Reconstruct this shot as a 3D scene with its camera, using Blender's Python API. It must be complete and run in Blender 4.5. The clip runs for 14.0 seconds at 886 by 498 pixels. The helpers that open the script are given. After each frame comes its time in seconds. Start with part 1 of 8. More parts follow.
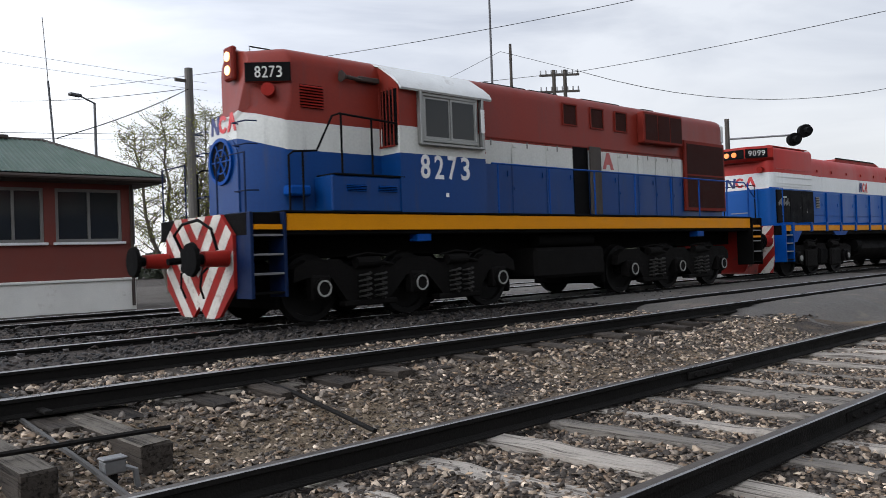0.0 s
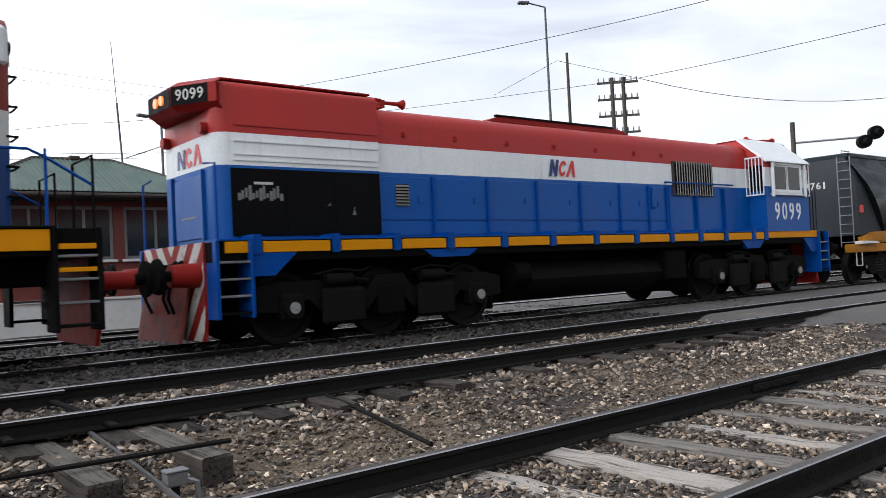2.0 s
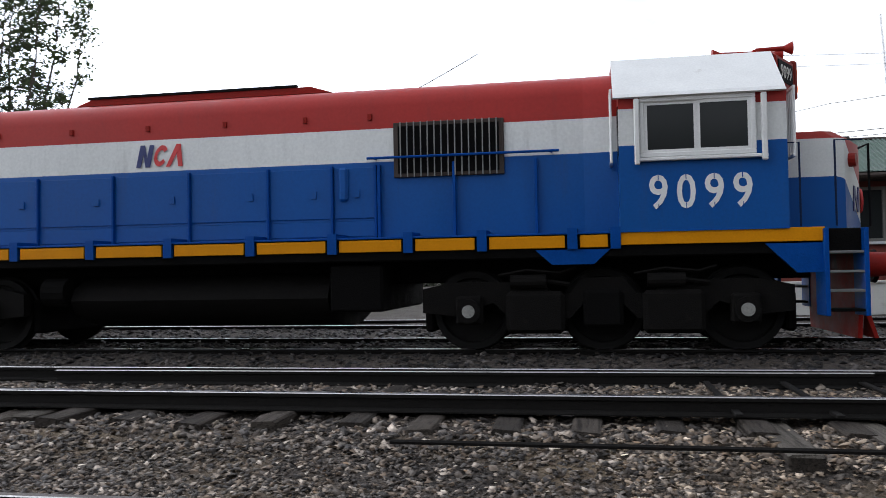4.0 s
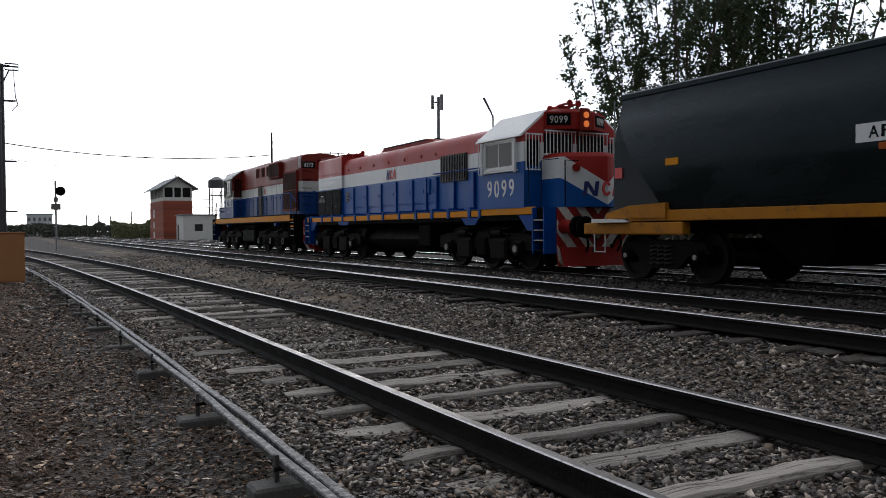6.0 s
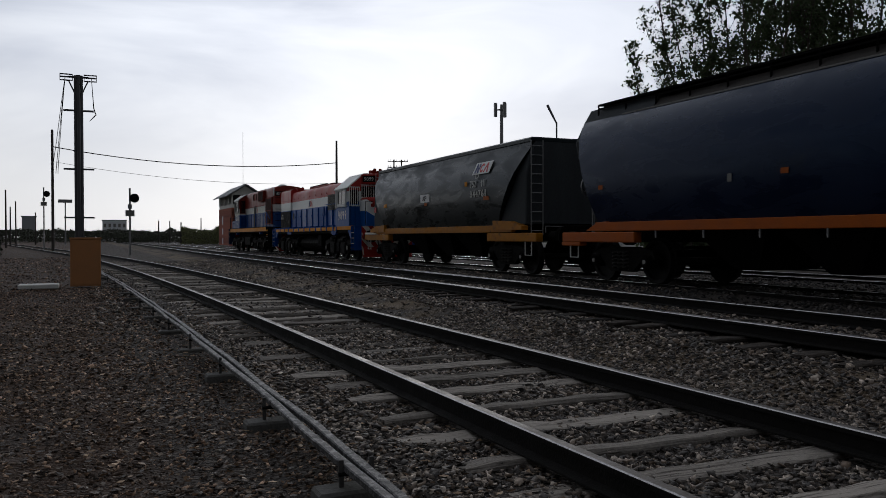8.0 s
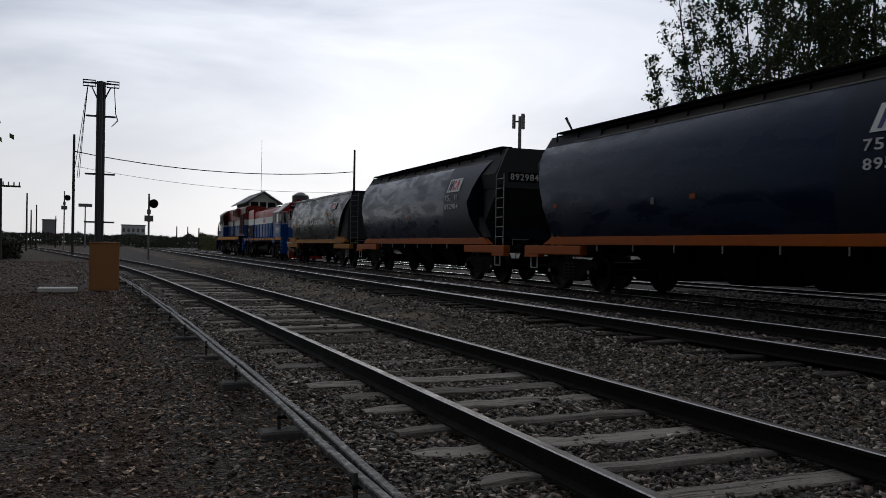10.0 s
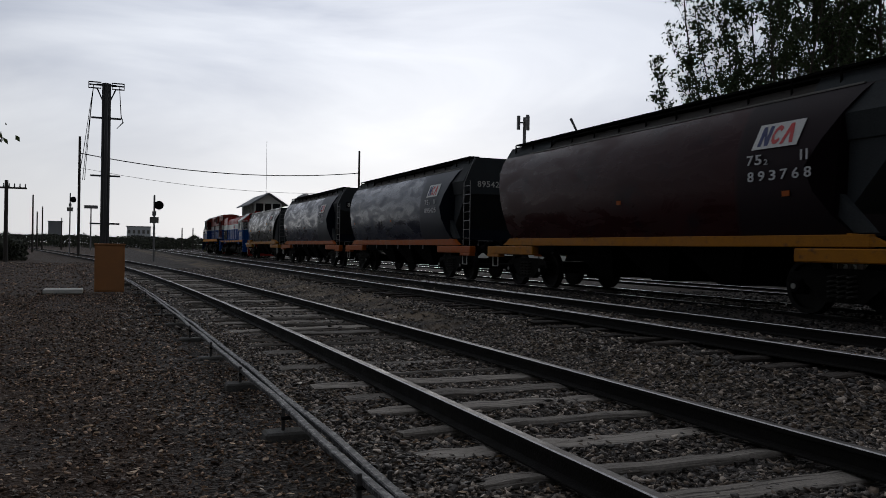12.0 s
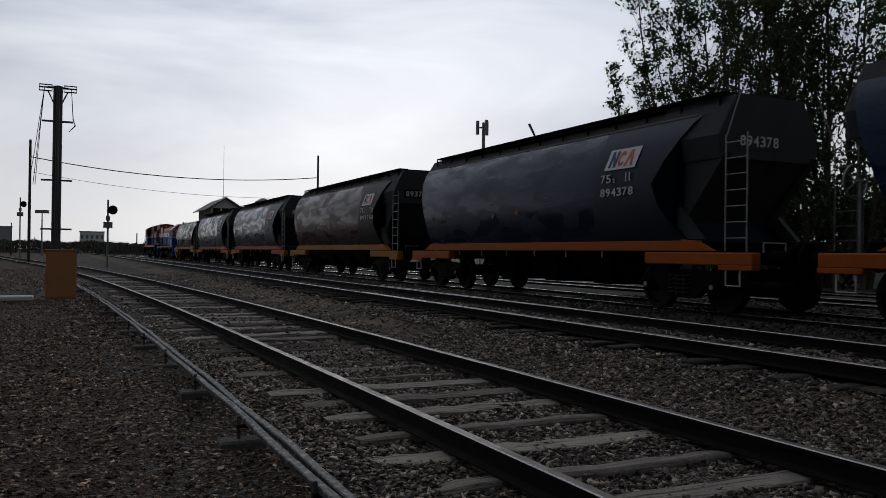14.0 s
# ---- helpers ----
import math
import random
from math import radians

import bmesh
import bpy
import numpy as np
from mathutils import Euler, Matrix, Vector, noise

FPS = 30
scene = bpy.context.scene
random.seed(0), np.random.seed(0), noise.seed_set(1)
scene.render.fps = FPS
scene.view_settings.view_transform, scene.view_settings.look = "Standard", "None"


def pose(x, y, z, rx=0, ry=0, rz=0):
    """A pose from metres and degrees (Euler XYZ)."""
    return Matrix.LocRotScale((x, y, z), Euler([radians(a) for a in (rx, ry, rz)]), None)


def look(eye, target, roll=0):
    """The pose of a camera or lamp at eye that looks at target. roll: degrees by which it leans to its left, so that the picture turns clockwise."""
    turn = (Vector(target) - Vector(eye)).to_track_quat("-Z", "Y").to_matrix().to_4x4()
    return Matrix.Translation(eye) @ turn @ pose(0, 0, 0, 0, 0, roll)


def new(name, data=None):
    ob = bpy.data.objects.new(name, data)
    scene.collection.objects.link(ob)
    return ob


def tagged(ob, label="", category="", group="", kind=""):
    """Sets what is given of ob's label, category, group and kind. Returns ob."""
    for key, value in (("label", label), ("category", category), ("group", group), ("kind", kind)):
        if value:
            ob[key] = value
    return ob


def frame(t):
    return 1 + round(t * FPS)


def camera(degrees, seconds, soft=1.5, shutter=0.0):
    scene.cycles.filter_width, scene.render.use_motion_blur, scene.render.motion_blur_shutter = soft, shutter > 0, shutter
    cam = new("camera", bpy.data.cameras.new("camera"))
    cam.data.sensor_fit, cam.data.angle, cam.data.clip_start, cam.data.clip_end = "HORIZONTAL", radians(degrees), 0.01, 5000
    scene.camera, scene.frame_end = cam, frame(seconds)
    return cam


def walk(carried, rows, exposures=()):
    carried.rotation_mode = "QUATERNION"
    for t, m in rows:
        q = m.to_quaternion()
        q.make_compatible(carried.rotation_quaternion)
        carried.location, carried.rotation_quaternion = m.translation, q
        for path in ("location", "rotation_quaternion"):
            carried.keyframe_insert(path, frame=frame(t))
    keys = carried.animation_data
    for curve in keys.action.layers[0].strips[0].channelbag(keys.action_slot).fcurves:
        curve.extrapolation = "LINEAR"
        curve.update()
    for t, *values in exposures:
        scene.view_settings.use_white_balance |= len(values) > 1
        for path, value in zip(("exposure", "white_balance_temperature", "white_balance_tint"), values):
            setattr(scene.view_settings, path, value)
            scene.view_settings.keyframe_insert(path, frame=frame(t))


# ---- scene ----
cam = camera(57.13, 14.0, soft=0.55, shutter=0.08)
# seconds, eye x y z, pitch, roll, yaw
PATH = [
    (0.0, 0.436, 0.615, 1.253, 0.48, 2.02, -42.80),
    (0.5, 0.459, 0.589, 1.259, 1.16, 2.53, -40.79),
    (1.0, 0.430, 0.553, 1.249, 2.07, 2.80, -40.36),
    (1.5, 0.463, 0.589, 1.261, 1.86, 2.49, -39.42),
    (2.0, 0.472, 0.591, 1.262, 1.44, 2.78, -38.57),
    (2.5, 0.428, 0.617, 1.267, 1.67, 2.08, -35.86),
    (2.7, 0.366, 0.604, 1.274, 1.84, 1.84, -33.27),
    (4.8, -0.406, 0.407, 1.329, 0.68, 1.36, 37.99),
    (5.0, -0.458, 0.376, 1.320, 0.64, 1.47, 42.65),
    (5.5, -0.538, 0.349, 1.302, -0.07, 1.35, 53.07),
    (6.0, -0.618, 0.288, 1.296, -1.38, 0.37, 61.90),
    (6.5, -0.603, 0.260, 1.307, -1.07, 0.21, 66.50),
    (7.0, -0.644, 0.270, 1.306, -1.05, 0.23, 66.79),
    (7.2, -0.621, 0.280, 1.293, -0.91, 0.19, 66.27),
    (9.5, -0.663, 0.276, 1.308, -0.49, -0.62, 67.02),
    (10.0, -0.662, 0.274, 1.309, -0.11, -0.96, 67.40),
    (10.5, -0.643, 0.277, 1.311, -0.17, -0.69, 67.46),
    (11.0, -0.666, 0.287, 1.303, -0.16, -0.79, 67.75),
    (11.5, -0.662, 0.280, 1.306, -0.16, -0.84, 67.68),
    (12.0, -0.660, 0.280, 1.307, -0.03, -0.90, 67.74),
    (12.5, -0.664, 0.278, 1.309, 0.02, -1.02, 67.63),
    (13.0, -0.642, 0.280, 1.314, 0.31, -0.95, 66.53),
    (13.5, -0.648, 0.286, 1.313, 0.49, -1.16, 65.34),
    (14.0, -0.633, 0.292, 1.318, 0.33, -0.74, 64.91),
]
walk(cam, [(t, pose(x, y, z, 90 + p, r, w)) for t, x, y, z, p, r, w in PATH],
     exposures=[(0.0, -0.08), (0.5, 0.34), (1.0, 0.38), (2.0, 0.20), (2.7, 0.0), (4.8, 0.02), (5.4, -0.14), (6.0, -0.98), (6.5, -1.76), (7.2, -2.10), (9.5, -2.14), (14.0, -2.30)])

# ---------------------------------------------------------------- light
SUN_AZ, SUN_EL = radians(68), radians(16)      # veiled sun, ahead of the train, off to the far side
SUN_DIR = Vector((-math.sin(SUN_AZ) * math.cos(SUN_EL), math.cos(SUN_AZ) * math.cos(SUN_EL), math.sin(SUN_EL)))


def make_world():
    w = bpy.data.worlds.new("overcast_sky")
    scene.world = w
    w.use_nodes = True
    nt = w.node_tree
    nt.nodes.clear()
    N, L = nt.nodes.new, nt.links.new
    out, bg = N("ShaderNodeOutputWorld"), N("ShaderNodeBackground")
    sky = N("ShaderNodeTexSky")
    sky.sky_type, sky.sun_disc = "NISHITA", False
    sky.sun_elevation, sky.sun_rotation = SUN_EL, math.atan2(SUN_DIR.x, SUN_DIR.y)
    co = N("ShaderNodeTexCoord")
    sep = N("ShaderNodeSeparateXYZ")
    L(co.outputs["Generated"], sep.inputs[0])
    # long flat banks of cloud
    mx = N("ShaderNodeMath"); mx.operation = "MAXIMUM"; mx.inputs[1].default_value = 0.0
    L(sep.outputs["Z"], mx.inputs[0])
    mp = N("ShaderNodeMapping"); mp.inputs["Rotation"].default_value = (0.06, 0.09, 0.5); mp.inputs["Scale"].default_value = (1.5, 1.9, 6.0)
    L(co.outputs["Generated"], mp.inputs[0])
    n1 = N("ShaderNodeTexNoise"); n1.inputs["Scale"].default_value = 1.0; n1.inputs["Detail"].default_value = 7; n1.inputs["Roughness"].default_value = 0.52; n1.inputs["Distortion"].default_value = 0.7
    L(mp.outputs[0], n1.inputs["Vector"])
    r1 = N("ShaderNodeValToRGB")
    r1.color_ramp.elements[0].position, r1.color_ramp.elements[0].color = 0.35, (0.49, 0.54, 0.66, 1)
    r1.color_ramp.elements[1].position, r1.color_ramp.elements[1].color = 0.63, (0.91, 0.95, 1.03, 1)
    L(n1.outputs["Fac"], r1.inputs[0])
    # brighter towards the veiled sun
    dt = N("ShaderNodeVectorMath"); dt.operation = "DOT_PRODUCT"; dt.inputs[1].default_value = SUN_DIR
    L(co.outputs["Generated"], dt.inputs[0])
    g = N("ShaderNodeMapRange"); g.inputs["From Min"].default_value = -0.6; g.inputs["From Max"].default_value = 0.95
    g.inputs["To Min"].default_value = 0.0; g.inputs["To Max"].default_value = 1.0
    L(dt.outputs["Value"], g.inputs["Value"])
    pw = N("ShaderNodeMath"); pw.operation = "POWER"; pw.inputs[1].default_value = 2.0
    L(g.outputs[0], pw.inputs[0])
    mu0 = N("ShaderNodeMath"); mu0.operation = "MULTIPLY_ADD"; mu0.inputs[1].default_value = SKY_GLOW; mu0.inputs[2].default_value = SKY_BASE
    L(pw.outputs[0], mu0.inputs[0])
    ps = N("ShaderNodeMath"); ps.operation = "MAXIMUM"; ps.inputs[1].default_value = 0.0
    L(dt.outputs["Value"], ps.inputs[0])
    p2 = N("ShaderNodeMath"); p2.operation = "POWER"; p2.inputs[1].default_value = 5.0
    L(ps.outputs[0], p2.inputs[0])
    mu = N("ShaderNodeMath"); mu.operation = "MULTIPLY_ADD"; mu.inputs[1].default_value = SKY_CORE
    L(p2.outputs[0], mu.inputs[0]); L(mu0.outputs[0], mu.inputs[2])
    hz = N("ShaderNodeMapRange"); hz.interpolation_type = "SMOOTHSTEP"; hz.inputs["From Min"].default_value = 0.0; hz.inputs["From Max"].default_value = 0.26; hz.inputs["To Min"].default_value = 0.75; hz.inputs["To Max"].default_value = 0.0
    L(mx.outputs[0], hz.inputs["Value"])
    hc = N("ShaderNodeMix"); hc.data_type = "RGBA"; hc.inputs["B"].default_value = (1.02, 1.02, 1.02, 1)
    L(hz.outputs[0], hc.inputs["Factor"]); L(r1.outputs[0], hc.inputs["A"])
    sc = N("ShaderNodeVectorMath"); sc.operation = "SCALE"
    L(hc.outputs["Result"], sc.inputs[0]); L(mu.outputs[0], sc.inputs["Scale"])
    s2 = N("ShaderNodeVectorMath"); s2.operation = "SCALE"; s2.inputs["Scale"].default_value = 0.10
    L(sky.outputs[0], s2.inputs[0])
    mix = N("ShaderNodeMix"); mix.data_type = "RGBA"; mix.inputs["Factor"].default_value = 0.9
    L(s2.outputs[0], mix.inputs["A"]); L(sc.outputs[0], mix.inputs["B"])
    L(mix.outputs["Result"], bg.inputs["Color"])
    bg.inputs["Strength"].default_value = 1.0
    L(bg.outputs[0], out.inputs["Surface"])


SKY_BASE, SKY_GLOW, SKY_CORE = 1.02, 2.15, 2.25
make_world()
sun_data = bpy.data.lights.new("sun", "SUN")
sun_data.energy, sun_data.angle, sun_data.color = 0.8, radians(20), (1.0, 0.96, 0.9)
sun = new("sun", sun_data)
sun.matrix_world = look((0, 0, 60), Vector((0, 0, 60)) - SUN_DIR)


# ---------------------------------------------------------------- materials
def material(name, base, rough=0.6, metal=0.0, vary=0.25, scale=3.0, fine=40.0, bump=0.15, bumpscale=60.0, second=None, second_amount=0.5, spec=0.5, emit=0.0, random_by=0.0, streak=False, coat=0.0, tint=None, rvar=0.12):
    """base colour with two scales of variation, stains in a second colour and a fine relief"""
    m = bpy.data.materials.new(name)
    m.use_nodes = True
    nt = m.node_tree
    N, L = nt.nodes.new, nt.links.new
    b = nt.nodes["Principled BSDF"]
    co = N("ShaderNodeTexCoord")
    vec = co.outputs["Object"]
    if streak:
        mp = N("ShaderNodeMapping"); mp.inputs["Scale"].default_value = (1.0, 1.0, 0.18)
        L(vec, mp.inputs[0]); vec2 = mp.outputs[0]
    else:
        vec2 = vec
    n1 = N("ShaderNodeTexNoise"); n1.inputs["Scale"].default_value = scale; n1.inputs["Detail"].default_value = 6; n1.inputs["Roughness"].default_value = 0.6
    L(vec2, n1.inputs["Vector"])
    n2 = N("ShaderNodeTexNoise"); n2.inputs["Scale"].default_value = fine; n2.inputs["Detail"].default_value = 3
    L(vec, n2.inputs["Vector"])
    dark = [c * (1 - vary) for c in base]
    light = [min(1, c * (1 + vary * 0.6)) for c in base]
    r = N("ShaderNodeValToRGB")
    r.color_ramp.elements[0].position, r.color_ramp.elements[0].color = 0.3, (*dark, 1)
    r.color_ramp.elements[1].position, r.color_ramp.elements[1].color = 0.7, (*light, 1)
    av = N("ShaderNodeMath"); av.operation = "MULTIPLY_ADD"; av.inputs[1].default_value = 0.55
    ha = N("ShaderNodeMath"); ha.operation = "MULTIPLY"; ha.inputs[1].default_value = 0.45
    L(n2.outputs["Fac"], ha.inputs[0]); L(n1.outputs["Fac"], av.inputs[0]); L(ha.outputs[0], av.inputs[2])
    src = av.outputs[0]
    if random_by:
        oi = N("ShaderNodeObjectInfo") if random_by > 0 else N("ShaderNodeNewGeometry")
        ro = N("ShaderNodeMath"); ro.operation = "MULTIPLY_ADD"; ro.inputs[1].default_value = abs(random_by); ro.inputs[2].default_value = -abs(random_by) / 2
        L(oi.outputs["Random" if random_by > 0 else "Random Per Island"], ro.inputs[0])
        ra = N("ShaderNodeMath"); L(src, ra.inputs[0]); L(ro.outputs[0], ra.inputs[1]); src = ra.outputs[0]
    L(src, r.inputs[0])
    col = r.outputs[0]
    if second:
        n3 = N("ShaderNodeTexNoise"); n3.inputs["Scale"].default_value = scale * 1.7; n3.inputs["Detail"].default_value = 8; n3.inputs["Roughness"].default_value = 0.68
        L(vec2, n3.inputs["Vector"])
        r3 = N("ShaderNodeMapRange"); r3.inputs["From Min"].default_value = 0.75 - 0.35 * second_amount; r3.inputs["From Max"].default_value = 0.95 - 0.35 * second_amount
        L(n3.outputs["Fac"], r3.inputs["Value"])
        mx = N("ShaderNodeMix"); mx.data_type = "RGBA"; mx.inputs["B"].default_value = (*second, 1)
        L(r3.outputs[0], mx.inputs["Factor"]); L(col, mx.inputs["A"])
        col = mx.outputs["Result"]
    L(col, b.inputs["Base Color"])
    rr = N("ShaderNodeMapRange"); rr.inputs["From Min"].default_value = 0.32; rr.inputs["From Max"].default_value = 0.68; rr.inputs["To Min"].default_value = max(0.05, rough - rvar); rr.inputs["To Max"].default_value = min(1, rough + rvar)
    L(n1.outputs["Fac"], rr.inputs["Value"]); L(rr.outputs[0], b.inputs["Roughness"])
    b.inputs["Metallic"].default_value = metal
    b.inputs["Specular IOR Level"].default_value = spec
    b.inputs["Coat Weight"].default_value = coat
    if tint:
        b.inputs["Specular Tint"].default_value = (*tint, 1)
    if bump:
        n4 = N("ShaderNodeTexNoise"); n4.inputs["Scale"].default_value = bumpscale; n4.inputs["Detail"].default_value = 5
        L(vec, n4.inputs["Vector"])
        bp = N("ShaderNodeBump"); bp.inputs["Strength"].default_value = bump; bp.inputs["Distance"].default_value = 0.02
        L(n4.outputs["Fac"], bp.inputs["Height"]); L(bp.outputs[0], b.inputs["Normal"])
    if emit:
        b.inputs["Emission Color"].default_value = (*base, 1)
        b.inputs["Emission Strength"].default_value = emit
    return m


def livery(name, red, white, blue, z1, z2, fade=0.3, front=0.0):
    """paint scheme of one locomotive: blue below z1, white between z1 and z2, red above, faded and streaked with grime"""
    m = material(name, white, rough=0.42, spec=0.22, vary=0.16, scale=1.2, fine=25, bump=0.05, bumpscale=9, streak=True)
    nt = m.node_tree
    N, L = nt.nodes.new, nt.links.new
    b = nt.nodes["Principled BSDF"]
    co = N("ShaderNodeTexCoord")
    sep = N("ShaderNodeSeparateXYZ"); L(co.outputs["Object"], sep.inputs[0])
    old = b.inputs["Base Color"].links[0].from_socket
    height = sep.outputs["Z"]
    if front:
        # the bands climb a little round the nose
        up = N("ShaderNodeMapRange"); up.inputs["From Min"].default_value = front + 0.56; up.inputs["From Max"].default_value = front; up.inputs["To Min"].default_value = 0.0; up.inputs["To Max"].default_value = -0.18
        L(sep.outputs["X"], up.inputs["Value"])
        ah = N("ShaderNodeMath"); L(sep.outputs["Z"], ah.inputs[0]); L(up.outputs[0], ah.inputs[1]); height = ah.outputs[0]
    def step(z):
        c = N("ShaderNodeMath"); c.operation = "GREATER_THAN"; c.inputs[1].default_value = z
        L(height, c.inputs[0])
        return c.outputs[0]
    def tint(colour):
        t = N("ShaderNodeMix"); t.data_type = "RGBA"; t.blend_type = "MULTIPLY"; t.inputs["Factor"].default_value = 1
        L(old, t.inputs["A"]); t.inputs["B"].default_value = (*[min(1, c / w) for c, w in zip(colour, white)], 1)
        return t.outputs["Result"]
    m1 = N("ShaderNodeMix"); m1.data_type = "RGBA"; L(step(z1), m1.inputs["Factor"]); L(tint(blue), m1.inputs["A"]); L(old, m1.inputs["B"])
    m2 = N("ShaderNodeMix"); m2.data_type = "RGBA"; L(step(z2), m2.inputs["Factor"]); L(m1.outputs["Result"], m2.inputs["A"]); L(tint(red), m2.inputs["B"])
    # streaks of soot and rust running down
    n = N("ShaderNodeTexNoise"); n.inputs["Scale"].default_value = 2.2; n.inputs["Detail"].default_value = 9; n.inputs["Roughness"].default_value = 0.7
    mp = N("ShaderNodeMapping"); mp.inputs["Scale"].default_value = (2.5, 2.5, 0.3); L(co.outputs["Object"], mp.inputs[0]); L(mp.outputs[0], n.inputs["Vector"])
    r = N("ShaderNodeMapRange"); r.inputs["From Min"].default_value = 0.55; r.inputs["From Max"].default_value = 0.82; r.inputs["To Max"].default_value = fade
    L(n.outputs["Fac"], r.inputs["Value"])
    m3 = N("ShaderNodeMix"); m3.data_type = "RGBA"; L(r.outputs[0], m3.inputs["Factor"]); L(m2.outputs["Result"], m3.inputs["A"]); m3.inputs["B"].default_value = (0.045, 0.040, 0.040, 1)
    L(m3.outputs["Result"], b.inputs["Base Color"])
    return m


RED, WHITE, BLUE = (0.19, 0.021, 0.012), (0.54, 0.54, 0.50), (0.0, 0.037, 0.160)
RED2, WHITE2, BLUE2 = (0.355, 0.026, 0.021), (0.66, 0.67, 0.65), (0.0, 0.070, 0.28)
M = {}
M["livery_a"] = livery("paint_older_locomotive", RED, WHITE, BLUE, 2.56, 2.99, 0.5, front=-6.94)
M["livery_b"] = livery("paint_newer_locomotive", RED2, WHITE2, BLUE2, 2.46, 2.90, 0.3)
M["red"] = material("red_paint", (0.25, 0.016, 0.011), 0.5, spec=0.1, vary=0.2, second=(0.05, 0.03, 0.025), second_amount=0.35)
M["white"] = material("white_paint", (0.70, 0.70, 0.68), 0.5, spec=0.2, vary=0.12, second=(0.3, 0.26, 0.2), second_amount=0.25)
M["roof_white"] = material("cab_roof_paint", (0.58, 0.585, 0.57), 0.6, vary=0.2, scale=2.2, second=(0.20, 0.16, 0.13), second_amount=0.42, bump=0.2, bumpscale=12)
M["blue"] = material("blue_paint", (0.0, 0.052, 0.25), 0.45, spec=0.1, vary=0.2, second=(0.02, 0.02, 0.03), second_amount=0.3)
M["yellow"] = material("yellow_stripe_paint", (0.62, 0.235, 0.002), 0.5, spec=0.1, vary=0.12, second=(0.12, 0.06, 0.02), second_amount=0.2)
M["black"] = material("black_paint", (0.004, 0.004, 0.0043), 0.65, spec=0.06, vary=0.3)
# grime and dust tones, darkened further to carry the underframe's deep shade
M["grime"] = material("grimy_darkened_underframe", (0.0048, 0.0045, 0.0043), 0.85, vary=0.45, scale=5, second=(0.013, 0.011, 0.009), second_amount=0.32, spec=0.05, bump=0.4)
M["dusty_frame"] = material("dusty_darkened_casting", (0.0075, 0.0068, 0.0062), 0.75, vary=0.5, scale=4, second=(0.020, 0.017, 0.014), second_amount=0.42, spec=0.06, bump=0.4)
M["red_a"] = material("dull_red_paint", (0.165, 0.020, 0.013), 0.55, spec=0.08, vary=0.3, second=(0.05, 0.03, 0.025), second_amount=0.4)
M["pilot_red"] = material("battered_red_paint", (0.27, 0.016, 0.012), 0.6, spec=0.15, vary=0.3, scale=4, second=(0.05, 0.028, 0.02), second_amount=0.55)
M["pilot_white"] = material("battered_white_paint", (0.56, 0.53, 0.47), 0.65, spec=0.15, vary=0.25, scale=4, second=(0.17, 0.075, 0.05), second_amount=0.6)
M["spring"] = material("dusty_spring_steel", (0.026, 0.024, 0.021), 0.7, vary=0.4, scale=6, spec=0.3)
M["mesh"] = material("dark_radiator_mesh", (0.010, 0.0055, 0.0045), 0.85, vary=0.3, spec=0.08, bump=0.6, bumpscale=110)
M["mesh_red"] = material("reddish_intake_mesh", (0.040, 0.013, 0.010), 0.8, vary=0.35, scale=2, second=(0.012, 0.006, 0.005), second_amount=0.5, spec=0.1, bump=0.6, bumpscale=110)
M["grey_panel"] = material("bare_grey_panel", (0.16, 0.155, 0.14), 0.6, vary=0.25, second=(0.07, 0.05, 0.04), second_amount=0.4)
# wheel steel, its base darkened too for the shade under the bodies
M["steel"] = material("worn_darkened_wheel_steel", (0.006, 0.0055, 0.005), 0.7, vary=0.3, spec=0.15)
M["bright"] = material("polished_rail_head", (0.38, 0.37, 0.36), 0.30, metal=1.0, vary=0.12, bump=0.05)
M["rail_edge"] = material("rubbed_rail_edge", (0.40, 0.39, 0.38), 0.32, metal=1.0, vary=0.4, scale=3)
M["dull_head"] = material("dull_rail_head", (0.085, 0.072, 0.061), 0.50, metal=0.6, vary=0.35, scale=4, second=(0.06, 0.045, 0.038), second_amount=0.35)
M["rust"] = material("rusty_rail_side", (0.011, 0.010, 0.009), 0.8, vary=0.4, scale=6, second=(0.03, 0.018, 0.012), second_amount=0.3, spec=0.1, bump=0.35)
M["alu"] = material("aluminium_window_frame", (0.27, 0.27, 0.255), 0.4, metal=0.6, vary=0.15)
M["lamp_on"] = material("lit_headlamp", (1.0, 0.60, 0.25), 0.3, vary=0.0, bump=0, emit=2.6)
M["lamp_amber"] = material("lit_amber_lamp", (1.0, 0.22, 0.04), 0.3, vary=0.0, bump=0, emit=0.8)
M["door_dirty"] = material("dirty_inner_door", (0.07, 0.06, 0.052), 0.7, vary=0.4, scale=2.5, second=(0.03, 0.024, 0.02), second_amount=0.5, streak=True, spec=0.15)
M["ring"] = material("white_ring_paint", (0.55, 0.54, 0.5), 0.6, vary=0.2, second=(0.1, 0.08, 0.06), second_amount=0.4)
M["ring_dim"] = material("worn_ring_paint", (0.24, 0.235, 0.215), 0.7, vary=0.3, scale=12, second=(0.05, 0.04, 0.035), second_amount=0.5)


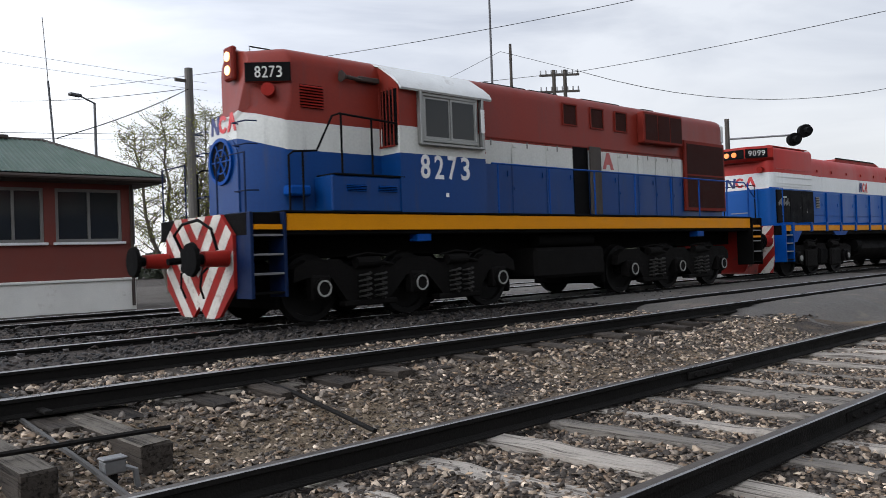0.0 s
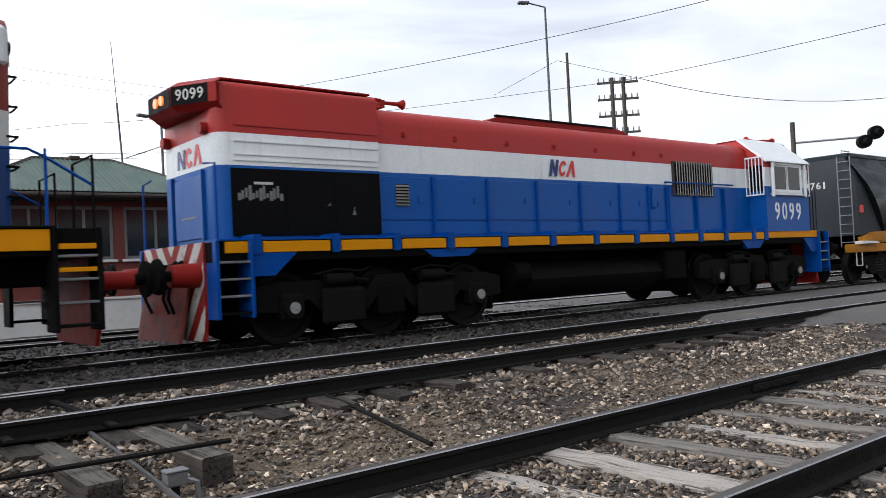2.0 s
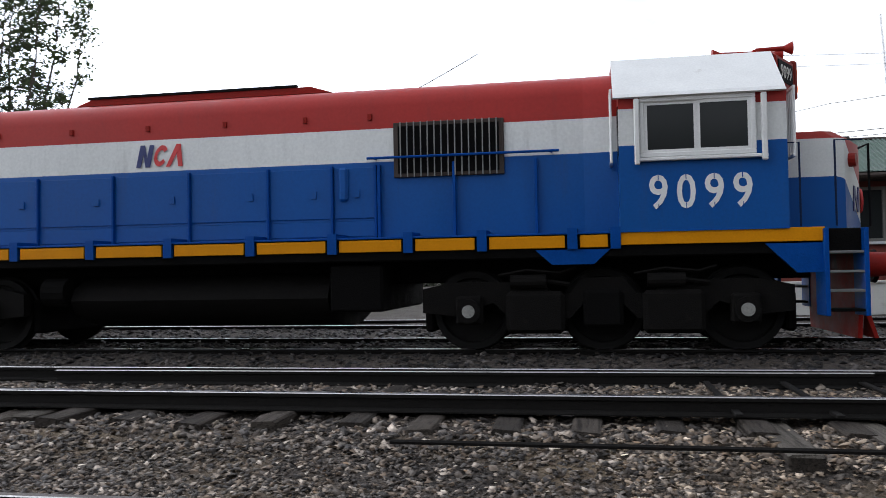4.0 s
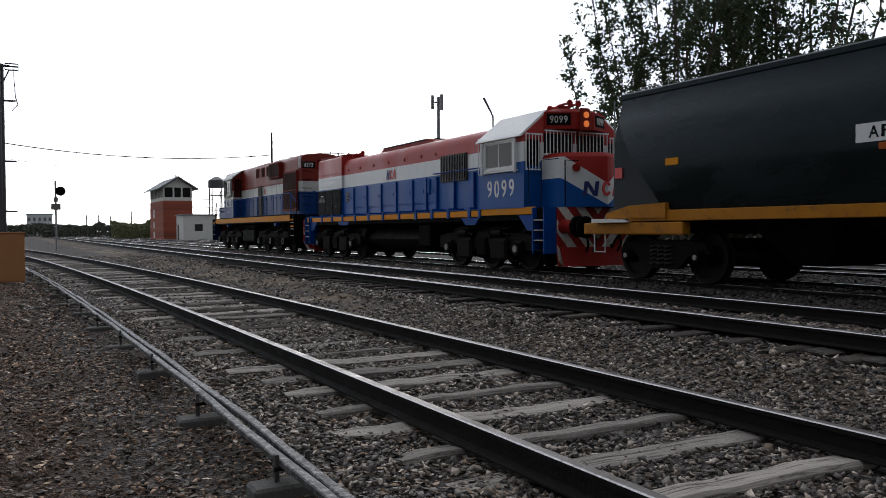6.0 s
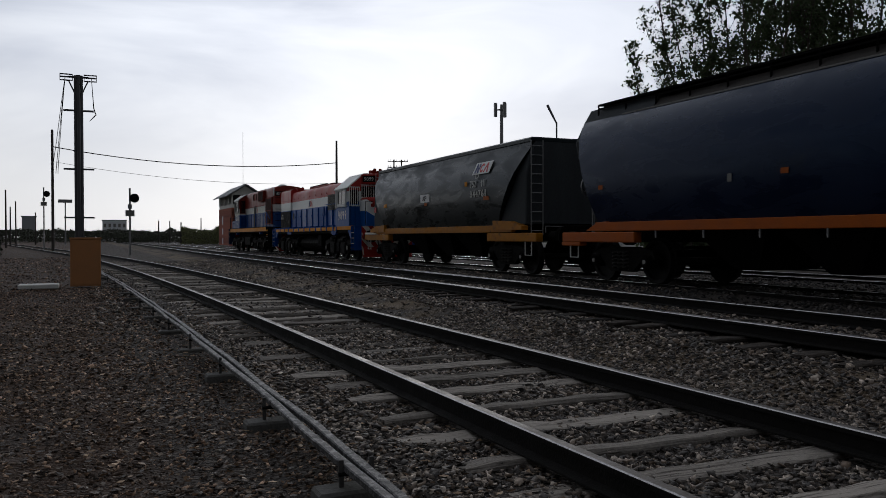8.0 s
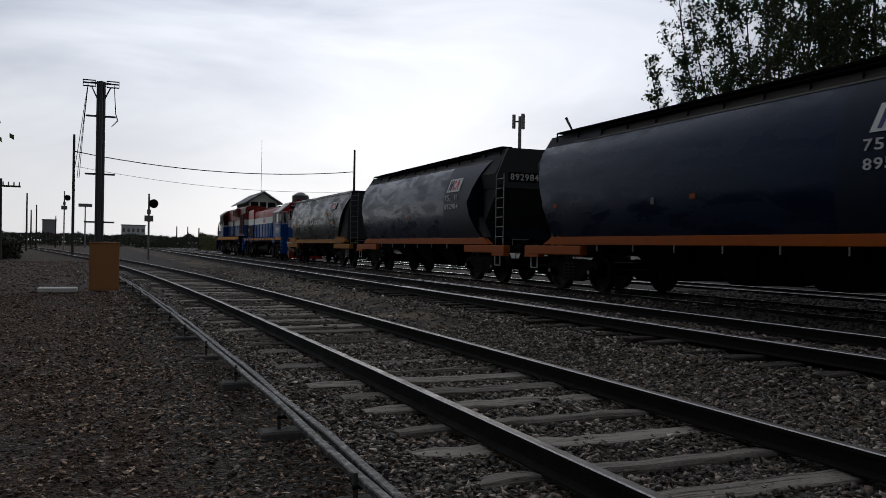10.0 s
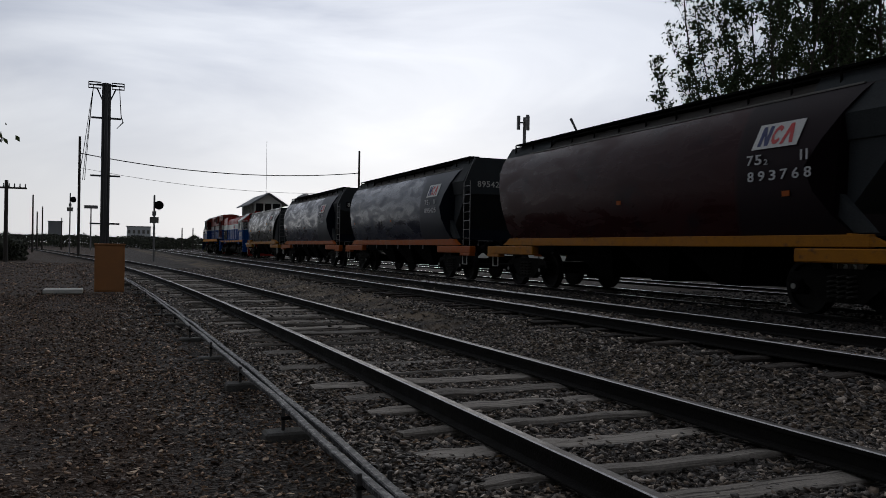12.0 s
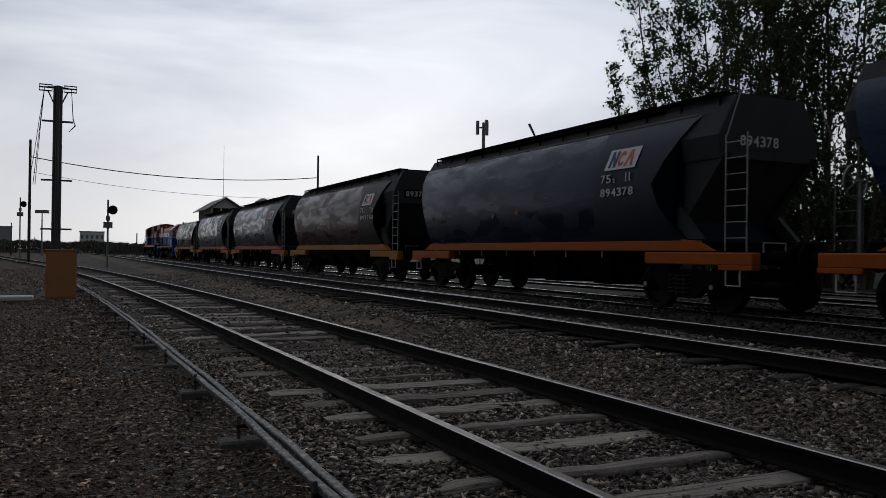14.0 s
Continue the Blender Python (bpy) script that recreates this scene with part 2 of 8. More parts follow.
def split_wood(name, base, dark, rand):
    """weathered sleeper wood: grain and open cracks along the length, grey and brown patches"""
    m = material(name, base, 0.88, vary=0.4, scale=3, fine=50, second=dark, second_amount=0.45, bump=0, random_by=rand, spec=0.2)
    nt = m.node_tree
    N, L = nt.nodes.new, nt.links.new
    b = nt.nodes["Principled BSDF"]
    old = b.inputs["Base Color"].links[0].from_socket
    co = N("ShaderNodeTexCoord"); oi = N("ShaderNodeObjectInfo")
    sh = N("ShaderNodeVectorMath"); sh.operation = "ADD"
    k = N("ShaderNodeVectorMath"); k.operation = "SCALE"; k.inputs[0].default_value = (7, 3, 5); L(oi.outputs["Random"], k.inputs["Scale"])
    L(co.outputs["Object"], sh.inputs[0]); L(k.outputs[0], sh.inputs[1])
    mp = N("ShaderNodeMapping"); mp.inputs["Scale"].default_value = (38, 1.6, 38); L(sh.outputs[0], mp.inputs[0])
    n = N("ShaderNodeTexNoise"); n.inputs["Scale"].default_value = 1.0; n.inputs["Detail"].default_value = 6; n.inputs["Roughness"].default_value = 0.65; n.inputs["Distortion"].default_value = 0.6; L(mp.outputs[0], n.inputs["Vector"])
    r = N("ShaderNodeValToRGB")
    r.color_ramp.elements[0].position, r.color_ramp.elements[0].color = 0.36, (0.12, 0.10, 0.09, 1)
    r.color_ramp.elements[1].position, r.color_ramp.elements[1].color = 0.50, (1.0, 1.0, 1.0, 1)
    L(n.outputs["Fac"], r.inputs[0])
    mx = N("ShaderNodeMix"); mx.data_type = "RGBA"; mx.blend_type = "MULTIPLY"; mx.inputs["Factor"].default_value = 0.9
    L(old, mx.inputs["A"]); L(r.outputs[0], mx.inputs["B"]); L(mx.outputs["Result"], b.inputs["Base Color"])
    bp = N("ShaderNodeBump"); bp.inputs["Strength"].default_value = 0.9; bp.inputs["Distance"].default_value = 0.02
    L(n.outputs["Fac"], bp.inputs["Height"]); L(bp.outputs[0], b.inputs["Normal"])
    return m


M["wood"] = split_wood("weathered_sleeper_wood", (0.285, 0.255, 0.220), (0.055, 0.042, 0.032), 0.7)
M["wood_dark"] = split_wood("dark_sleeper_wood", (0.045, 0.037, 0.030), (0.02, 0.017, 0.014), 0.5)


def stone_material(name, base, rough=0.66):
    """crushed stone: every stone takes one of a few greys, browns and pale tones"""
    m = material(name, base, rough, vary=0.45, scale=18, second=(0.03, 0.025, 0.02), second_amount=0.3, spec=0.3, bump=0.35, bumpscale=60)
    nt = m.node_tree
    N, L = nt.nodes.new, nt.links.new
    b = nt.nodes["Principled BSDF"]
    old = b.inputs["Base Color"].links[0].from_socket
    g = N("ShaderNodeNewGeometry")
    r = N("ShaderNodeValToRGB")
    r.color_ramp.interpolation = "CONSTANT"
    tones = ((0.0, 0.14, 0.135, 0.135), (0.26, 0.36, 0.33, 0.31), (0.46, 0.66, 0.66, 0.67), (0.60, 0.68, 0.58, 0.49), (0.70, 0.34, 0.35, 0.37), (0.80, 1.10, 1.03, 0.95), (0.91, 1.55, 1.50, 1.44), (0.975, 2.4, 2.35, 2.3))
    for k, (p, *c) in enumerate(tones):
        e = r.color_ramp.elements[0] if k == 0 else r.color_ramp.elements.new(p) if k > 1 else r.color_ramp.elements[1]
        e.position, e.color = p, (*c, 1)
    L(g.outputs["Random Per Island"], r.inputs[0])
    mx = N("ShaderNodeMix"); mx.data_type = "RGBA"; mx.blend_type = "MULTIPLY"; mx.inputs["Factor"].default_value = 1
    L(old, mx.inputs["A"]); L(r.outputs[0], mx.inputs["B"]); L(mx.outputs["Result"], b.inputs["Base Color"])
    return m


M["stone"] = stone_material("ballast_stone", (0.350, 0.286, 0.222))
M["stone_grey"] = stone_material("grey_ballast_stone", (0.258, 0.221, 0.186))
M["stone_dark"] = stone_material("dark_ballast_stone", (0.055, 0.049, 0.045))
M["stone_brown"] = stone_material("brown_field_stone", (0.245, 0.165, 0.112), 0.78)
M["stencil"] = material("white_stencil_paint", (0.62, 0.63, 0.64), 0.6, vary=0.3, scale=9, second=(0.25, 0.25, 0.26), second_amount=0.35)
M["concrete"] = material("grey_concrete", (0.22, 0.21, 0.19), 0.85, vary=0.25, second=(0.1, 0.09, 0.08), second_amount=0.4, bump=0.4)
M["asphalt"] = material("worn_asphalt", (0.085, 0.076, 0.066), 0.8, vary=0.45, scale=1.2, fine=22, bump=0.9, bumpscale=30, second=(0.17, 0.135, 0.10), second_amount=0.55)
M["galv"] = material("galvanised_steel", (0.20, 0.20, 0.20), 0.45, metal=0.6, vary=0.25)
M["pole_dark"] = material("dark_steel_pole", (0.06, 0.06, 0.065), 0.5, vary=0.3)
M["pole_wood"] = material("weathered_pole", (0.05, 0.042, 0.035), 0.85, vary=0.35, streak=True)
M["pole_conc"] = material("concrete_pole", (0.10, 0.092, 0.082), 0.85, vary=0.2, streak=True)
M["box_orange"] = material("ochre_painted_cabinet", (0.40, 0.17, 0.055), 0.6, vary=0.15, second=(0.2, 0.09, 0.04), second_amount=0.3)
M["brick"] = material("red_brick", (0.30, 0.075, 0.04), 0.85, vary=0.3, scale=4, bump=0.4, random_by=0.4)
M["brick_paint"] = material("dark_red_wall_paint", (0.15, 0.032, 0.021), 0.75, vary=0.2, scale=2, second=(0.1, 0.02, 0.015), second_amount=0.3, bump=0.2)
M["plaster"] = material("whitewashed_plaster", (0.66, 0.65, 0.60), 0.85, vary=0.15, scale=2, second=(0.35, 0.31, 0.26), second_amount=0.35, bump=0.25)
M["roof_green"] = material("green_roof_sheet", (0.052, 0.090, 0.068), 0.6, vary=0.2, scale=2, second=(0.07, 0.09, 0.07), second_amount=0.4)
M["timber_dark"] = material("dark_timber", (0.035, 0.022, 0.016), 0.7, vary=0.3)
M["leaf"] = material("green_leaf", (0.085, 0.120, 0.058), 0.6, vary=0.5, scale=0.6, fine=8, bump=0, random_by=-0.8, second=(0.07, 0.07, 0.02), second_amount=0.3)


def translucent(m, colour):
    """thin leaves let some daylight through"""
    nt = m.node_tree
    out = [n for n in nt.nodes if n.type == "OUTPUT_MATERIAL"][0]
    t = nt.nodes.new("ShaderNodeBsdfTranslucent"); t.inputs["Color"].default_value = (*colour, 1)
    a = nt.nodes.new("ShaderNodeMixShader"); a.inputs[0].default_value = 0.45
    nt.links.new(nt.nodes["Principled BSDF"].outputs[0], a.inputs[1]); nt.links.new(t.outputs[0], a.inputs[2]); nt.links.new(a.outputs[0], out.inputs["Surface"])
    return m


translucent(M["leaf"], (0.048, 0.068, 0.022))
M["leaf_yellow"] = material("yellowing_leaf", (0.20, 0.21, 0.030), 0.6, vary=0.4, scale=0.6, fine=8, bump=0, random_by=-0.7)
M["leaf_far"] = material("far_foliage", (0.040, 0.046, 0.026), 0.8, vary=0.5, scale=0.3, fine=3, bump=0, random_by=-0.8)
M["leaf_olive"] = material("olive_bush_leaf", (0.10, 0.11, 0.03), 0.7, vary=0.5, scale=0.4, fine=4, bump=0, random_by=-0.8)
M["bark"] = material("grey_bark", (0.085, 0.07, 0.055), 0.9, vary=0.35, scale=6, bump=0.6, bumpscale=20)
M["grey_far"] = material("distant_concrete", (0.26, 0.27, 0.28), 0.8, vary=0.1)
M["white_far"] = material("distant_white_wall", (0.60, 0.62, 0.63), 0.8, vary=0.08)
M["wagon"] = material("wagon_paint_dark_navy", (0.0028, 0.0075, 0.026), 0.15, rvar=0.13, spec=0.22, tint=(0.42, 0.64, 1.0), vary=0.3, scale=0.55, second=(0.006, 0.0055, 0.006), second_amount=0.45, streak=False, bump=0.16, bumpscale=1.6)
M["roof_dusty"] = material("dusty_wagon_roof", (0.050, 0.045, 0.041), 0.8, vary=0.4, scale=1.5, second=(0.02, 0.019, 0.018), second_amount=0.5, spec=0.15, streak=True)
M["shiny_head"] = material("shining_rail_head", (0.75, 0.75, 0.76), 0.26, metal=1.0, vary=0.12)
M["wagon_end"] = material("dull_dirty_wagon_end", (0.042, 0.047, 0.050), 0.75, vary=0.4, scale=2, second=(0.02, 0.018, 0.016), second_amount=0.3, spec=0.12, streak=True)
M["wagon_green"] = material("wagon_paint_grey_green", (0.008, 0.011, 0.0105), 0.17, rvar=0.09, spec=0.145, tint=(0.62, 0.82, 1.0), vary=0.3, scale=0.55, second=(0.012, 0.011, 0.010), second_amount=0.4, streak=False, bump=0.1, bumpscale=1.6)
M["wagon_red"] = material("wagon_paint_dark_maroon", (0.026, 0.0035, 0.0045), 0.17, rvar=0.09, spec=0.10, tint=(1.0, 0.76, 0.80), vary=0.35, scale=0.55, second=(0.003, 0.004, 0.008), second_amount=0.6, streak=False, bump=0.1, bumpscale=3)
M["orange"] = material("orange_sill_paint", (0.36, 0.082, 0.008), 0.55, spec=0.12, vary=0.25, second=(0.07, 0.04, 0.025), second_amount=0.4)
M["ochre"] = material("ochre_sill_paint", (0.37, 0.145, 0.008), 0.55, spec=0.12, vary=0.25, second=(0.07, 0.042, 0.026), second_amount=0.6)
M["logo_red"] = material("emblem_red", (0.55, 0.03, 0.03), 0.5, vary=0.1)
M["red_dirty"] = material("dirty_red_plate", (0.20, 0.045, 0.036), 0.7, vary=0.5, scale=3, second=(0.05, 0.035, 0.028), second_amount=0.7, spec=0.2, bump=0.3)
M["logo_faded"] = material("faded_red_letter", (0.42, 0.10, 0.09), 0.6, vary=0.3)
M["navy_dark"] = material("dirty_dark_blue_paint", (0.002, 0.012, 0.05), 0.6, spec=0.15, vary=0.4, second=(0.008, 0.008, 0.009), second_amount=0.5)
M["logo_blue"] = material("emblem_navy", (0.01, 0.02, 0.12), 0.5, vary=0.1)



def weathered_gloss(m, repaint=None):
    """gloss broken by dull grimy patches; from x = repaint on, a dull black repainted panel"""
    nt = m.node_tree
    N, L = nt.nodes.new, nt.links.new
    b = nt.nodes["Principled BSDF"]
    co = N("ShaderNodeTexCoord"); mp = N("ShaderNodeMapping"); mp.inputs["Scale"].default_value = (0.45, 1.1, 1.5)
    oi = N("ShaderNodeObjectInfo"); k = N("ShaderNodeVectorMath"); k.operation = "SCALE"; k.inputs[0].default_value = (9, 4, 6)
    ad = N("ShaderNodeVectorMath")
    L(oi.outputs["Random"], k.inputs["Scale"]); L(co.outputs["Object"], ad.inputs[0]); L(k.outputs[0], ad.inputs[1]); L(ad.outputs[0], mp.inputs[0])
    n = N("ShaderNodeTexNoise"); n.inputs["Scale"].default_value = 1.6; n.inputs["Detail"].default_value = 6; n.inputs["Roughness"].default_value = 0.6; n.inputs["Distortion"].default_value = 0.6
    L(mp.outputs[0], n.inputs["Vector"])
    f = N("ShaderNodeMapRange"); f.inputs["From Min"].default_value = 0.40; f.inputs["From Max"].default_value = 0.62
    L(n.outputs["Fac"], f.inputs["Value"])
    dull = f.outputs[0]
    if repaint is not None:
        sp = N("ShaderNodeSeparateXYZ"); L(co.outputs["Object"], sp.inputs[0])
        e = N("ShaderNodeMapRange"); e.inputs["From Min"].default_value = repaint - 0.06; e.inputs["From Max"].default_value = repaint + 0.06
        L(sp.outputs["X"], e.inputs["Value"])
        mxm = N("ShaderNodeMath"); mxm.operation = "MAXIMUM"; L(dull, mxm.inputs[0]); L(e.outputs[0], mxm.inputs[1]); dull = mxm.outputs[0]
        c = N("ShaderNodeMix"); c.data_type = "RGBA"; c.inputs["B"].default_value = (0.004, 0.0045, 0.007, 1)
        h = N("ShaderNodeMath"); h.operation = "MULTIPLY"; h.inputs[1].default_value = 0.8
        L(e.outputs[0], h.inputs[0]); L(h.outputs[0], c.inputs["Factor"]); L(b.inputs["Base Color"].links[0].from_socket, c.inputs["A"]); L(c.outputs["Result"], b.inputs["Base Color"])
    r = N("ShaderNodeMix"); r.inputs["B"].default_value = 0.46
    if b.inputs["Roughness"].links:
        L(b.inputs["Roughness"].links[0].from_socket, r.inputs["A"])
    else:
        r.inputs["A"].default_value = b.inputs["Roughness"].default_value
    L(dull, r.inputs["Factor"]); L(r.outputs["Result"], b.inputs["Roughness"])


weathered_gloss(M["wagon"], 2.72)
weathered_gloss(M["wagon_red"], 3.05)
weathered_gloss(M["wagon_green"])


def glass_material():
    m = bpy.data.materials.new("dusty_window_glass")
    m.use_nodes = True
    b = m.node_tree.nodes["Principled BSDF"]
    b.inputs["Base Color"].default_value = (0.022, 0.024, 0.024, 1)
    b.inputs["Roughness"].default_value = 0.12
    b.inputs["Specular IOR Level"].default_value = 0.28
    return m


M["glass"] = glass_material()
M["glass_dark"] = material("dim_window_glass", (0.006, 0.006, 0.0065), 0.2, vary=0.2, bump=0, spec=0.12)


# ---------------------------------------------------------------- mesh helpers
def box(bm, x0, x1, y0, y1, z0, z1, bevel=0.0):
    vs = [bm.verts.new((x, y, z)) for x in (x0, x1) for y in (y0, y1) for z in (z0, z1)]
    faces = [bm.faces.new([vs[i] for i in q]) for q in ((0, 1, 3, 2), (4, 6, 7, 5), (0, 4, 5, 1), (2, 3, 7, 6), (0, 2, 6, 4), (1, 5, 7, 3))]
    if bevel:
        es = {e for f in faces for e in f.edges}
        bmesh.ops.bevel(bm, geom=list(es), offset=bevel, segments=1, affect="EDGES")
    return bm


def prism(bm, poly, a0, a1, axis="x"):
    """extrude a closed outline: axis x: outline is (y, z); axis y: (x, z); axis z: (x, y)"""
    def place(p, a):
        return {"x": (a, p[0], p[1]), "y": (p[0], a, p[1]), "z": (p[0], p[1], a)}[axis]
    A = [bm.verts.new(place(p, a0)) for p in poly]
    B = [bm.verts.new(place(p, a1)) for p in poly]
    n = len(poly)
    bm.faces.new(A)
    bm.faces.new(B[::-1])
    for i in range(n):
        bm.faces.new((A[i], B[i], B[(i + 1) % n], A[(i + 1) % n]))
    return bm


def rod(bm, p0, p1, r, seg=8, r1=None):
    p0, p1 = Vector(p0), Vector(p1)
    d = p1 - p0
    q = d.to_track_quat("Z", "Y").to_matrix()
    r1 = r if r1 is None else r1
    A, B = [], []
    for i in range(seg):
        a = 2 * math.pi * i / seg
        o = Vector((math.cos(a), math.sin(a), 0))
        A.append(bm.verts.new(p0 + q @ (o * r)))
        B.append(bm.verts.new(p1 + q @ (o * r1)))
    bm.faces.new(A[::-1])
    bm.faces.new(B)
    for i in range(seg):
        bm.faces.new((A[i], A[(i + 1) % seg], B[(i + 1) % seg], B[i]))
    return bm


def pipe(bm, pts, r, seg=6):
    """one continuous bent tube through the points"""
    P = [Vector(p) for p in pts]
    closed = (P[0] - P[-1]).length < 1e-6
    if closed:
        P = P[:-1]
    n = len(P)
    loops = []
    side = None
    for k, p in enumerate(P):
        a = P[k - 1] if (k or closed) else p
        b = P[(k + 1) % n] if (k < n - 1 or closed) else p
        d = (b - a).normalized()
        if side is None:
            side = d.orthogonal().normalized()
        else:
            side = (side - d * side.dot(d))
            side = side.normalized() if side.length > 1e-4 else d.orthogonal().normalized()
        up = d.cross(side)
        loops.append([bm.verts.new(p + (side * math.cos(q) + up * math.sin(q)) * r) for q in [2 * math.pi * i / seg for i in range(seg)]])
    for k in range(n if closed else n - 1):
        A, C = loops[k], loops[(k + 1) % n]
        for i in range(seg):
            bm.faces.new((A[i], A[(i + 1) % seg], C[(i + 1) % seg], C[i]))
    if not closed:
        bm.faces.new(loops[0][::-1]); bm.faces.new(loops[-1])
    return bm


def ring(bm, c, r, w, axis="y", seg=16, t=0.03):
    """flat ring of radius r and tube t round the axis"""
    c = Vector(c)
    loops = []
    for i in range(seg):
        a = 2 * math.pi * i / seg
        u = Vector((math.cos(a), 0, math.sin(a))) if axis == "y" else Vector((0, math.cos(a), math.sin(a)))
        n = Vector((0, 1, 0)) if axis == "y" else Vector((1, 0, 0))
        loops.append([bm.verts.new(c + u * (r + dr) + n * dn) for dr, dn in ((-w / 2, -t / 2), (w / 2, -t / 2), (w / 2, t / 2), (-w / 2, t / 2))])
    for i in range(seg):
        A, B = loops[i], loops[(i + 1) % seg]
        for k in range(4):
            bm.faces.new((A[k], B[k], B[(k + 1) % 4], A[(k + 1) % 4]))
    return bm


def part(name, bm, mat, parent=None, label="", smooth=False):
    me = bpy.data.meshes.new(name)
    bmesh.ops.recalc_face_normals(bm, faces=bm.faces)
    bm.to_mesh(me)
    bm.free()
    for m in (mat if isinstance(mat, (list, tuple)) else [mat]):
        me.materials.append(m)
    ob = new(name, me)
    if smooth:
        for p in me.polygons:
            p.use_smooth = True
        me.set_sharp_from_angle(angle=radians(35))
    if parent is not None:
        ob.parent = parent
    if label:
        ob["label"] = label
    return ob


def B():
    return bmesh.new()


def empty(name, m=None):
    ob = new(name)
    ob.empty_display_size = 0.2
    if m is not None:
        ob.matrix_basis = m
    return ob


def lettering(name, text, size, m, mat, parent, width=None, label="", bold=0.012, fill=0.8):
    """raised characters of the built-in font, each a mesh of its own; m places the baseline's left end"""
    if len(text) > 1:
        width = width or 0.62 * size * len(text)
        pitch = width / (len(text) - 0.2)
        made = []
        for k, ch in enumerate(text):
            if ch != " ":
                w = pitch * (0.4 * fill if ch == "1" else fill)
                made.append(lettering(name, ch, size, m @ Matrix.Translation((pitch * k + (0.4 * pitch - w / 2), 0, 0)), mat, parent, w, label, bold, fill))
        return made[0]
    cu = bpy.data.curves.new(name, "FONT")
    cu.body, cu.size, cu.extrude, cu.offset = text, size, 0.004, bold * size
    cu.resolution_u = 3
    tmp = bpy.data.objects.new(name, cu)
    scene.collection.objects.link(tmp)
    me = bpy.data.meshes.new_from_object(tmp)
    bpy.data.objects.remove(tmp)
    bpy.data.curves.remove(cu)
    co = np.empty(len(me.vertices) * 3)
    me.vertices.foreach_get("co", co)
    co = co.reshape(-1, 3)
    co[:, 0] -= co[:, 0].min()
    if width:
        co[:, 0] *= width / co[:, 0].max()
    co[:, 1] -= co[:, 1].min()
    co[:, 1] *= size / co[:, 1].max()
    me.vertices.foreach_set("co", co.ravel())
    me.transform(m)
    me.materials.clear()
    me.materials.append(mat)
    ob = new(name, me)
    ob.parent = parent
    if label:
        ob["label"] = label
    return ob


def arc_band(bm, c, rx, rz, inner, a0, a1, shear, y0, y1, n=14, axis="y"):
    """open band of an ellipse from a0 to a1 degrees, sheared sideways with height"""
    def at(f, a):
        u, w = rx * f * math.cos(radians(a)), rz * f * math.sin(radians(a))
        return c[0] + u + shear * w, c[1] + w
    angles = [a0 + (a1 - a0) * i / n for i in range(n + 1)]
    for p, q in zip(angles, angles[1:]):
        prism(bm, [at(inner, p), at(1, p), at(1, q), at(inner, q)], y0, y1, axis)
    return bm


def emblem(name, x0, z0, w, h, y, parent, card=True, tilt=0.0):
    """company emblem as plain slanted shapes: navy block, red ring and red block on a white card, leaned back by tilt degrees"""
    sl = 0.22 * h
    lean = Matrix.Translation((x0, y, z0)) @ pose(0, 0, 0, -tilt, 0, 0)
    def put(nm, bm, mat, own, label=""):
        bmesh.ops.transform(bm, matrix=lean, verts=bm.verts)
        return part(nm, bm, mat, own, label)
    own = parent
    if card:
        bm = B()
        prism(bm, [(0, 0), (w, 0), (w + sl, h), (sl, h)], 0, -0.006, "y")
        own = put(name, bm, M["white"], parent, "white slanted emblem card")
    k = 0.11 if card else 0.0
    s, hh, ww = sl * (1 - 2 * k), h * (1 - 2 * k), w * (1 - 2 * k) / 3
    def bar(bm, fx0, fx1, fz0, fz1, t0=None):
        px = lambda fx, fz: k * w + sl * k + fx * ww + s * fz
        zz = lambda fz: k * h + fz * hh
        prism(bm, [(px(fx0, fz0), zz(fz0)), (px(fx1, fz0), zz(fz0)), (px(fx1, fz1), zz(fz1)), (px(fx0, fz1), zz(fz1))], -0.008, -0.013, "y")
    q = lambda fx, fz: (k * w + sl * k + fx * ww + s * fz, k * h + fz * hh)
    for a_, b_ in ((0.0, 0.30), (0.60, 0.90)):
        bm = B(); bar(bm, a_, b_, 0, 1)
        put("emblem_navy_bar", bm, M["logo_blue"], own)
    bm = B(); prism(bm, [q(0.30, 0.98), q(0.30, 0.60), q(0.60, 0.02), q(0.60, 0.40)], -0.008, -0.013, "y")
    put("emblem_navy_bar", bm, M["logo_blue"], own)
    c_ = q(1.46, 0.5)
    bm = B(); arc_band(bm, c_, ww * 0.42, hh * 0.47, 0.55, 35, 325, s / hh, -0.008, -0.013)
    put("emblem_red_ring", bm, M["logo_red"], own)
    bm = B(); prism(bm, [q(1.93, 0.0), q(2.20, 0.0), q(2.45, 0.60), q(2.72, 0.0), q(3.0, 0.0), q(2.60, 1.0), q(2.32, 1.0)], -0.008, -0.012, "y")
    put("emblem_red_wedge", bm, M["logo_red"], own)


# ---------------------------------------------------------------- ground and tracks
TRAIN_Y, RAIL_Z = 11.80, 0.34
MID_Y, NEAR_RAIL_Z = 7.92, 0.17


def near_y(x):
    """centre of the near track: straight past the camera, then bending off towards its own side"""
    y = 3.59 + 0.0119 * x
    if x < -6:
        e = max(x, -70)
        y -= 0.00086 * (e + 6) ** 2
        if x < -70:
            y += 0.11 * (x + 70) * 1.0
    return y


def smooth(a, b, v):
    v = min(1, max(0, (v - a) / (b - a)))
    return v * v * (3 - 2 * v)


def ground_z(x, y):
    bed = smooth(5.4, 6.4, y) * 0.145
    near = -0.03
    z = near + bed + smooth(6.9, 7.3, y) * 0.05 + smooth(8.85, 9.4, y) * 0.10
    return z


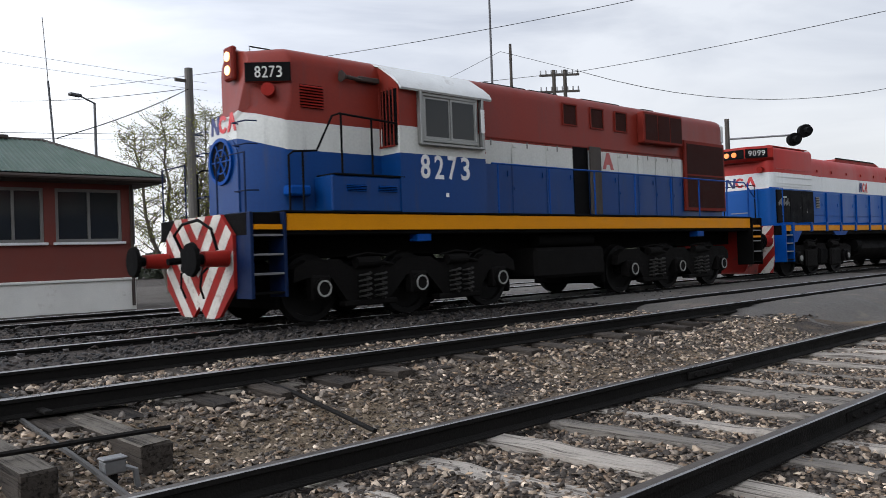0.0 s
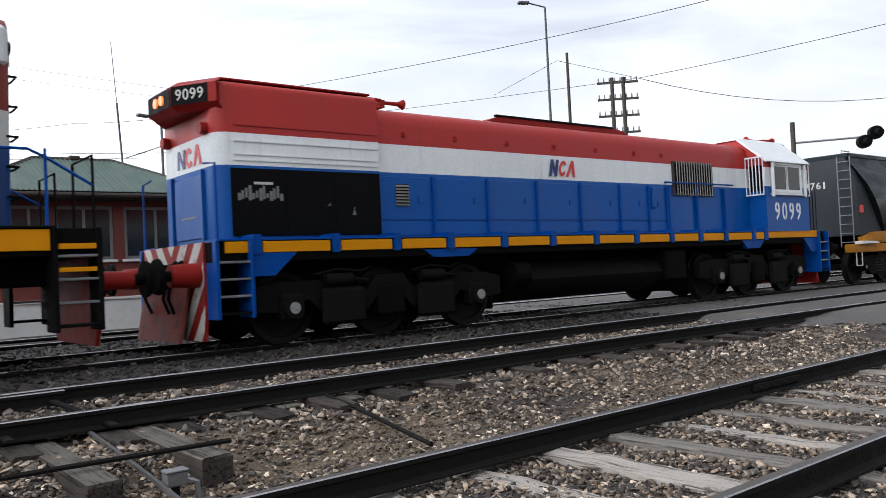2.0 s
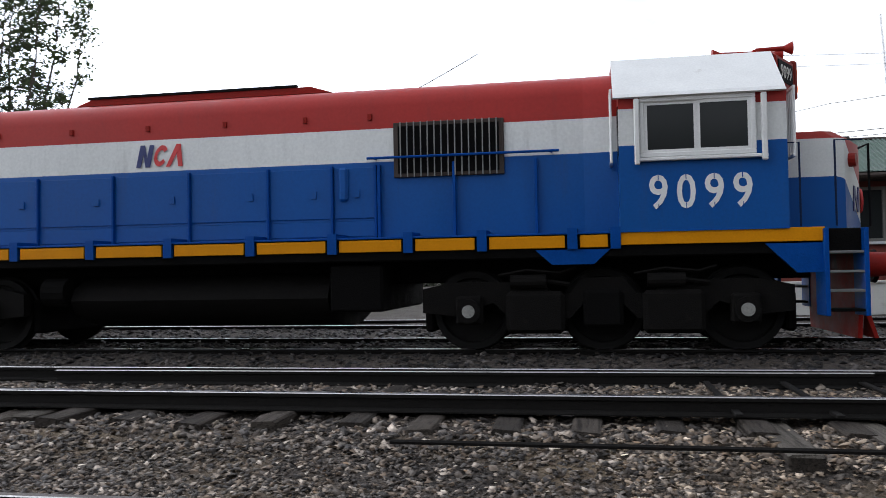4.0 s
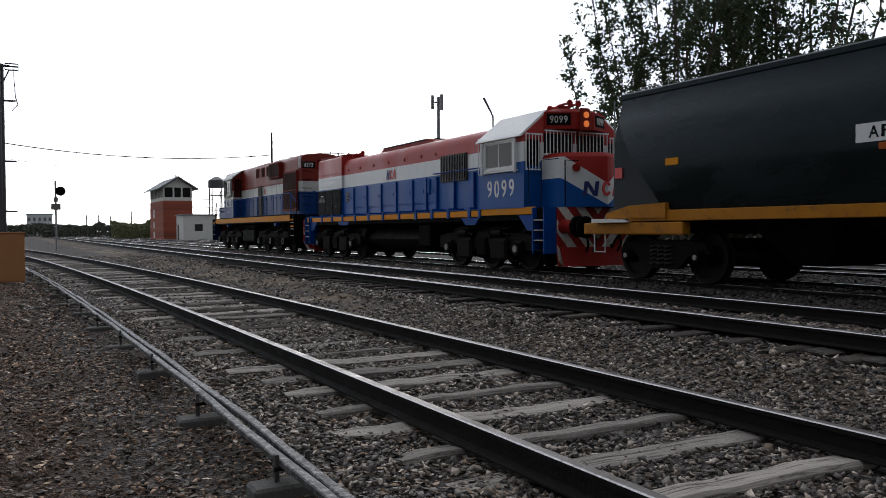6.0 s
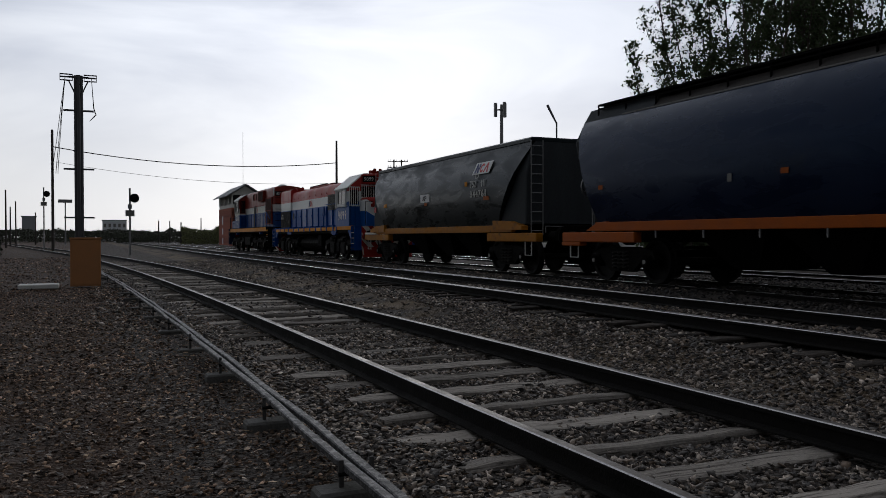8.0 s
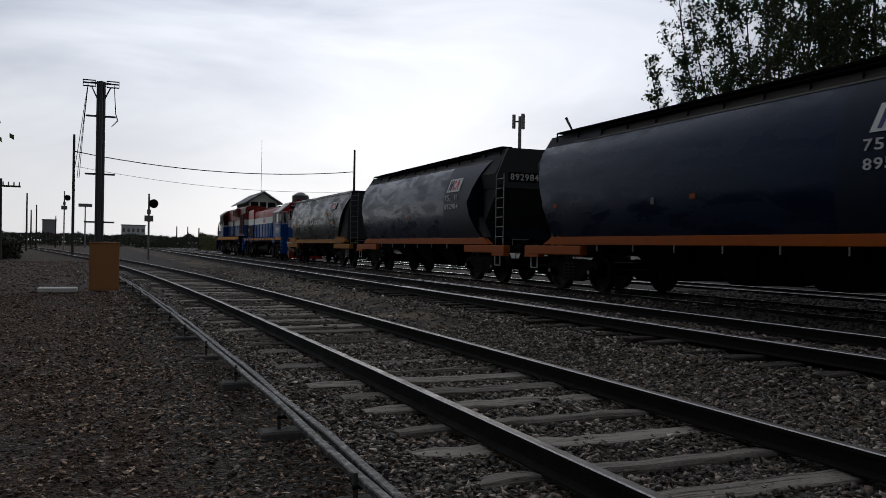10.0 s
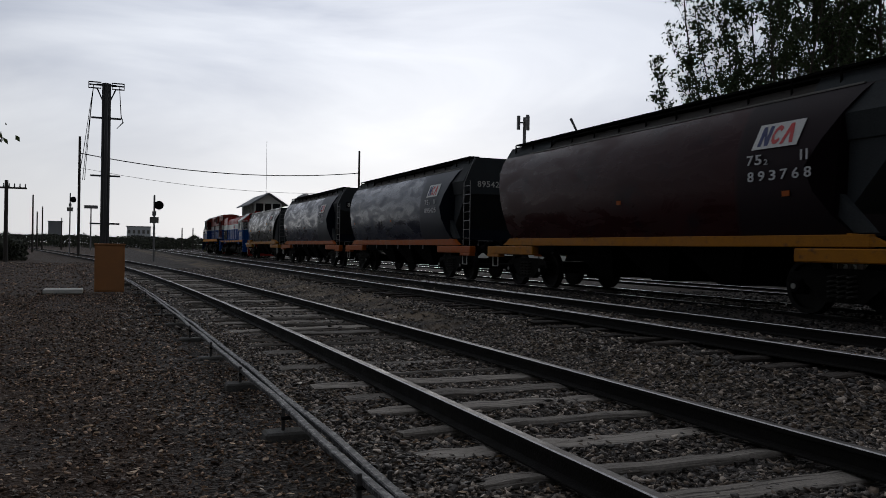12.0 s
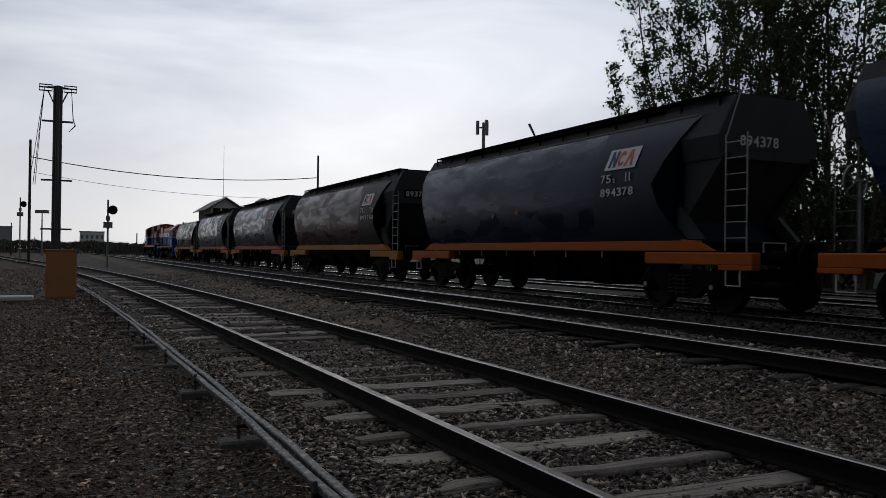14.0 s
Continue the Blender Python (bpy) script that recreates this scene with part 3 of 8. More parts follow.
def make_ground():
    xs = np.concatenate([-np.geomspace(4000, 60, 14), np.arange(-58, -18, 2.0), np.arange(-18, 24, 0.25), np.arange(24, 60, 2.0), np.geomspace(60, 4000, 14)])
    ys = np.concatenate([-np.geomspace(4000, 12, 14), np.arange(-10, 0, 1.0), np.arange(0, 16, 0.25), np.arange(16, 40, 2.0), np.geomspace(42, 4000, 14)])
    verts, faces = [], []
    for x in xs:
        for y in ys:
            z = ground_z(x, y)
            if abs(x) < 60 and -12 < y < 40:
                z += 0.03 * noise.noise((x * 0.9, y * 0.9, 0)) + 0.012 * noise.noise((x * 3.1, y * 3.1, 4))
            verts.append((x, y, z))
    ny = len(ys)
    for i in range(len(xs) - 1):
        for j in range(ny - 1):
            a = i * ny + j
            faces.append((a, a + ny, a + ny + 1, a + 1))
    me = bpy.data.meshes.new("ground")
    me.from_pydata(verts, [], faces)
    me.materials.append(ground_material())
    for p in me.polygons:
        p.use_smooth = True
    return tagged(new("ground", me), "stony ground of dirt, ballast and dead leaves between the tracks", "ground", kind="structure")


def ground_material():
    m = material("ballast_and_dirt", (0.048, 0.040, 0.034), 0.9, vary=0.45, scale=1.3, fine=30, second=(0.10, 0.068, 0.038), second_amount=0.45, bump=0, spec=0.25)
    nt = m.node_tree
    N, L = nt.nodes.new, nt.links.new
    b = nt.nodes["Principled BSDF"]
    co = N("ShaderNodeTexCoord")
    v = N("ShaderNodeTexVoronoi"); v.inputs["Scale"].default_value = 40; v.inputs["Randomness"].default_value = 1
    L(co.outputs["Object"], v.inputs["Vector"])
    old = b.inputs["Base Color"].links[0].from_socket
    hs = N("ShaderNodeMix"); hs.data_type = "RGBA"; hs.blend_type = "MULTIPLY"; hs.inputs["Factor"].default_value = 0.75
    bw = N("ShaderNodeRGBToBW"); L(v.outputs["Color"], bw.inputs[0])
    rp = N("ShaderNodeValToRGB"); rp.color_ramp.elements[0].color = (0.30, 0.28, 0.27, 1); rp.color_ramp.elements[1].color = (1.9, 1.85, 1.8, 1)
    rp.color_ramp.elements[0].position, rp.color_ramp.elements[1].position = 0.2, 0.8
    L(bw.outputs[0], rp.inputs[0]); L(old, hs.inputs["A"]); L(rp.outputs[0], hs.inputs["B"])
    # bare ochre earth in patches: beside the siding and between the tracks
    sp = N("ShaderNodeSeparateXYZ"); L(co.outputs["Object"], sp.inputs[0])
    nz = N("ShaderNodeTexNoise"); nz.inputs["Scale"].default_value = 0.8; nz.inputs["Detail"].default_value = 7; L(co.outputs["Object"], nz.inputs["Vector"])
    def zone(y0, y1, soft_):
        a = N("ShaderNodeMapRange"); a.interpolation_type = "SMOOTHSTEP"; a.inputs["From Min"].default_value = y0; a.inputs["From Max"].default_value = y0 + soft_; L(sp.outputs["Y"], a.inputs["Value"])
        b_ = N("ShaderNodeMapRange"); b_.interpolation_type = "SMOOTHSTEP"; b_.inputs["From Min"].default_value = y1; b_.inputs["From Max"].default_value = y1 - soft_; L(sp.outputs["Y"], b_.inputs["Value"])
        m_ = N("ShaderNodeMath"); m_.operation = "MULTIPLY"; L(a.outputs[0], m_.inputs[0]); L(b_.outputs[0], m_.inputs[1])
        return m_.outputs[0]
    def patches(src, lo, hi):
        r_ = N("ShaderNodeMapRange"); r_.inputs["From Min"].default_value = lo; r_.inputs["From Max"].default_value = hi; L(nz.outputs["Fac"], r_.inputs["Value"])
        m_ = N("ShaderNodeMath"); m_.operation = "MULTIPLY"; L(r_.outputs[0], m_.inputs[0]); L(src, m_.inputs[1])
        return m_.outputs[0]
    e1 = N("ShaderNodeMix"); e1.data_type = "RGBA"; e1.inputs["B"].default_value = (0.145, 0.108, 0.070, 1); L(patches(zone(4.7, 6.9, 0.6), 0.42, 0.60), e1.inputs["Factor"]); L(hs.outputs["Result"], e1.inputs["A"])
    e2 = N("ShaderNodeMix"); e2.data_type = "RGBA"; e2.inputs["B"].default_value = (0.058, 0.036, 0.024, 1); L(patches(zone(-60, 0.9, 0.5), 0.28, 0.50), e2.inputs["Factor"]); L(e1.outputs["Result"], e2.inputs["A"])
    # pale trodden yard beyond the main line
    e3 = N("ShaderNodeMix"); e3.data_type = "RGBA"; e3.inputs["B"].default_value = (0.085, 0.074, 0.063, 1); L(patches(zone(17.6, 40, 1.5), 0.28, 0.45), e3.inputs["Factor"]); L(e2.outputs["Result"], e3.inputs["A"])
    hs = e3
    L(hs.outputs["Result"], b.inputs["Base Color"])
    bp = N("ShaderNodeBump"); bp.inputs["Strength"].default_value = 0.8; bp.inputs["Distance"].default_value = 0.03; bp.invert = True
    L(v.outputs["Distance"], bp.inputs["Height"]); L(bp.outputs[0], b.inputs["Normal"])
    return m


make_ground()


def rail_profile(top):
    return [(-0.065, top - 0.15), (0.065, top - 0.15), (0.065, top - 0.138), (0.012, top - 0.118), (0.012, top - 0.045), (0.034, top - 0.034), (0.034, top - 0.007),
            (0.027, top), (-0.027, top), (-0.034, top - 0.007), (-0.034, top - 0.034), (-0.012, top - 0.045), (-0.012, top - 0.118), (-0.065, top - 0.138)]


def rail(name, xs, yf, top, parent, head):
    prof = rail_profile(0)
    verts, faces, mats = [], [], []
    n = len(prof)
    for x in xs:
        y = yf(x)
        for a, z in prof:
            verts.append((x, y + a, top + z))
    for i in range(len(xs) - 1):
        for k in range(n):
            k2 = (k + 1) % n
            faces.append((i * n + k, (i + 1) * n + k, (i + 1) * n + k2, i * n + k2))
            mats.append(1 if k == 7 else 2 if k in (6, 8) else 0)
    faces.append(tuple(range(n)))
    faces.append(tuple((len(xs) - 1) * n + k for k in reversed(range(n))))
    mats += [0, 0]
    me = bpy.data.meshes.new(name)
    me.from_pydata(verts, [], faces)
    me.materials.append(M["rust"]); me.materials.append(head); me.materials.append(M["rail_edge"])
    me.polygons.foreach_set("material_index", mats)
    ob = new(name, me)
    ob.parent = parent
    return ob


def sleeper_mesh(name, length, width, height, mat, seed):
    rnd = random.Random(seed)
    bm = B()
    n = 14
    rows = []
    lean = rnd.uniform(-0.01, 0.01)
    for i in range(n + 1):
        y = -length / 2 + length * i / n
        w = width / 2 * rnd.uniform(0.86, 1.05) * (0.9 if i in (0, n) else 1)
        t = rnd.uniform(-0.011, 0.005) - (0.012 if i in (0, n) else 0)
        rows.append([bm.verts.new(p) for p in ((-w, y, -height), (w, y, -height), (w, y, -0.015 + t), (w - 0.02, y, t + lean), (-w + 0.02, y, t - lean + rnd.uniform(-.006, .004)), (-w, y, -0.015 + t))])
    for a, b in zip(rows, rows[1:]):
        for k in range(6):
            bm.faces.new((a[k], a[(k + 1) % 6], b[(k + 1) % 6], b[k]))
    bm.faces.new(rows[0][::-1]); bm.faces.new(rows[-1])
    bmesh.ops.recalc_face_normals(bm, faces=bm.faces)
    me = bpy.data.meshes.new(name)
    bm.to_mesh(me); bm.free()
    me.materials.append(mat)
    return me


SLEEPERS = [sleeper_mesh("sleeper", 2.75, 0.21, 0.14, M["wood"], s) for s in range(5)]
SLEEPERS_DARK = [sleeper_mesh("sleeper", 2.75, 0.24, 0.14, M["wood_dark"], s + 10) for s in range(4)]


def track(name, label, xs, yf, top, span, step, meshes, seed, head=None):
    """one track as a thing: two rails, its sleepers, spikes left out of sight under the rail foot"""
    t = tagged(empty(name), label, "railway track", kind="structure")
    for s in (-0.873, 0.873):
        rail("rail", xs, lambda x, s=s: yf(x) + s, top, t, head or M["bright"])
    rnd = random.Random(seed)
    x = span[0]
    k = 0
    while span[0] + k * step < span[1]:
        x = span[0] + k * step + rnd.uniform(-0.05, 0.05)
        k += 1
        ob = new("sleeper", meshes[rnd.randrange(len(meshes))])
        dy = yf(x + 0.1) - yf(x - 0.1)
        ob.matrix_basis = pose(x, yf(x) + rnd.uniform(-0.10, 0.10), top - 0.152 + rnd.uniform(-0.030, 0.006), rnd.uniform(-0.4, 0.4), 0, math.degrees(math.atan2(dy, 0.2)) + rnd.uniform(-2.0, 2.0))
        ob.parent = t
    return t


far_x = list(np.linspace(-260, -60, 41)) + list(np.linspace(-58, 40, 99)) + list(np.linspace(45, 260, 20))
NEAR = track("near_track", "siding track with worn rails on split grey sleepers", far_x, near_y, NEAR_RAIL_Z, (-45.75, 24), 0.66, SLEEPERS, 1, M["dull_head"])
MIDDLE = track("middle_track", "main line track with polished rails on dark sleepers", far_x, lambda x: MID_Y, RAIL_Z, (-30, 13), 0.62, SLEEPERS_DARK, 2)
# switch blades lying against the rails of the middle track, with their tie bars
rail("switch_blade", list(np.linspace(-20, 3.0, 24)), lambda x: MID_Y - 0.873 + 0.085 + 0.0045 * max(0.0, 3.0 - x), RAIL_Z - 0.012, MIDDLE, M["bright"])
rail("switch_blade", list(np.linspace(-24, -7.5, 18)), lambda x: MID_Y + 0.873 + 0.085 + 0.016 * max(0.0, -7.5 - x), RAIL_Z - 0.012, MIDDLE, M["bright"])
rail("switch_blade", list(np.linspace(-6, 2.4, 12)), lambda x: MID_Y + 0.873 - 0.09 - 0.010 * max(0.0, 2.4 - x), RAIL_Z - 0.014, MIDDLE, M["dull_head"])
for x_ in (0.9, 1.6, 2.3):
    part("tie_bar", box(B(), x_ - 0.03, x_ + 0.03, MID_Y - 1.1, MID_Y + 0.95, RAIL_Z - 0.12, RAIL_Z - 0.095, 0.004), M["rust"], MIDDLE)
TRAINTRACK = track("train_track", "main line track under the freight train", far_x, lambda x: TRAIN_Y, RAIL_Z, (-30, 30), 0.62, SLEEPERS_DARK, 3, M["shiny_head"])
FARTRACK = track("far_track", "farther track with shining rail heads", far_x, lambda x: 16.6, RAIL_Z, (-30, 10), 0.9, SLEEPERS_DARK, 4, M["shiny_head"])

YARDTRACK = track("yard_track", "farthest yard track with shining rail heads", list(np.linspace(-200, -9, 60)), lambda x: 20.9, RAIL_Z - 0.02, (-40, -9), 0.9, SLEEPERS_DARK, 6, M["shiny_head"])


def stones(name, label, count, area, size, seed, mat, fade=0.0):
    """loose ballast: squashed, cut-edged stones lying on the ground (open below, where they are bedded in), joined"""
    rng = np.random.default_rng(seed)
    V = np.array([(-1, -1, -1), (1, -1, -1), (1, 1, -1), (-1, 1, -1), (-1, -1, 1), (1, -1, 1), (1, 1, 1), (-1, 1, 1)]) / 1.55
    F = np.array([(4, 5, 6), (4, 6, 7), (0, 1, 5), (0, 5, 4), (1, 2, 6), (1, 6, 5), (2, 3, 7), (2, 7, 6), (3, 0, 4), (3, 4, 7)])
    x0, x1, y0, y1 = area
    px, py = rng.uniform(x0, x1, count), rng.uniform(y0, y1, count)
    keep = np.ones(count, bool)
    for k in range(count):
        yc = near_y(px[k])
        if abs(abs(py[k] - yc) - 0.873) < 0.06 or abs(abs(py[k] - MID_Y) - 0.873) < 0.07 or abs(abs(py[k] - TRAIN_Y) - 0.873) < 0.07:
            keep[k] = False
    thin = (px > 2.6) & (px < 9.5) & (py > 4.9) & (py < 6.6) & (rng.uniform(0, 1, count) < 0.42)
    keep &= ~thin
    if fade:
        # the cover thins out unevenly towards its edges
        edge = np.minimum(np.minimum(px - x0, x1 - px), py - y0) + rng.uniform(-0.5, 0.5, count) * fade
        keep &= edge > 0.5 * fade * rng.uniform(0, 1, count)
    px, py = px[keep], py[keep]
    c = len(px)
    s = np.minimum(rng.lognormal(math.log(size), 0.30, c), size * 1.5)
    jit = 1 + rng.uniform(-0.85, 0.45, (c, 8, 3))
    P = V[None] * jit * s[:, None, None] * np.stack([rng.uniform(0.9, 1.55, c), rng.uniform(0.75, 1.2, c), rng.uniform(0.30, 0.68, c)], 1)[:, None]
    tip = rng.uniform(-0.5, 0.5, (c, 2))
    P[..., 2] += P[..., 0] * tip[:, None, 0] + P[..., 1] * tip[:, None, 1]
    a = rng.uniform(0, 2 * math.pi, c)
    ca, sa = np.cos(a)[:, None], np.sin(a)[:, None]
    X, Y = P[..., 0] * ca - P[..., 1] * sa, P[..., 0] * sa + P[..., 1] * ca
    gz = np.array([ground_z(u, v) + 0.03 * noise.noise((u * 0.9, v * 0.9, 0)) + 0.012 * noise.noise((u * 3.1, v * 3.1, 4)) for u, v in zip(px, py)])
    Z = P[..., 2] + (gz + s * rng.uniform(0.0, 0.75, c))[:, None]
    co = np.stack([X + px[:, None], Y + py[:, None], Z], -1).reshape(-1, 3)
    fi = (F[None] + 8 * np.arange(c)[:, None, None]).reshape(-1)
    me = bpy.data.meshes.new(name)
    me.vertices.add(len(co)); me.loops.add(len(fi)); me.polygons.add(len(fi) // 3)
    me.vertices.foreach_set("co", co.ravel())
    me.loops.foreach_set("vertex_index", fi)
    me.polygons.foreach_set("loop_start", np.arange(0, len(fi), 3))
    me.update()
    me.materials.append(mat)
    return tagged(new(name, me), label, "ballast", kind="stuff")


stones("ballast_near", "loose grey and brown ballast stones round the siding", 50000, (0.0, 12, 1.65, 6.2), 0.0190, 1, M["stone"])
# from about x = 0 towards -x the stones are darker and greyer
stones("ballast_near", "loose darker grey ballast stones round the siding", 57000, (-13, 0.6, 1.65, 6.2), 0.0190, 11, M["stone_grey"])
stones("ballast_main", "loose ballast stones along the main line", 16000, (0.0, 14, 6.0, 8.9), 0.026, 2, M["stone"])
stones("ballast_main", "darker grey ballast stones along the main line", 21000, (-18, 0.6, 6.0, 8.9), 0.026, 12, M["stone_grey"])
stones("ballast_side", "small brown stones and clods on the earth beside the siding", 34000, (-10, 0.4, -3.8, 1.7), 0.0130, 3, M["stone_brown"], 1.0)
stones("ballast_side", "brown stones on the earth farther along the siding", 20000, (-24, -8.8, -6.0, 1.2), 0.019, 7, M["stone_brown"], 1.0)
stones("ballast_yard", "coarse ballast between the main line and the siding farther along", 15000, (-48, -12.5, 0.4, 10.8), 0.030, 4, M["stone_grey"])
# much darker stones along the train's track than elsewhere
stones("ballast_train", "near-black ballast stones along the train's track", 18000, (-18, 16, 8.85, 15.5), 0.030, 5, M["stone_dark"])
stones("stony_earth", "small stones and clods on the brown earth at the yard's edge", 9000, (-60, -22, -12, 0.6), 0.032, 6, M["stone_brown"], 2.0)


# ---------------------------------------------------------------- rolling stock
TRAIN = []          # (object, place along the train)
WHEELS = []         # (wheelset, local pose, radius)


def vehicle(name, u0, label, category):
    v = tagged(empty(name, pose(u0, TRAIN_Y, RAIL_Z)), label, category)
    TRAIN.append((v, u0))
    return v


def hood_profile(hw, z0, z1, r=0.22, crown=0.06):
    """section of a hood: flat sides, rounded shoulders, slightly crowned roof; outline as (y, z)"""
    pts = [(-hw, z0)]
    for i in range(5):
        a = math.pi * (1 - i / 8)
        pts.append((-hw + r + r * math.cos(a), z1 - r + r * math.sin(a)))
    pts.append((0, z1 + crown))
    for i in range(5):
        a = math.pi / 2 * (1 - i / 4)
        pts.append((hw - r + r * math.cos(a), z1 - r + r * math.sin(a)))
    pts.append((hw, z0))
    return pts


def loft(bm, rings, cap=True):
    R = [[bm.verts.new(p) for p in ring_] for ring_ in rings]
    n = len(R[0])
    for a, b in zip(R, R[1:]):
        for k in range(n):
            bm.faces.new((a[k], a[(k + 1) % n], b[(k + 1) % n], b[k]))
    if cap:
        bm.faces.new(R[0][::-1]); bm.faces.new(R[-1])
    return bm


def wheelset(parent, x, r, y_out=0.80):
    """axle with two flanged wheels; turns on its thing"""
    bm = B()
    rod(bm, (0, -1.0, 0), (0, 1.0, 0), 0.085, 10)
    ob = part("wheelset", bm, M["steel"], parent)
    for s in (-1, 1):
        bm = B()
        seg = 24
        loops = []
        full = [(0.02, s * 0.80), (r * 0.34, s * 0.86), (r * 0.80, s * 0.885), (r * 0.84, s * 0.945), (r, s * 0.945), (r + 0.004, s * 0.84), (r + 0.030, s * 0.825), (r + 0.03, s * 0.805), (r * 0.8, s * 0.80)]
        for i in range(seg):
            a = 2 * math.pi * i / seg
            loops.append([bm.verts.new((q * math.cos(a), yy, q * math.sin(a))) for q, yy in full])
        m = len(full)
        for i in range(seg):
            A, C = loops[i], loops[(i + 1) % seg]
            for k in range(m):
                bm.faces.new((A[k], C[k], C[(k + 1) % m], A[(k + 1) % m]))
        part("wheel", bm, M["steel"], ob)
    ob.matrix_basis = pose(x, 0, r)
    WHEELS.append((ob, x, r))
    return ob


def axlebox(parent, x, r, s, big=True, ringed=True, yf=1.33):
    bm = B()
    box(bm, x - 0.17, x + 0.17, s * 1.08, s * (yf - 0.06), r - 0.17, r + 0.19, 0.03)
    rod(bm, (x, s * (yf - 0.08), r), (x, s * yf, r), 0.15, 14)
    a = part("axle_box", bm, M["dusty_frame"], parent)
    if ringed:
        bm = B()
        ring(bm, (x, s * (yf + 0.008), r), 0.112, 0.024, "y", 16, 0.016)
        part("painted_ring", bm, M["ring_dim"], a, "whitish ring painted round the axle cap")
    else:
        bm = B()
        rod(bm, (x, s * yf, r), (x, s * (yf + 0.015), r), 0.08, 14)
        part("axle_cap", bm, M["ring_dim"], a, "pale axle cap")
    return a


def coil(parent, x, y, z0, z1, r=0.09):
    bm = B()
    n = 5 * 8
    pts = [(x + r * math.cos(i * math.pi / 4), y + r * math.sin(i * math.pi / 4), z0 + (z1 - z0) * i / n) for i in range(n + 1)]
    pipe(bm, pts, 0.018, 5)
    return part("spring", bm, M["spring"], parent)


def buffers(parent, x, sgn, z=0.98, mat=None, spread=0.95, casing=0.12):
    for s in (-1, 1):
        bm = B()
        rod(bm, (x, s * spread, z), (x + sgn * 0.36, s * spread, z), casing, 14, casing * 0.9)
        b = part("buffer", bm, mat or M["red"], parent, smooth=True)
        bm = B()
        rod(bm, (x + sgn * 0.34, s * spread, z), (x + sgn * 0.52, s * spread, z), 0.07, 12)
        rod(bm, (x + sgn * 0.50, s * spread, z), (x + sgn * 0.555, s * spread, z), 0.235, 20, 0.22)
        part("buffer_head", bm, M["grime"], b, "worn greasy buffer plate")
    bm = B()
    box(bm, x, x + sgn * 0.16, -0.17, 0.17, z - 0.17, z + 0.17, 0.02)
    rod(bm, (x + sgn * 0.1, 0, z), (x + sgn * 0.42, 0, z - 0.02), 0.05, 8)
    part("draw_hook", bm, M["grime"], parent)


def hose(parent, pts, r=0.028):
    bm = B()
    pipe(bm, pts, r, 6)
    return part("brake_hose", bm, M["black"], parent)


def steps(parent, x0, x1, s, z0, z1, n, mat, yo=1.44):
    bm = B()
    for x in (x0, x1):
        box(bm, x - 0.025, x + 0.025, s * (yo - 0.42), s * yo, z0, z1, 0.006)
    st = part("step_well", bm, mat, parent)
    for i in range(n):
        z = z0 + 0.05 + (z1 - z0 - 0.12) * i / n
        bm = B()
        box(bm, x0 + 0.026, x1 - 0.026, s * (yo - 0.36), s * (yo - 0.01), z, z + 0.03, 0.004)
        part("step_tread", bm, M["galv"] if i else M["grime"], st)
    return st


def handrail(parent, pts, posts, r=0.017, mat=None):
    bm = B()
    pipe(bm, pts, r, 6)
    h = part("handrail", bm, mat or M["blue"], parent)
    for p, q in posts:
        bm = B()
        rod(bm, p, q, r * 1.1, 6)
        part("stanchion", bm, mat or M["blue"], h)
    return h


def window(parent, x0, x1, z0, z1, y, s, frame_mat=None, panes=2, depth=0.05):
    """framed sliding window on a side wall; s is the side's sign"""
    fm = frame_mat or M["alu"]
    t = 0.055
    bm = B()
    for a, b, c, d in ((x0 - t, x1 + t, z0 - t, z0), (x0 - t, x1 + t, z1, z1 + t), (x0 - t, x0, z0, z1), (x1, x1 + t, z0, z1)):
        box(bm, a, b, s * (y - 0.01), s * (y + depth), c, d, 0.008)
    w = part("window_frame", bm, fm, parent)
    step = (x1 - x0) / panes
    for i in range(panes):
        a, b = x0 + i * step, x0 + (i + 1) * step
        yy = y + 0.012 + 0.014 * (i % 2)
        bm = B()
        box(bm, a, b, s * (yy - 0.004), s * (yy + 0.004), z0, z1)
        part("pane", bm, M["glass"], w)
        bm = B()
        for p, q, c, d in ((a, a + 0.035, z0, z1), (b - 0.035, b, z0, z1), (a + 0.035, b - 0.035, z0, z0 + 0.035), (a + 0.035, b - 0.035, z1 - 0.035, z1)):
            box(bm, p, q, s * (yy - 0.008), s * (yy + 0.012), c, d)
        part("sash", bm, fm, w)
    return w


def louvre(parent, x0, x1, z0, z1, y, s, mat, n=8, name="louvre"):
    bm = B()
    box(bm, x0, x1, s * (y + 0.001), s * (y + 0.006), z0, z1)
    l = part(name, bm, M["black"], parent)
    for i in range(n):
        z = z0 + (z1 - z0) * (i + 0.15) / n
        bm = B()
        prism(bm, [(s * (y + 0.004), z + 0.7 * (z1 - z0) / n), (s * (y + 0.035), z), (s * (y + 0.004), z)], x0, x1, "x")
        part("slat", bm, mat, l)
    return l


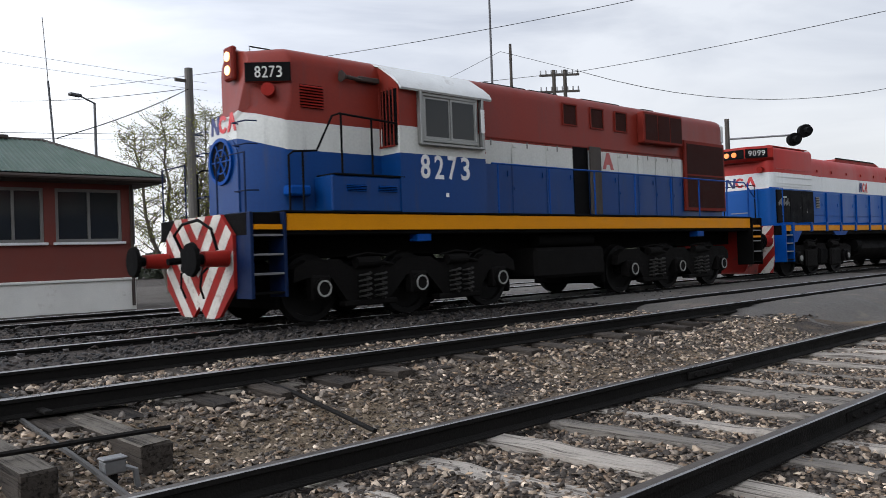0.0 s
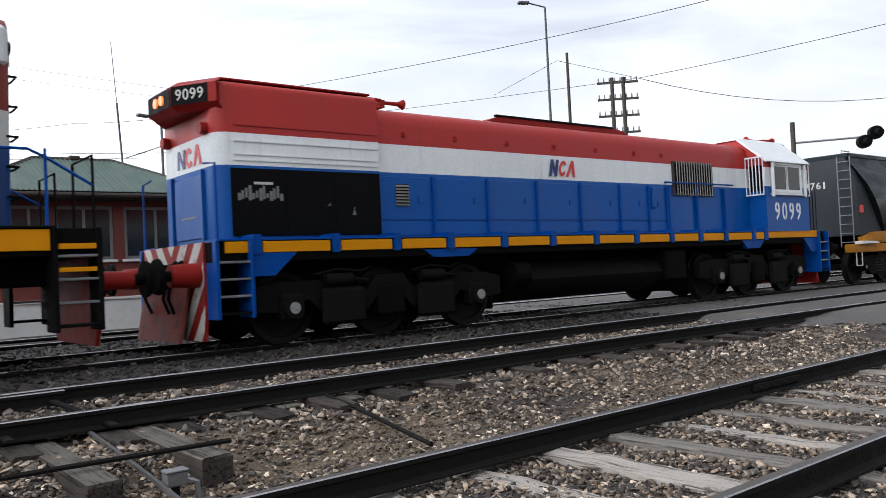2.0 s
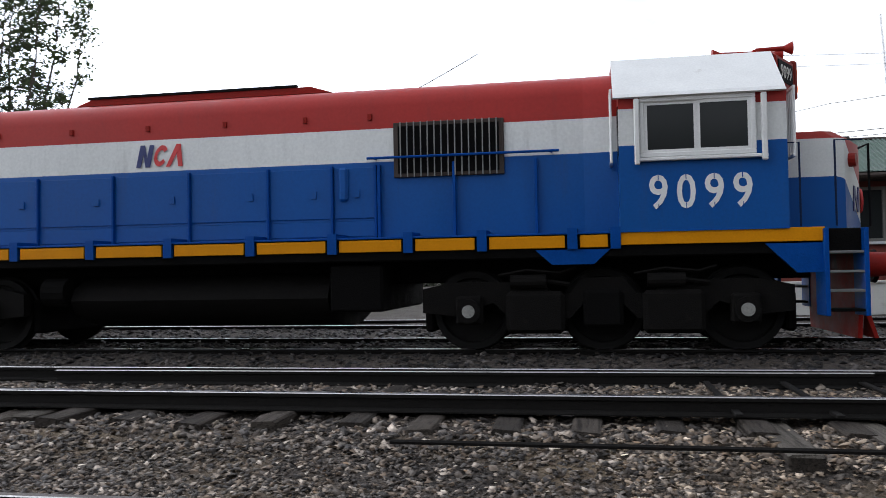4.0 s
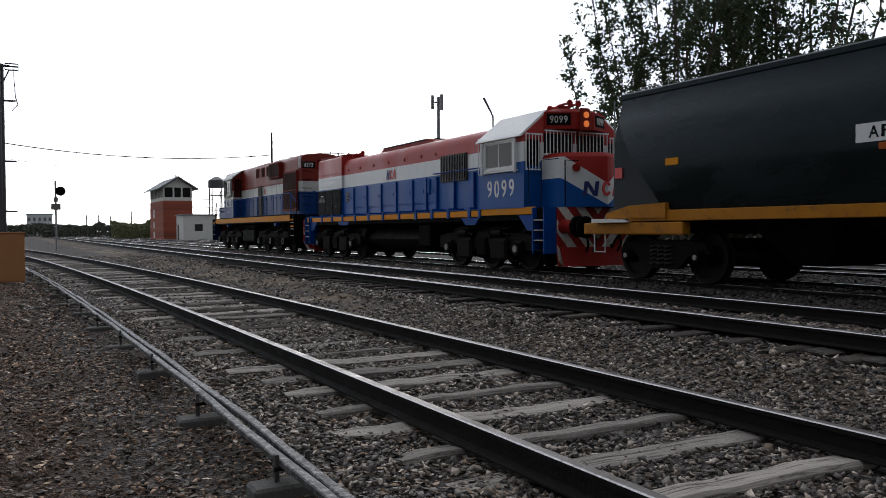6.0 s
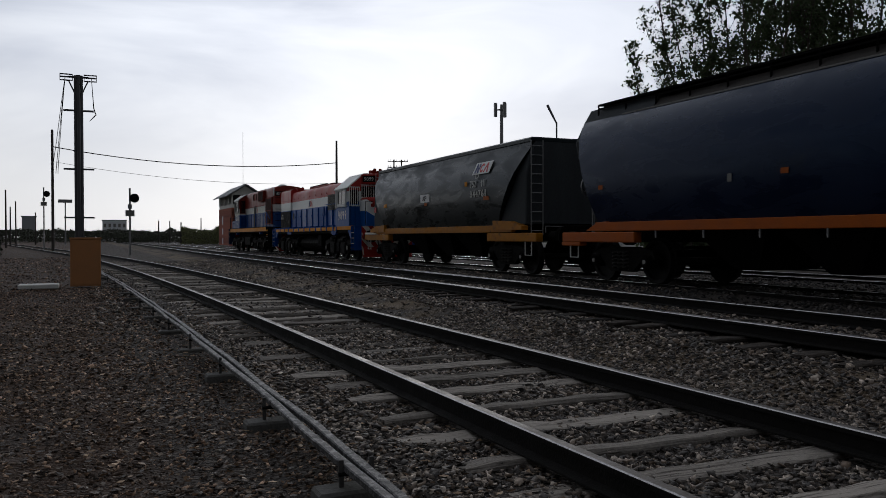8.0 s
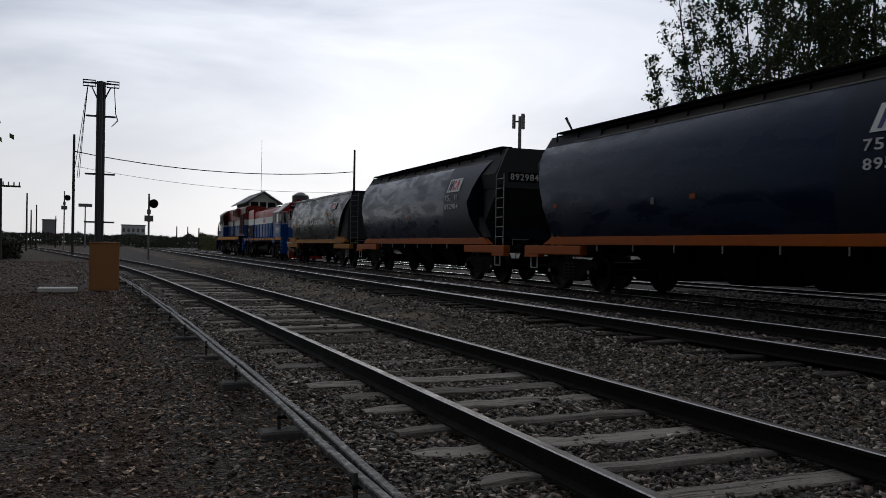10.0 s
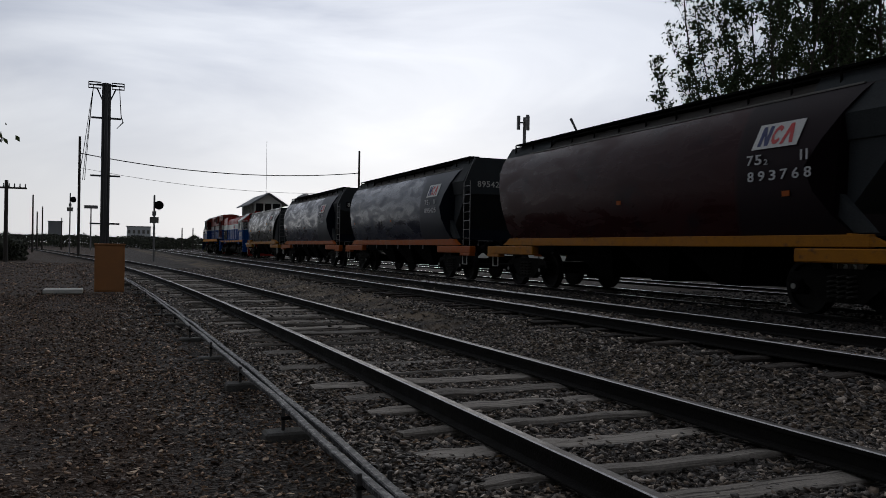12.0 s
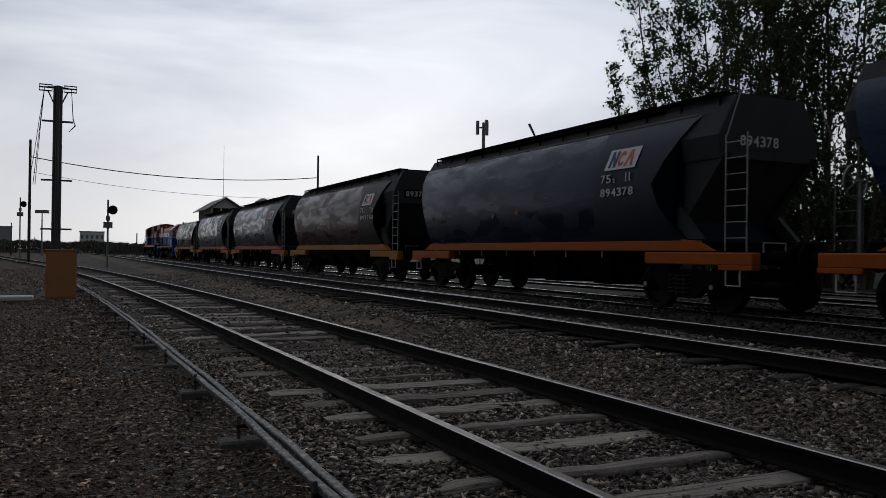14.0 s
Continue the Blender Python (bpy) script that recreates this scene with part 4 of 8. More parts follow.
def bogie3(parent, xs, r, style):
    """three-axle bogie: side frames, axle boxes, springs, brake cylinders"""
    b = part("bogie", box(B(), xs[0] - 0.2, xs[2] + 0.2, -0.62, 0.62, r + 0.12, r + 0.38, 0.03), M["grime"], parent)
    for s in (-1, 1):
        x0, xm, x1 = xs
        bm = B()
        if style == "arched":
            # cast frame with arched openings between the boxes
            top = r + 0.42
            out = [(x0 - 0.45, r + 0.10), (x0 - 0.42, r + 0.30), (x0 - 0.2, top), (x0 + 0.35, top), (x0 + 0.55, r + 0.30), (xm - 0.5, r + 0.30), (xm - 0.3, top), (xm + 0.3, top), (xm + 0.5, r + 0.30), (x1 - 0.55, r + 0.30), (x1 - 0.35, top), (x1 + 0.2, top), (x1 + 0.42, r + 0.30), (x1 + 0.45, r + 0.10),
                   (x1 + 0.2, r + 0.16), (x1 - 0.22, r + 0.14), (x1 - 0.48, r - 0.2), (xm + 0.62, r - 0.26), (xm + 0.22, r + 0.14), (xm - 0.22, r + 0.14), (xm - 0.62, r - 0.26), (x0 + 0.48, r - 0.2), (x0 + 0.22, r + 0.14), (x0 - 0.2, r + 0.16)]
            prism(bm, out, s * 1.06, s * 1.22, "y")
            for a in ((x0 + xm) / 2, (xm + x1) / 2):
                box(bm, a - 0.5, a + 0.5, s * 1.04, s * 1.25, r - 0.30, r - 0.21, 0.02)
        else:
            out = [(x0 - 0.6, r - 0.02), (x0 - 0.6, r + 0.28), (x0 - 0.2, r + 0.36), (xm - 0.75, r + 0.36), (xm - 0.6, r + 0.2), (xm - 0.4, r + 0.2), (xm - 0.25, r + 0.40), (xm + 0.25, r + 0.40), (xm + 0.4, r + 0.2), (xm + 0.6, r + 0.2), (xm + 0.75, r + 0.36), (x1 + 0.2, r + 0.36), (x1 + 0.55, r + 0.28), (x1 + 0.55, r - 0.02),
                   (x1 + 0.2, r - 0.06), (x1 - 0.3, r + 0.1), (x1 - 0.5, r - 0.1), (xm + 0.4, r - 0.1), (xm + 0.22, r + 0.1), (xm - 0.22, r + 0.1), (xm - 0.4, r - 0.1), (x0 + 0.5, r - 0.1), (x0 + 0.3, r + 0.1), (x0 - 0.2, r - 0.06)]
            prism(bm, out, s * 1.06, s * 1.20, "y")
            for a in ((x0 + xm) / 2, (xm + x1) / 2):
                box(bm, a - 0.36, a + 0.36, s * 1.18, s * 1.30, r - 0.28, r + 0.24, 0.05)
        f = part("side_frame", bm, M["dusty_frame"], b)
        for a in ((x0 + xm) / 2, (xm + x1) / 2):
            for o in (-0.15, 0.15):
                coil(b, a + o, s * (1.27 if style == "arched" else 1.14), r - 0.20, r + 0.20, 0.095)
            bm = B()
            rod(bm, (a - 0.30, s * 1.24, r + 0.36), (a + 0.14, s * 1.24, r + 0.36), 0.085, 12)
            rod(bm, (a + 0.14, s * 1.24, r + 0.36), (a + 0.42, s * 1.24, r + 0.32), 0.03, 6)
            pipe(bm, [(a - 0.45, s * 1.24, r + 0.44), (a - 0.1, s * 1.25, r + 0.50), (a + 0.3, s * 1.24, r + 0.46), (a + 0.5, s * 1.22, r + 0.52)], 0.02, 5)
            part("brake_cylinder", bm, M["dusty_frame"], b)
        for i, x in enumerate(xs):
            if style != "arched" and i == 1:
                part("axle_guard", box(B(), x - 0.24, x + 0.24, s * 1.06, s * 1.27, r - 0.22, r + 0.26, 0.05), M["grime"], b)
            else:
                axlebox(b, x, r, s, ringed=(style == "arched"), yf=1.34)
    for a in ((xs[0] + xs[1]) / 2, (xs[1] + xs[2]) / 2):
        part("traction_motor", box(B(), a - 0.55, a + 0.55, -0.60, 0.60, 0.20, r + 0.10, 0.08), M["grime"], b)
    part("brake_rigging", box(B(), xs[0] - 0.62, xs[0] - 0.50, -0.95, 0.95, 0.22, r + 0.2, 0.03), M["grime"], b)
    part("brake_rigging", box(B(), xs[2] + 0.50, xs[2] + 0.62, -0.95, 0.95, 0.22, r + 0.2, 0.03), M["grime"], b)
    for x in xs:
        wheelset(parent, x, r)
    return b


def stripes_plate(parent, name, outline, x, thick, y_lim, label):
    """red plate with slanted white bars that meet in a V, as on a pilot; outline is (y, z)"""
    bm = B()
    prism(bm, outline, x, x + thick, "x")
    p = part(name, bm, M["pilot_red"], parent, label)
    xf = x - 0.004 if thick > 0 else x + 0.004
    def clip(poly, a, b, c):
        """keep the part of the outline with a*y + b*z <= c"""
        out = []
        for i in range(len(poly)):
            p0, p1 = poly[i], poly[(i + 1) % len(poly)]
            d0, d1 = a * p0[0] + b * p0[1] - c, a * p1[0] + b * p1[1] - c
            if d0 <= 0:
                out.append(p0)
            if d0 * d1 < 0:
                t = d0 / (d0 - d1)
                out.append((p0[0] + t * (p1[0] - p0[0]), p0[1] + t * (p1[1] - p0[1])))
        return out
    for side in (-1, 1):
        half = clip(outline, -side, 0, -0.0)
        for k in range(-2, 9):
            c0 = 0.02 + k * 0.56
            # bars slope: z - 1.3 * |y| between limits
            q = clip(clip(half, -1.15 * side, 1, -(1.3 - c0) + 0.6), 1.15 * side, -1, (1.3 - c0) - 0.6 + 0.29)
            if len(q) > 2:
                bm = B()
                prism(bm, q, xf, xf + (0.002 if thick > 0 else -0.002), "x")
                part("white_bar", bm, M["pilot_white"], p)
    return p


def headlights(parent, x, y, z, sgn, lit=(True, True), gap=0.21, lamp="lamp_on"):
    bm = B()
    box(bm, x, x + sgn * 0.10, y - 0.14, y + 0.14, z - 0.26, z + 0.26, 0.03)
    h = part("headlight", bm, M["red_a"], parent, "twin headlight, one above the other, lit")
    for i, k in enumerate((-1, 1)):
        bm = B()
        rod(bm, (x + sgn * 0.095, y, z + k * gap / 2), (x + sgn * 0.115, y, z + k * gap / 2), 0.074, 14)
        part("lamp", bm, M[lamp] if lit[i] else M["glass"], h, "glowing lamp")
    return h


def horns(parent, x, y, z, sgn, mat):
    bm = B()
    for k, dy in enumerate((-0.12, 0.02, 0.16)):
        l = (0.34, 0.42, 0.28)[k]
        sg = sgn if k != 1 else -sgn
        rod(bm, (x, y + dy, z + 0.12), (x + sg * l, y + dy, z + 0.12), 0.025, 8, 0.035)
        rod(bm, (x + sg * l, y + dy, z + 0.12), (x + sg * (l + 0.10), y + dy, z + 0.12), 0.035, 12, 0.085)
    box(bm, x - 0.04, x + 0.04, y - 0.16, y + 0.2, z, z + 0.12)
    return part("horn", bm, mat, parent, smooth=True)


def locomotive_a():
    u0 = 13.3
    v = vehicle("diesel_locomotive", u0, "older red, white and blue diesel locomotive with grey cab roof", "locomotive")
    X = lambda u: u - u0
    LV, BLU = M["livery_a"], M["blue"]
    f0, f1 = X(5.95), X(20.65)
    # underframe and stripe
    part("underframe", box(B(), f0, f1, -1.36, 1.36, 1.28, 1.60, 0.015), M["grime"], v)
    for s in (-1, 1):
        part("side_stripe", box(B(), X(6.56), X(20.10), s * 1.362, s * 1.40, 1.345, 1.585, 0.006), M["yellow"], v, "yellow-orange stripe along the frame")
        part("walkway_edge", box(B(), X(6.5), X(20.15), s * 0.93, s * 1.42, 1.60, 1.625, 0.004), M["black"], v)
    # hoods with rounded corners at the ends and cut-off upper corners
    def hood(u_a, u_b, front):
        a, b = X(u_a), X(u_b)
        prof = hood_profile(0.92, 1.60, 4.10, 0.26, 0.07)
        if front < 0:
            prof = [prof[0], (-0.92, 3.02), (-0.92, 3.26)] + prof[1:-1] + [(0.92, 3.26), (0.92, 3.02), prof[-1]]
        rings = []
        def ringat(x, k):      # k: how far drawn in
            return [(x, math.copysign(max(0.02, abs(y) - k * (0.25 if z > 3.5 and front > 0 else 1)), y) if abs(y) > 0.05 else y, z) for y, z in prof]
        if front < 0:
            rings = [ringat(a, 0.49), ringat(a + 0.05, 0.42), ringat(a + 0.50, 0.045), ringat(a + 0.60, 0.0), ringat(b, 0)]
            # above a sloping shelf the front stands farther back
            for ring_, back in zip(rings, (0.24, 0.24, 0.10, 0.06)):
                ring_[:] = [(x + (back if z > 3.2 else 0), y, z) for x, y, z in ring_]
        else:
            rings = [ringat(a, 0), ringat(b - 0.30, 0), ringat(b - 0.16, 0.045), ringat(b - 0.06, 0.14), ringat(b, 0.26)]
        bm = B()
        loft(bm, rings)
        return part("hood", bm, LV, v, smooth=True)
    hood(6.36, 8.9, -1)
    hood(10.5, 19.85, 1)
    # number boards near the ends
    for xe, sg in ((6.36, -1), (19.85, 1)):
        for s in (-1, 1):
            if sg > 0:
                brd = part("number_board", box(B(), X(xe) - 0.02, X(xe) + 0.02, s * 0.25, s * 0.80, 3.52, 3.80, 0.01), M["black"], v, "black board with white numerals")
                lettering("numerals", "8273", 0.16, pose(X(xe) + 0.022, -0.73 if s < 0 else 0.32, 3.58, 90, 0, 90), M["white"], brd, width=0.40)
                continue
            if s > 0:
                continue
            # board on the chamfered corner of the nose
            place = Matrix.Translation((X(6.36) + 0.40, s * 0.70, 0)) @ pose(0, 0, 0, 0, 0, -40)
            face = lambda bm: (bmesh.ops.transform(bm, matrix=place, verts=bm.verts), bm)[1]
            nb = part("number_board_housing", face(box(B(), -0.34, 0.34, s * -0.04, s * 0.045, 3.56, 3.86, 0.01)), M["red_a"], v)
            brd = part("number_board", face(box(B(), -0.335, 0.335, s * 0.045, s * 0.053, 3.57, 3.85)), M["black"], nb, "black board with white numerals")
            if s < 0:
                lettering("numerals", "8273", 0.17, place @ pose(-0.19, -0.0535, 3.625, 90, 0, 0), M["ring"], brd, width=0.40, bold=0.004)
            part("marker_lamp", face(rod(B(), (0.0, s * -0.06, 3.44), (0.0, s * 0.12, 3.44), 0.10, 12)), M["red"], v)
        headlights(v, X(xe) + (0.22 if sg < 0 else 0.0), 0.0, 3.94 if sg < 0 else 3.66, sg)
    # fan and grab irons on the nose
    xe = X(6.36)
    fan = part("nose_fan", rod(B(), (xe - 0.02, 0.02, 2.44), (xe + 0.05, 0.02, 2.44), 0.33, 24), M["black"], v, "round opening with a fan in the nose")
    bm = B(); ring(bm, (xe - 0.03, 0.02, 2.44), 0.33, 0.05, "x", 24, 0.05); ring(bm, (xe - 0.03, 0.02, 2.44), 0.18, 0.02, "x", 18, 0.02)
    for i in range(6):
        a = i * math.pi / 3
        rod(bm, (xe - 0.03, 0.02, 2.44), (xe - 0.03, 0.02 + 0.33 * math.cos(a), 2.44 + 0.33 * math.sin(a)), 0.014, 5)
    part("fan_guard", bm, BLU, fan)
    part("fan_cowl", prism(B(), [(-0.46, 1.66), (0.46, 1.66), (0.46, 2.44)] + [(0.46 * math.cos(i * math.pi / 10), 2.44 + 0.40 * math.sin(i * math.pi / 10)) for i in range(1, 10)] + [(-0.46, 2.44)], xe - 0.015, xe + 0.06, "x"), LV, v, "blue bulged cowl round the nose fan")
    for z in (1.95, 2.62, 2.95):
        for s in (-1, 1):
            bm = B(); pipe(bm, [(xe + 0.02, s * 0.45, z), (xe - 0.09, s * 0.47, z), (xe - 0.06, s * 0.80, z), (xe + 0.10, s * 0.84, z)], 0.010, 6)
            part("grab_iron", bm, M["navy_dark"], v)
    e0 = 2.86
    for a in (0.34, 0.16):
        part("emblem_navy_bar", prism(B(), [(a, e0), (a - 0.06, e0), (a - 0.09, e0 + 0.27), (a - 0.03, e0 + 0.27)], xe - 0.010, xe - 0.003, "x"), M["logo_blue"], v)
    part("emblem_navy_bar", prism(B(), [(0.31, e0 + 0.27), (0.25, e0 + 0.27), (0.10, e0), (0.16, e0)], xe - 0.011, xe - 0.004, "x"), M["logo_blue"], v)
    bm = B(); arc_band(bm, (-0.04, e0 + 0.135), 0.125, 0.135, 0.55, 215, 505, 0, xe - 0.010, xe - 0.003, axis="x"); part("emblem_red_ring", bm, M["logo_red"], v)
    part("emblem_red_wedge", prism(B(), [(-0.16, e0), (-0.23, e0), (-0.31, e0 + 0.16), (-0.37, e0), (-0.44, e0), (-0.34, e0 + 0.28), (-0.27, e0 + 0.28)], xe - 0.010, xe - 0.003, "x"), M["logo_red"], v)
    # louvres and the raised step beside the nose
    for s in (-1, 1):
        louvre(v, X(7.15), X(7.56), 3.20, 3.55, 0.92, s, M["red"], 8)
        part("equipment_box", box(B(), X(7.35), X(8.75), s * 0.92, s * 1.38, 1.62, 2.16, 0.02), LV, v)
        part("step_grating", box(B(), X(7.40), X(8.75), s * 0.92, s * 1.40, 2.163, 2.19, 0.004), M["black"], v)
        for a in (7.62, 8.22):
            louvre(v, X(a), X(a + 0.36), 1.93, 2.03, 1.38, s, BLU, 4)
        handrail(v, [(X(6.62), s * 1.40, 1.62), (X(6.62), s * 1.40, 2.40), (X(6.70), s * 1.40, 2.46), (X(7.12), s * 1.36, 2.50), (X(7.42), s * 1.34, 3.03), (X(7.55), s * 1.34, 3.08), (X(8.72), s * 1.34, 3.02)],
                 [((X(7.58), s * 1.34, 2.18), (X(7.58), s * 1.34, 3.07)), ((X(8.15), s * 1.34, 2.18), (X(8.15), s * 1.34, 3.05)), ((X(6.85), s * 1.40, 1.62), (X(6.85), s * 1.40, 2.46))], mat=M["black"])
        part("sandbox_filler", box(B(), X(6.80), X(7.18), s * 0.92, s * 1.12, 1.86, 2.02, 0.03), BLU, v)
    # cab
    c0, c1 = X(8.66), X(10.58)
    cabp = [(-1.40, 1.60), (-1.40, 3.60), (-1.30, 3.73), (-0.95, 3.97), (-0.5, 4.11), (0, 4.16), (0.5, 4.11), (0.95, 3.97), (1.30, 3.73), (1.40, 3.60), (1.40, 1.60)]
    part("cab", prism(B(), cabp, c0, c1, "x"), LV, v)
    ro = [(-1.50, 3.58), (-1.46, 3.66), (-1.30, 3.79), (-0.95, 4.02), (-0.5, 4.16), (0, 4.21), (0.5, 4.16), (0.95, 4.02), (1.30, 3.79), (1.46, 3.66), (1.50, 3.58)]
    part("cab_roof", prism(B(), ro + [(y * 0.985, z - 0.03) for y, z in reversed(ro)], c0 - 0.03, c1 + 0.10, "x"), M["roof_white"], v, "dull whitish curved cab roof", smooth=True)
    for s in (-1, 1):
        window(v, X(9.17), X(10.32), 2.82, 3.50, 1.40, s, panes=2)
        part("window_sill", box(B(), X(9.04), X(10.50), s * 1.40, s * 1.50, 2.70, 2.74, 0.008), M["alu"], v)
        for a in (9.05, 10.45):
            part("wind_deflector_post", box(B(), X(a) - 0.025, X(a) + 0.025, s * 1.41, s * 1.50, 2.72, 3.57, 0.005), M["alu"], v)
        part("mirror", box(B(), X(10.38), X(10.46), s * 1.505, s * 1.53, 2.98, 3.38, 0.006), M["white"], v)
        # barred end windows of the cab
        for x, d in ((c0, -1), (c1, 1)):
            part("end_pane", box(B(), x, x + d * 0.008, s * 0.97, s * 1.36, 2.68, 3.58), M["glass_dark"], v)
            bars = part("bar_frame", box(B(), x + d * 0.05, x + d * 0.07, s * 0.97, s * 1.35, 2.66, 2.69), M["red_a"], v)
            for k in range(5):
                yy = s * (0.99 + 0.085 * k)
                part("window_bar", rod(B(), (x + d * 0.06, yy, 2.66), (x + d * 0.06, yy, 3.60), 0.011, 6), M["red_a"], bars)
    for k, ch in enumerate("8273"):
        x = X(9.08) + 0.300 * k
        lettering("running_numeral", ch, 0.39, pose(x, -1.402, 2.17, 90, 0, 0), M["white"], v, width=0.20, label="large white painted numeral", bold=0.016)
    part("data_plate", box(B(), X(9.62), X(9.68), -1.408, -1.40, 1.88, 1.95), M["white"], v)
    hb = B(); rod(hb, (X(8.25), -1.0, 3.72), (X(7.95), -1.0, 3.74), 0.03, 8, 0.035); rod(hb, (X(7.95), -1.0, 3.74), (X(7.86), -1.0, 3.74), 0.035, 12, 0.09); box(hb, X(8.2), X(8.6), -1.02, -0.88, 3.70, 3.78, 0.01)
    part("horn", hb, M["timber_dark"], v)
    part("roof_grab", pipe(B(), [(X(6.75), -0.2, 4.1), (X(6.75), -0.2, 4.20), (X(7.1), -0.2, 4.20), (X(7.1), -0.2, 4.1)], 0.011, 6), M["black"], v)
    # long hood: doors, windows, radiator
    for s in (-1, 1):
        edges = [10.75, 11.75, 12.75, 13.62, 14.42, 15.15, 15.9, 16.6, 17.3, 17.75]
        for a, b in zip(edges, edges[1:]):
            if (a, b) == (13.62, 14.42) and s < 0:
                continue
            dp = part("hood_door", box(B(), X(a) + 0.02, X(b) - 0.02, s * 0.918, s * 0.934, 1.66, 3.02, 0.006), LV, v)
            for z in (2.1, 2.9):
                part("hinge", box(B(), X(a) + 0.05, X(a) + 0.12, s * 0.934, s * 0.95, z, z + 0.06), LV, dp)
            part("latch", box(B(), X(b) - 0.12, X(b) - 0.06, s * 0.934, s * 0.955, 2.35, 2.45), LV, dp)
        for a in (13.35, 14.26, 15.12):
            bm = B(); box(bm, X(a), X(a) + 0.41, s * 0.921, s * 0.926, 3.48, 3.87)
            hw_ = part("hood_window", bm, M["mesh_red"], v, "dark square mesh window")
            bm = B()
            for p, q, c, d in ((a - 0.03, a, 3.45, 3.90), (a + 0.41, a + 0.44, 3.45, 3.90), (a, a + 0.41, 3.45, 3.48), (a, a + 0.41, 3.87, 3.90)):
                box(bm, X(p), X(q), s * 0.92, s * 0.945, c, d)
            part("window_frame", bm, M["red_a"], hw_)
        # row of small roof-edge latches and a thin gutter along the hood
        for u in (11.2, 12.2, 13.1, 14.5, 15.5, 16.3, 17.1):
            part("roof_latch", box(B(), X(u), X(u) + 0.03, s * 0.92, s * 0.94, 2.90, 3.02), M["grey_panel"], v)
        part("gutter_strip", box(B(), X(10.7), X(17.7), s * 0.92, s * 0.937, 3.035, 3.055), M["red_a"], v)
        # intake box that stands out of the hood side
        bx = part("intake_box", box(B(), X(15.95), X(17.55), s * 0.92, s * 1.10, 3.26, 3.96, 0.02), M["red_a"], v, "red intake box with dark mesh panels")
        for k in range(3):
            part("mesh_panel", box(B(), X(16.02 + 0.505 * k), X(16.02 + 0.505 * k + 0.47), s * 1.101, s * 1.108, 3.33, 3.90), M["mesh_red"], bx)
        gr = part("radiator_grille", box(B(), X(17.78), X(19.66), s * 0.93, s * 1.0, 1.78, 3.46, 0.01), M["red_a"], v, "large dark radiator grille in a red frame")
        for k in range(2):
            part("mesh_panel", box(B(), X(17.87), X(19.58), s * 1.001, s * 1.008, (1.86, 2.66)[k], (2.62, 3.38)[k]), M["mesh_red"], gr)
        # open door: a black plate stands for the unlit inside of the doorway
        if s < 0:
            part("door_opening", box(B(), X(13.62), X(14.10), -0.935, -0.921, 1.66, 3.05), M["black"], v, "black plate standing for the unlit inside of an open hood doorway")
            part("open_hood_door", box(B(), X(14.08), X(14.45), -1.02, -0.985, 1.66, 3.06, 0.006), M["door_dirty"], v, "dirty inner face of a door left ajar")
            part("old_letter", prism(B(), [(X(14.60), 2.62), (X(14.71), 2.62), (X(14.75), 2.72), (X(14.85), 2.72), (X(14.89), 2.62), (X(15.0), 2.62), (X(14.85), 2.97), (X(14.75), 2.97)], -0.940, -0.9365, "y"), M["logo_faded"], v, "faded pinkish letter left from an old emblem")
        # walkway rail
        posts = [((X(u), s * 1.38, 1.62), (X(u), s * 1.38, 2.49)) for u in (10.9, 12.3, 13.7, 15.1, 16.5, 17.7, 19.0, 20.08)]
        handrail(v, [(X(10.75), s * 1.38, 2.50), (X(19.9), s * 1.38, 2.48), (X(20.08), s * 1.36, 2.40), (X(20.6), s * 1.30, 2.1)], posts, mat=M["blue"])
        part("rear_rail", pipe(B(), [(X(20.6), s * 1.30, 1.55), (X(20.6), s * 1.30, 2.45), (X(20.6), s * 0.45, 2.45), (X(20.6), s * 0.45, 1.6)], 0.017, 6), M["black"], v)
        part("front_rail", pipe(B(), [(X(5.98), s * 1.30, 1.55), (X(5.98), s * 1.30, 2.42), (X(5.98), s * 0.5, 2.42), (X(5.98), s * 0.5, 1.6)], 0.014, 6), M["navy_dark"], v)
    for u, l in ((11.6, 1.2), (12.9, 0.9), (14.6, 1.4), (16.9, 0.5)):
        part("roof_hatch", box(B(), X(u), X(u + l), -0.45, 0.45, 4.14, 4.20, 0.02), M["black"], v)
    part("exhaust", rod(B(), (X(13.6), 0, 4.1), (X(13.6), 0, 4.27), 0.16, 14), M["grime"], v)
    # pale lamp housing and grab irons at the rear corners
    for s in (-1, 1):
        lh = part("rear_lamp_housing", box(B(), X(19.66), X(19.84), s * 0.60, s * 0.92, 3.50, 3.98, 0.05), M["roof_white"], v, "pale worn lamp housing")
        part("lamp", rod(B(), (X(19.83), s * 0.76, 3.74), (X(19.88), s * 0.76, 3.74), 0.08, 12), M["glass"], lh)
        for z in (2.0, 2.35, 2.7, 3.05, 3.4):
            part("grab_iron", pipe(B(), [(X(19.84), s * 0.42, z), (X(19.93), s * 0.44, z), (X(19.93), s * 0.80, z), (X(19.80), s * 0.82, z)], 0.014, 6), M["black"], v)
    # ends
    shield = [(-0.50, 0.13), (-0.20, 0.13), (0.0, 0.30), (0.20, 0.13), (0.50, 0.13), (0.62, 0.16), (1.06, 0.56), (1.06, 1.30), (0.72, 1.60), (-0.72, 1.60), (-1.06, 1.30), (-1.06, 0.56), (-0.62, 0.16)]
    stripes_plate(v, "pilot", shield, X(5.90), 0.05, 1.06, "battered red pilot plate with white chevron bars")
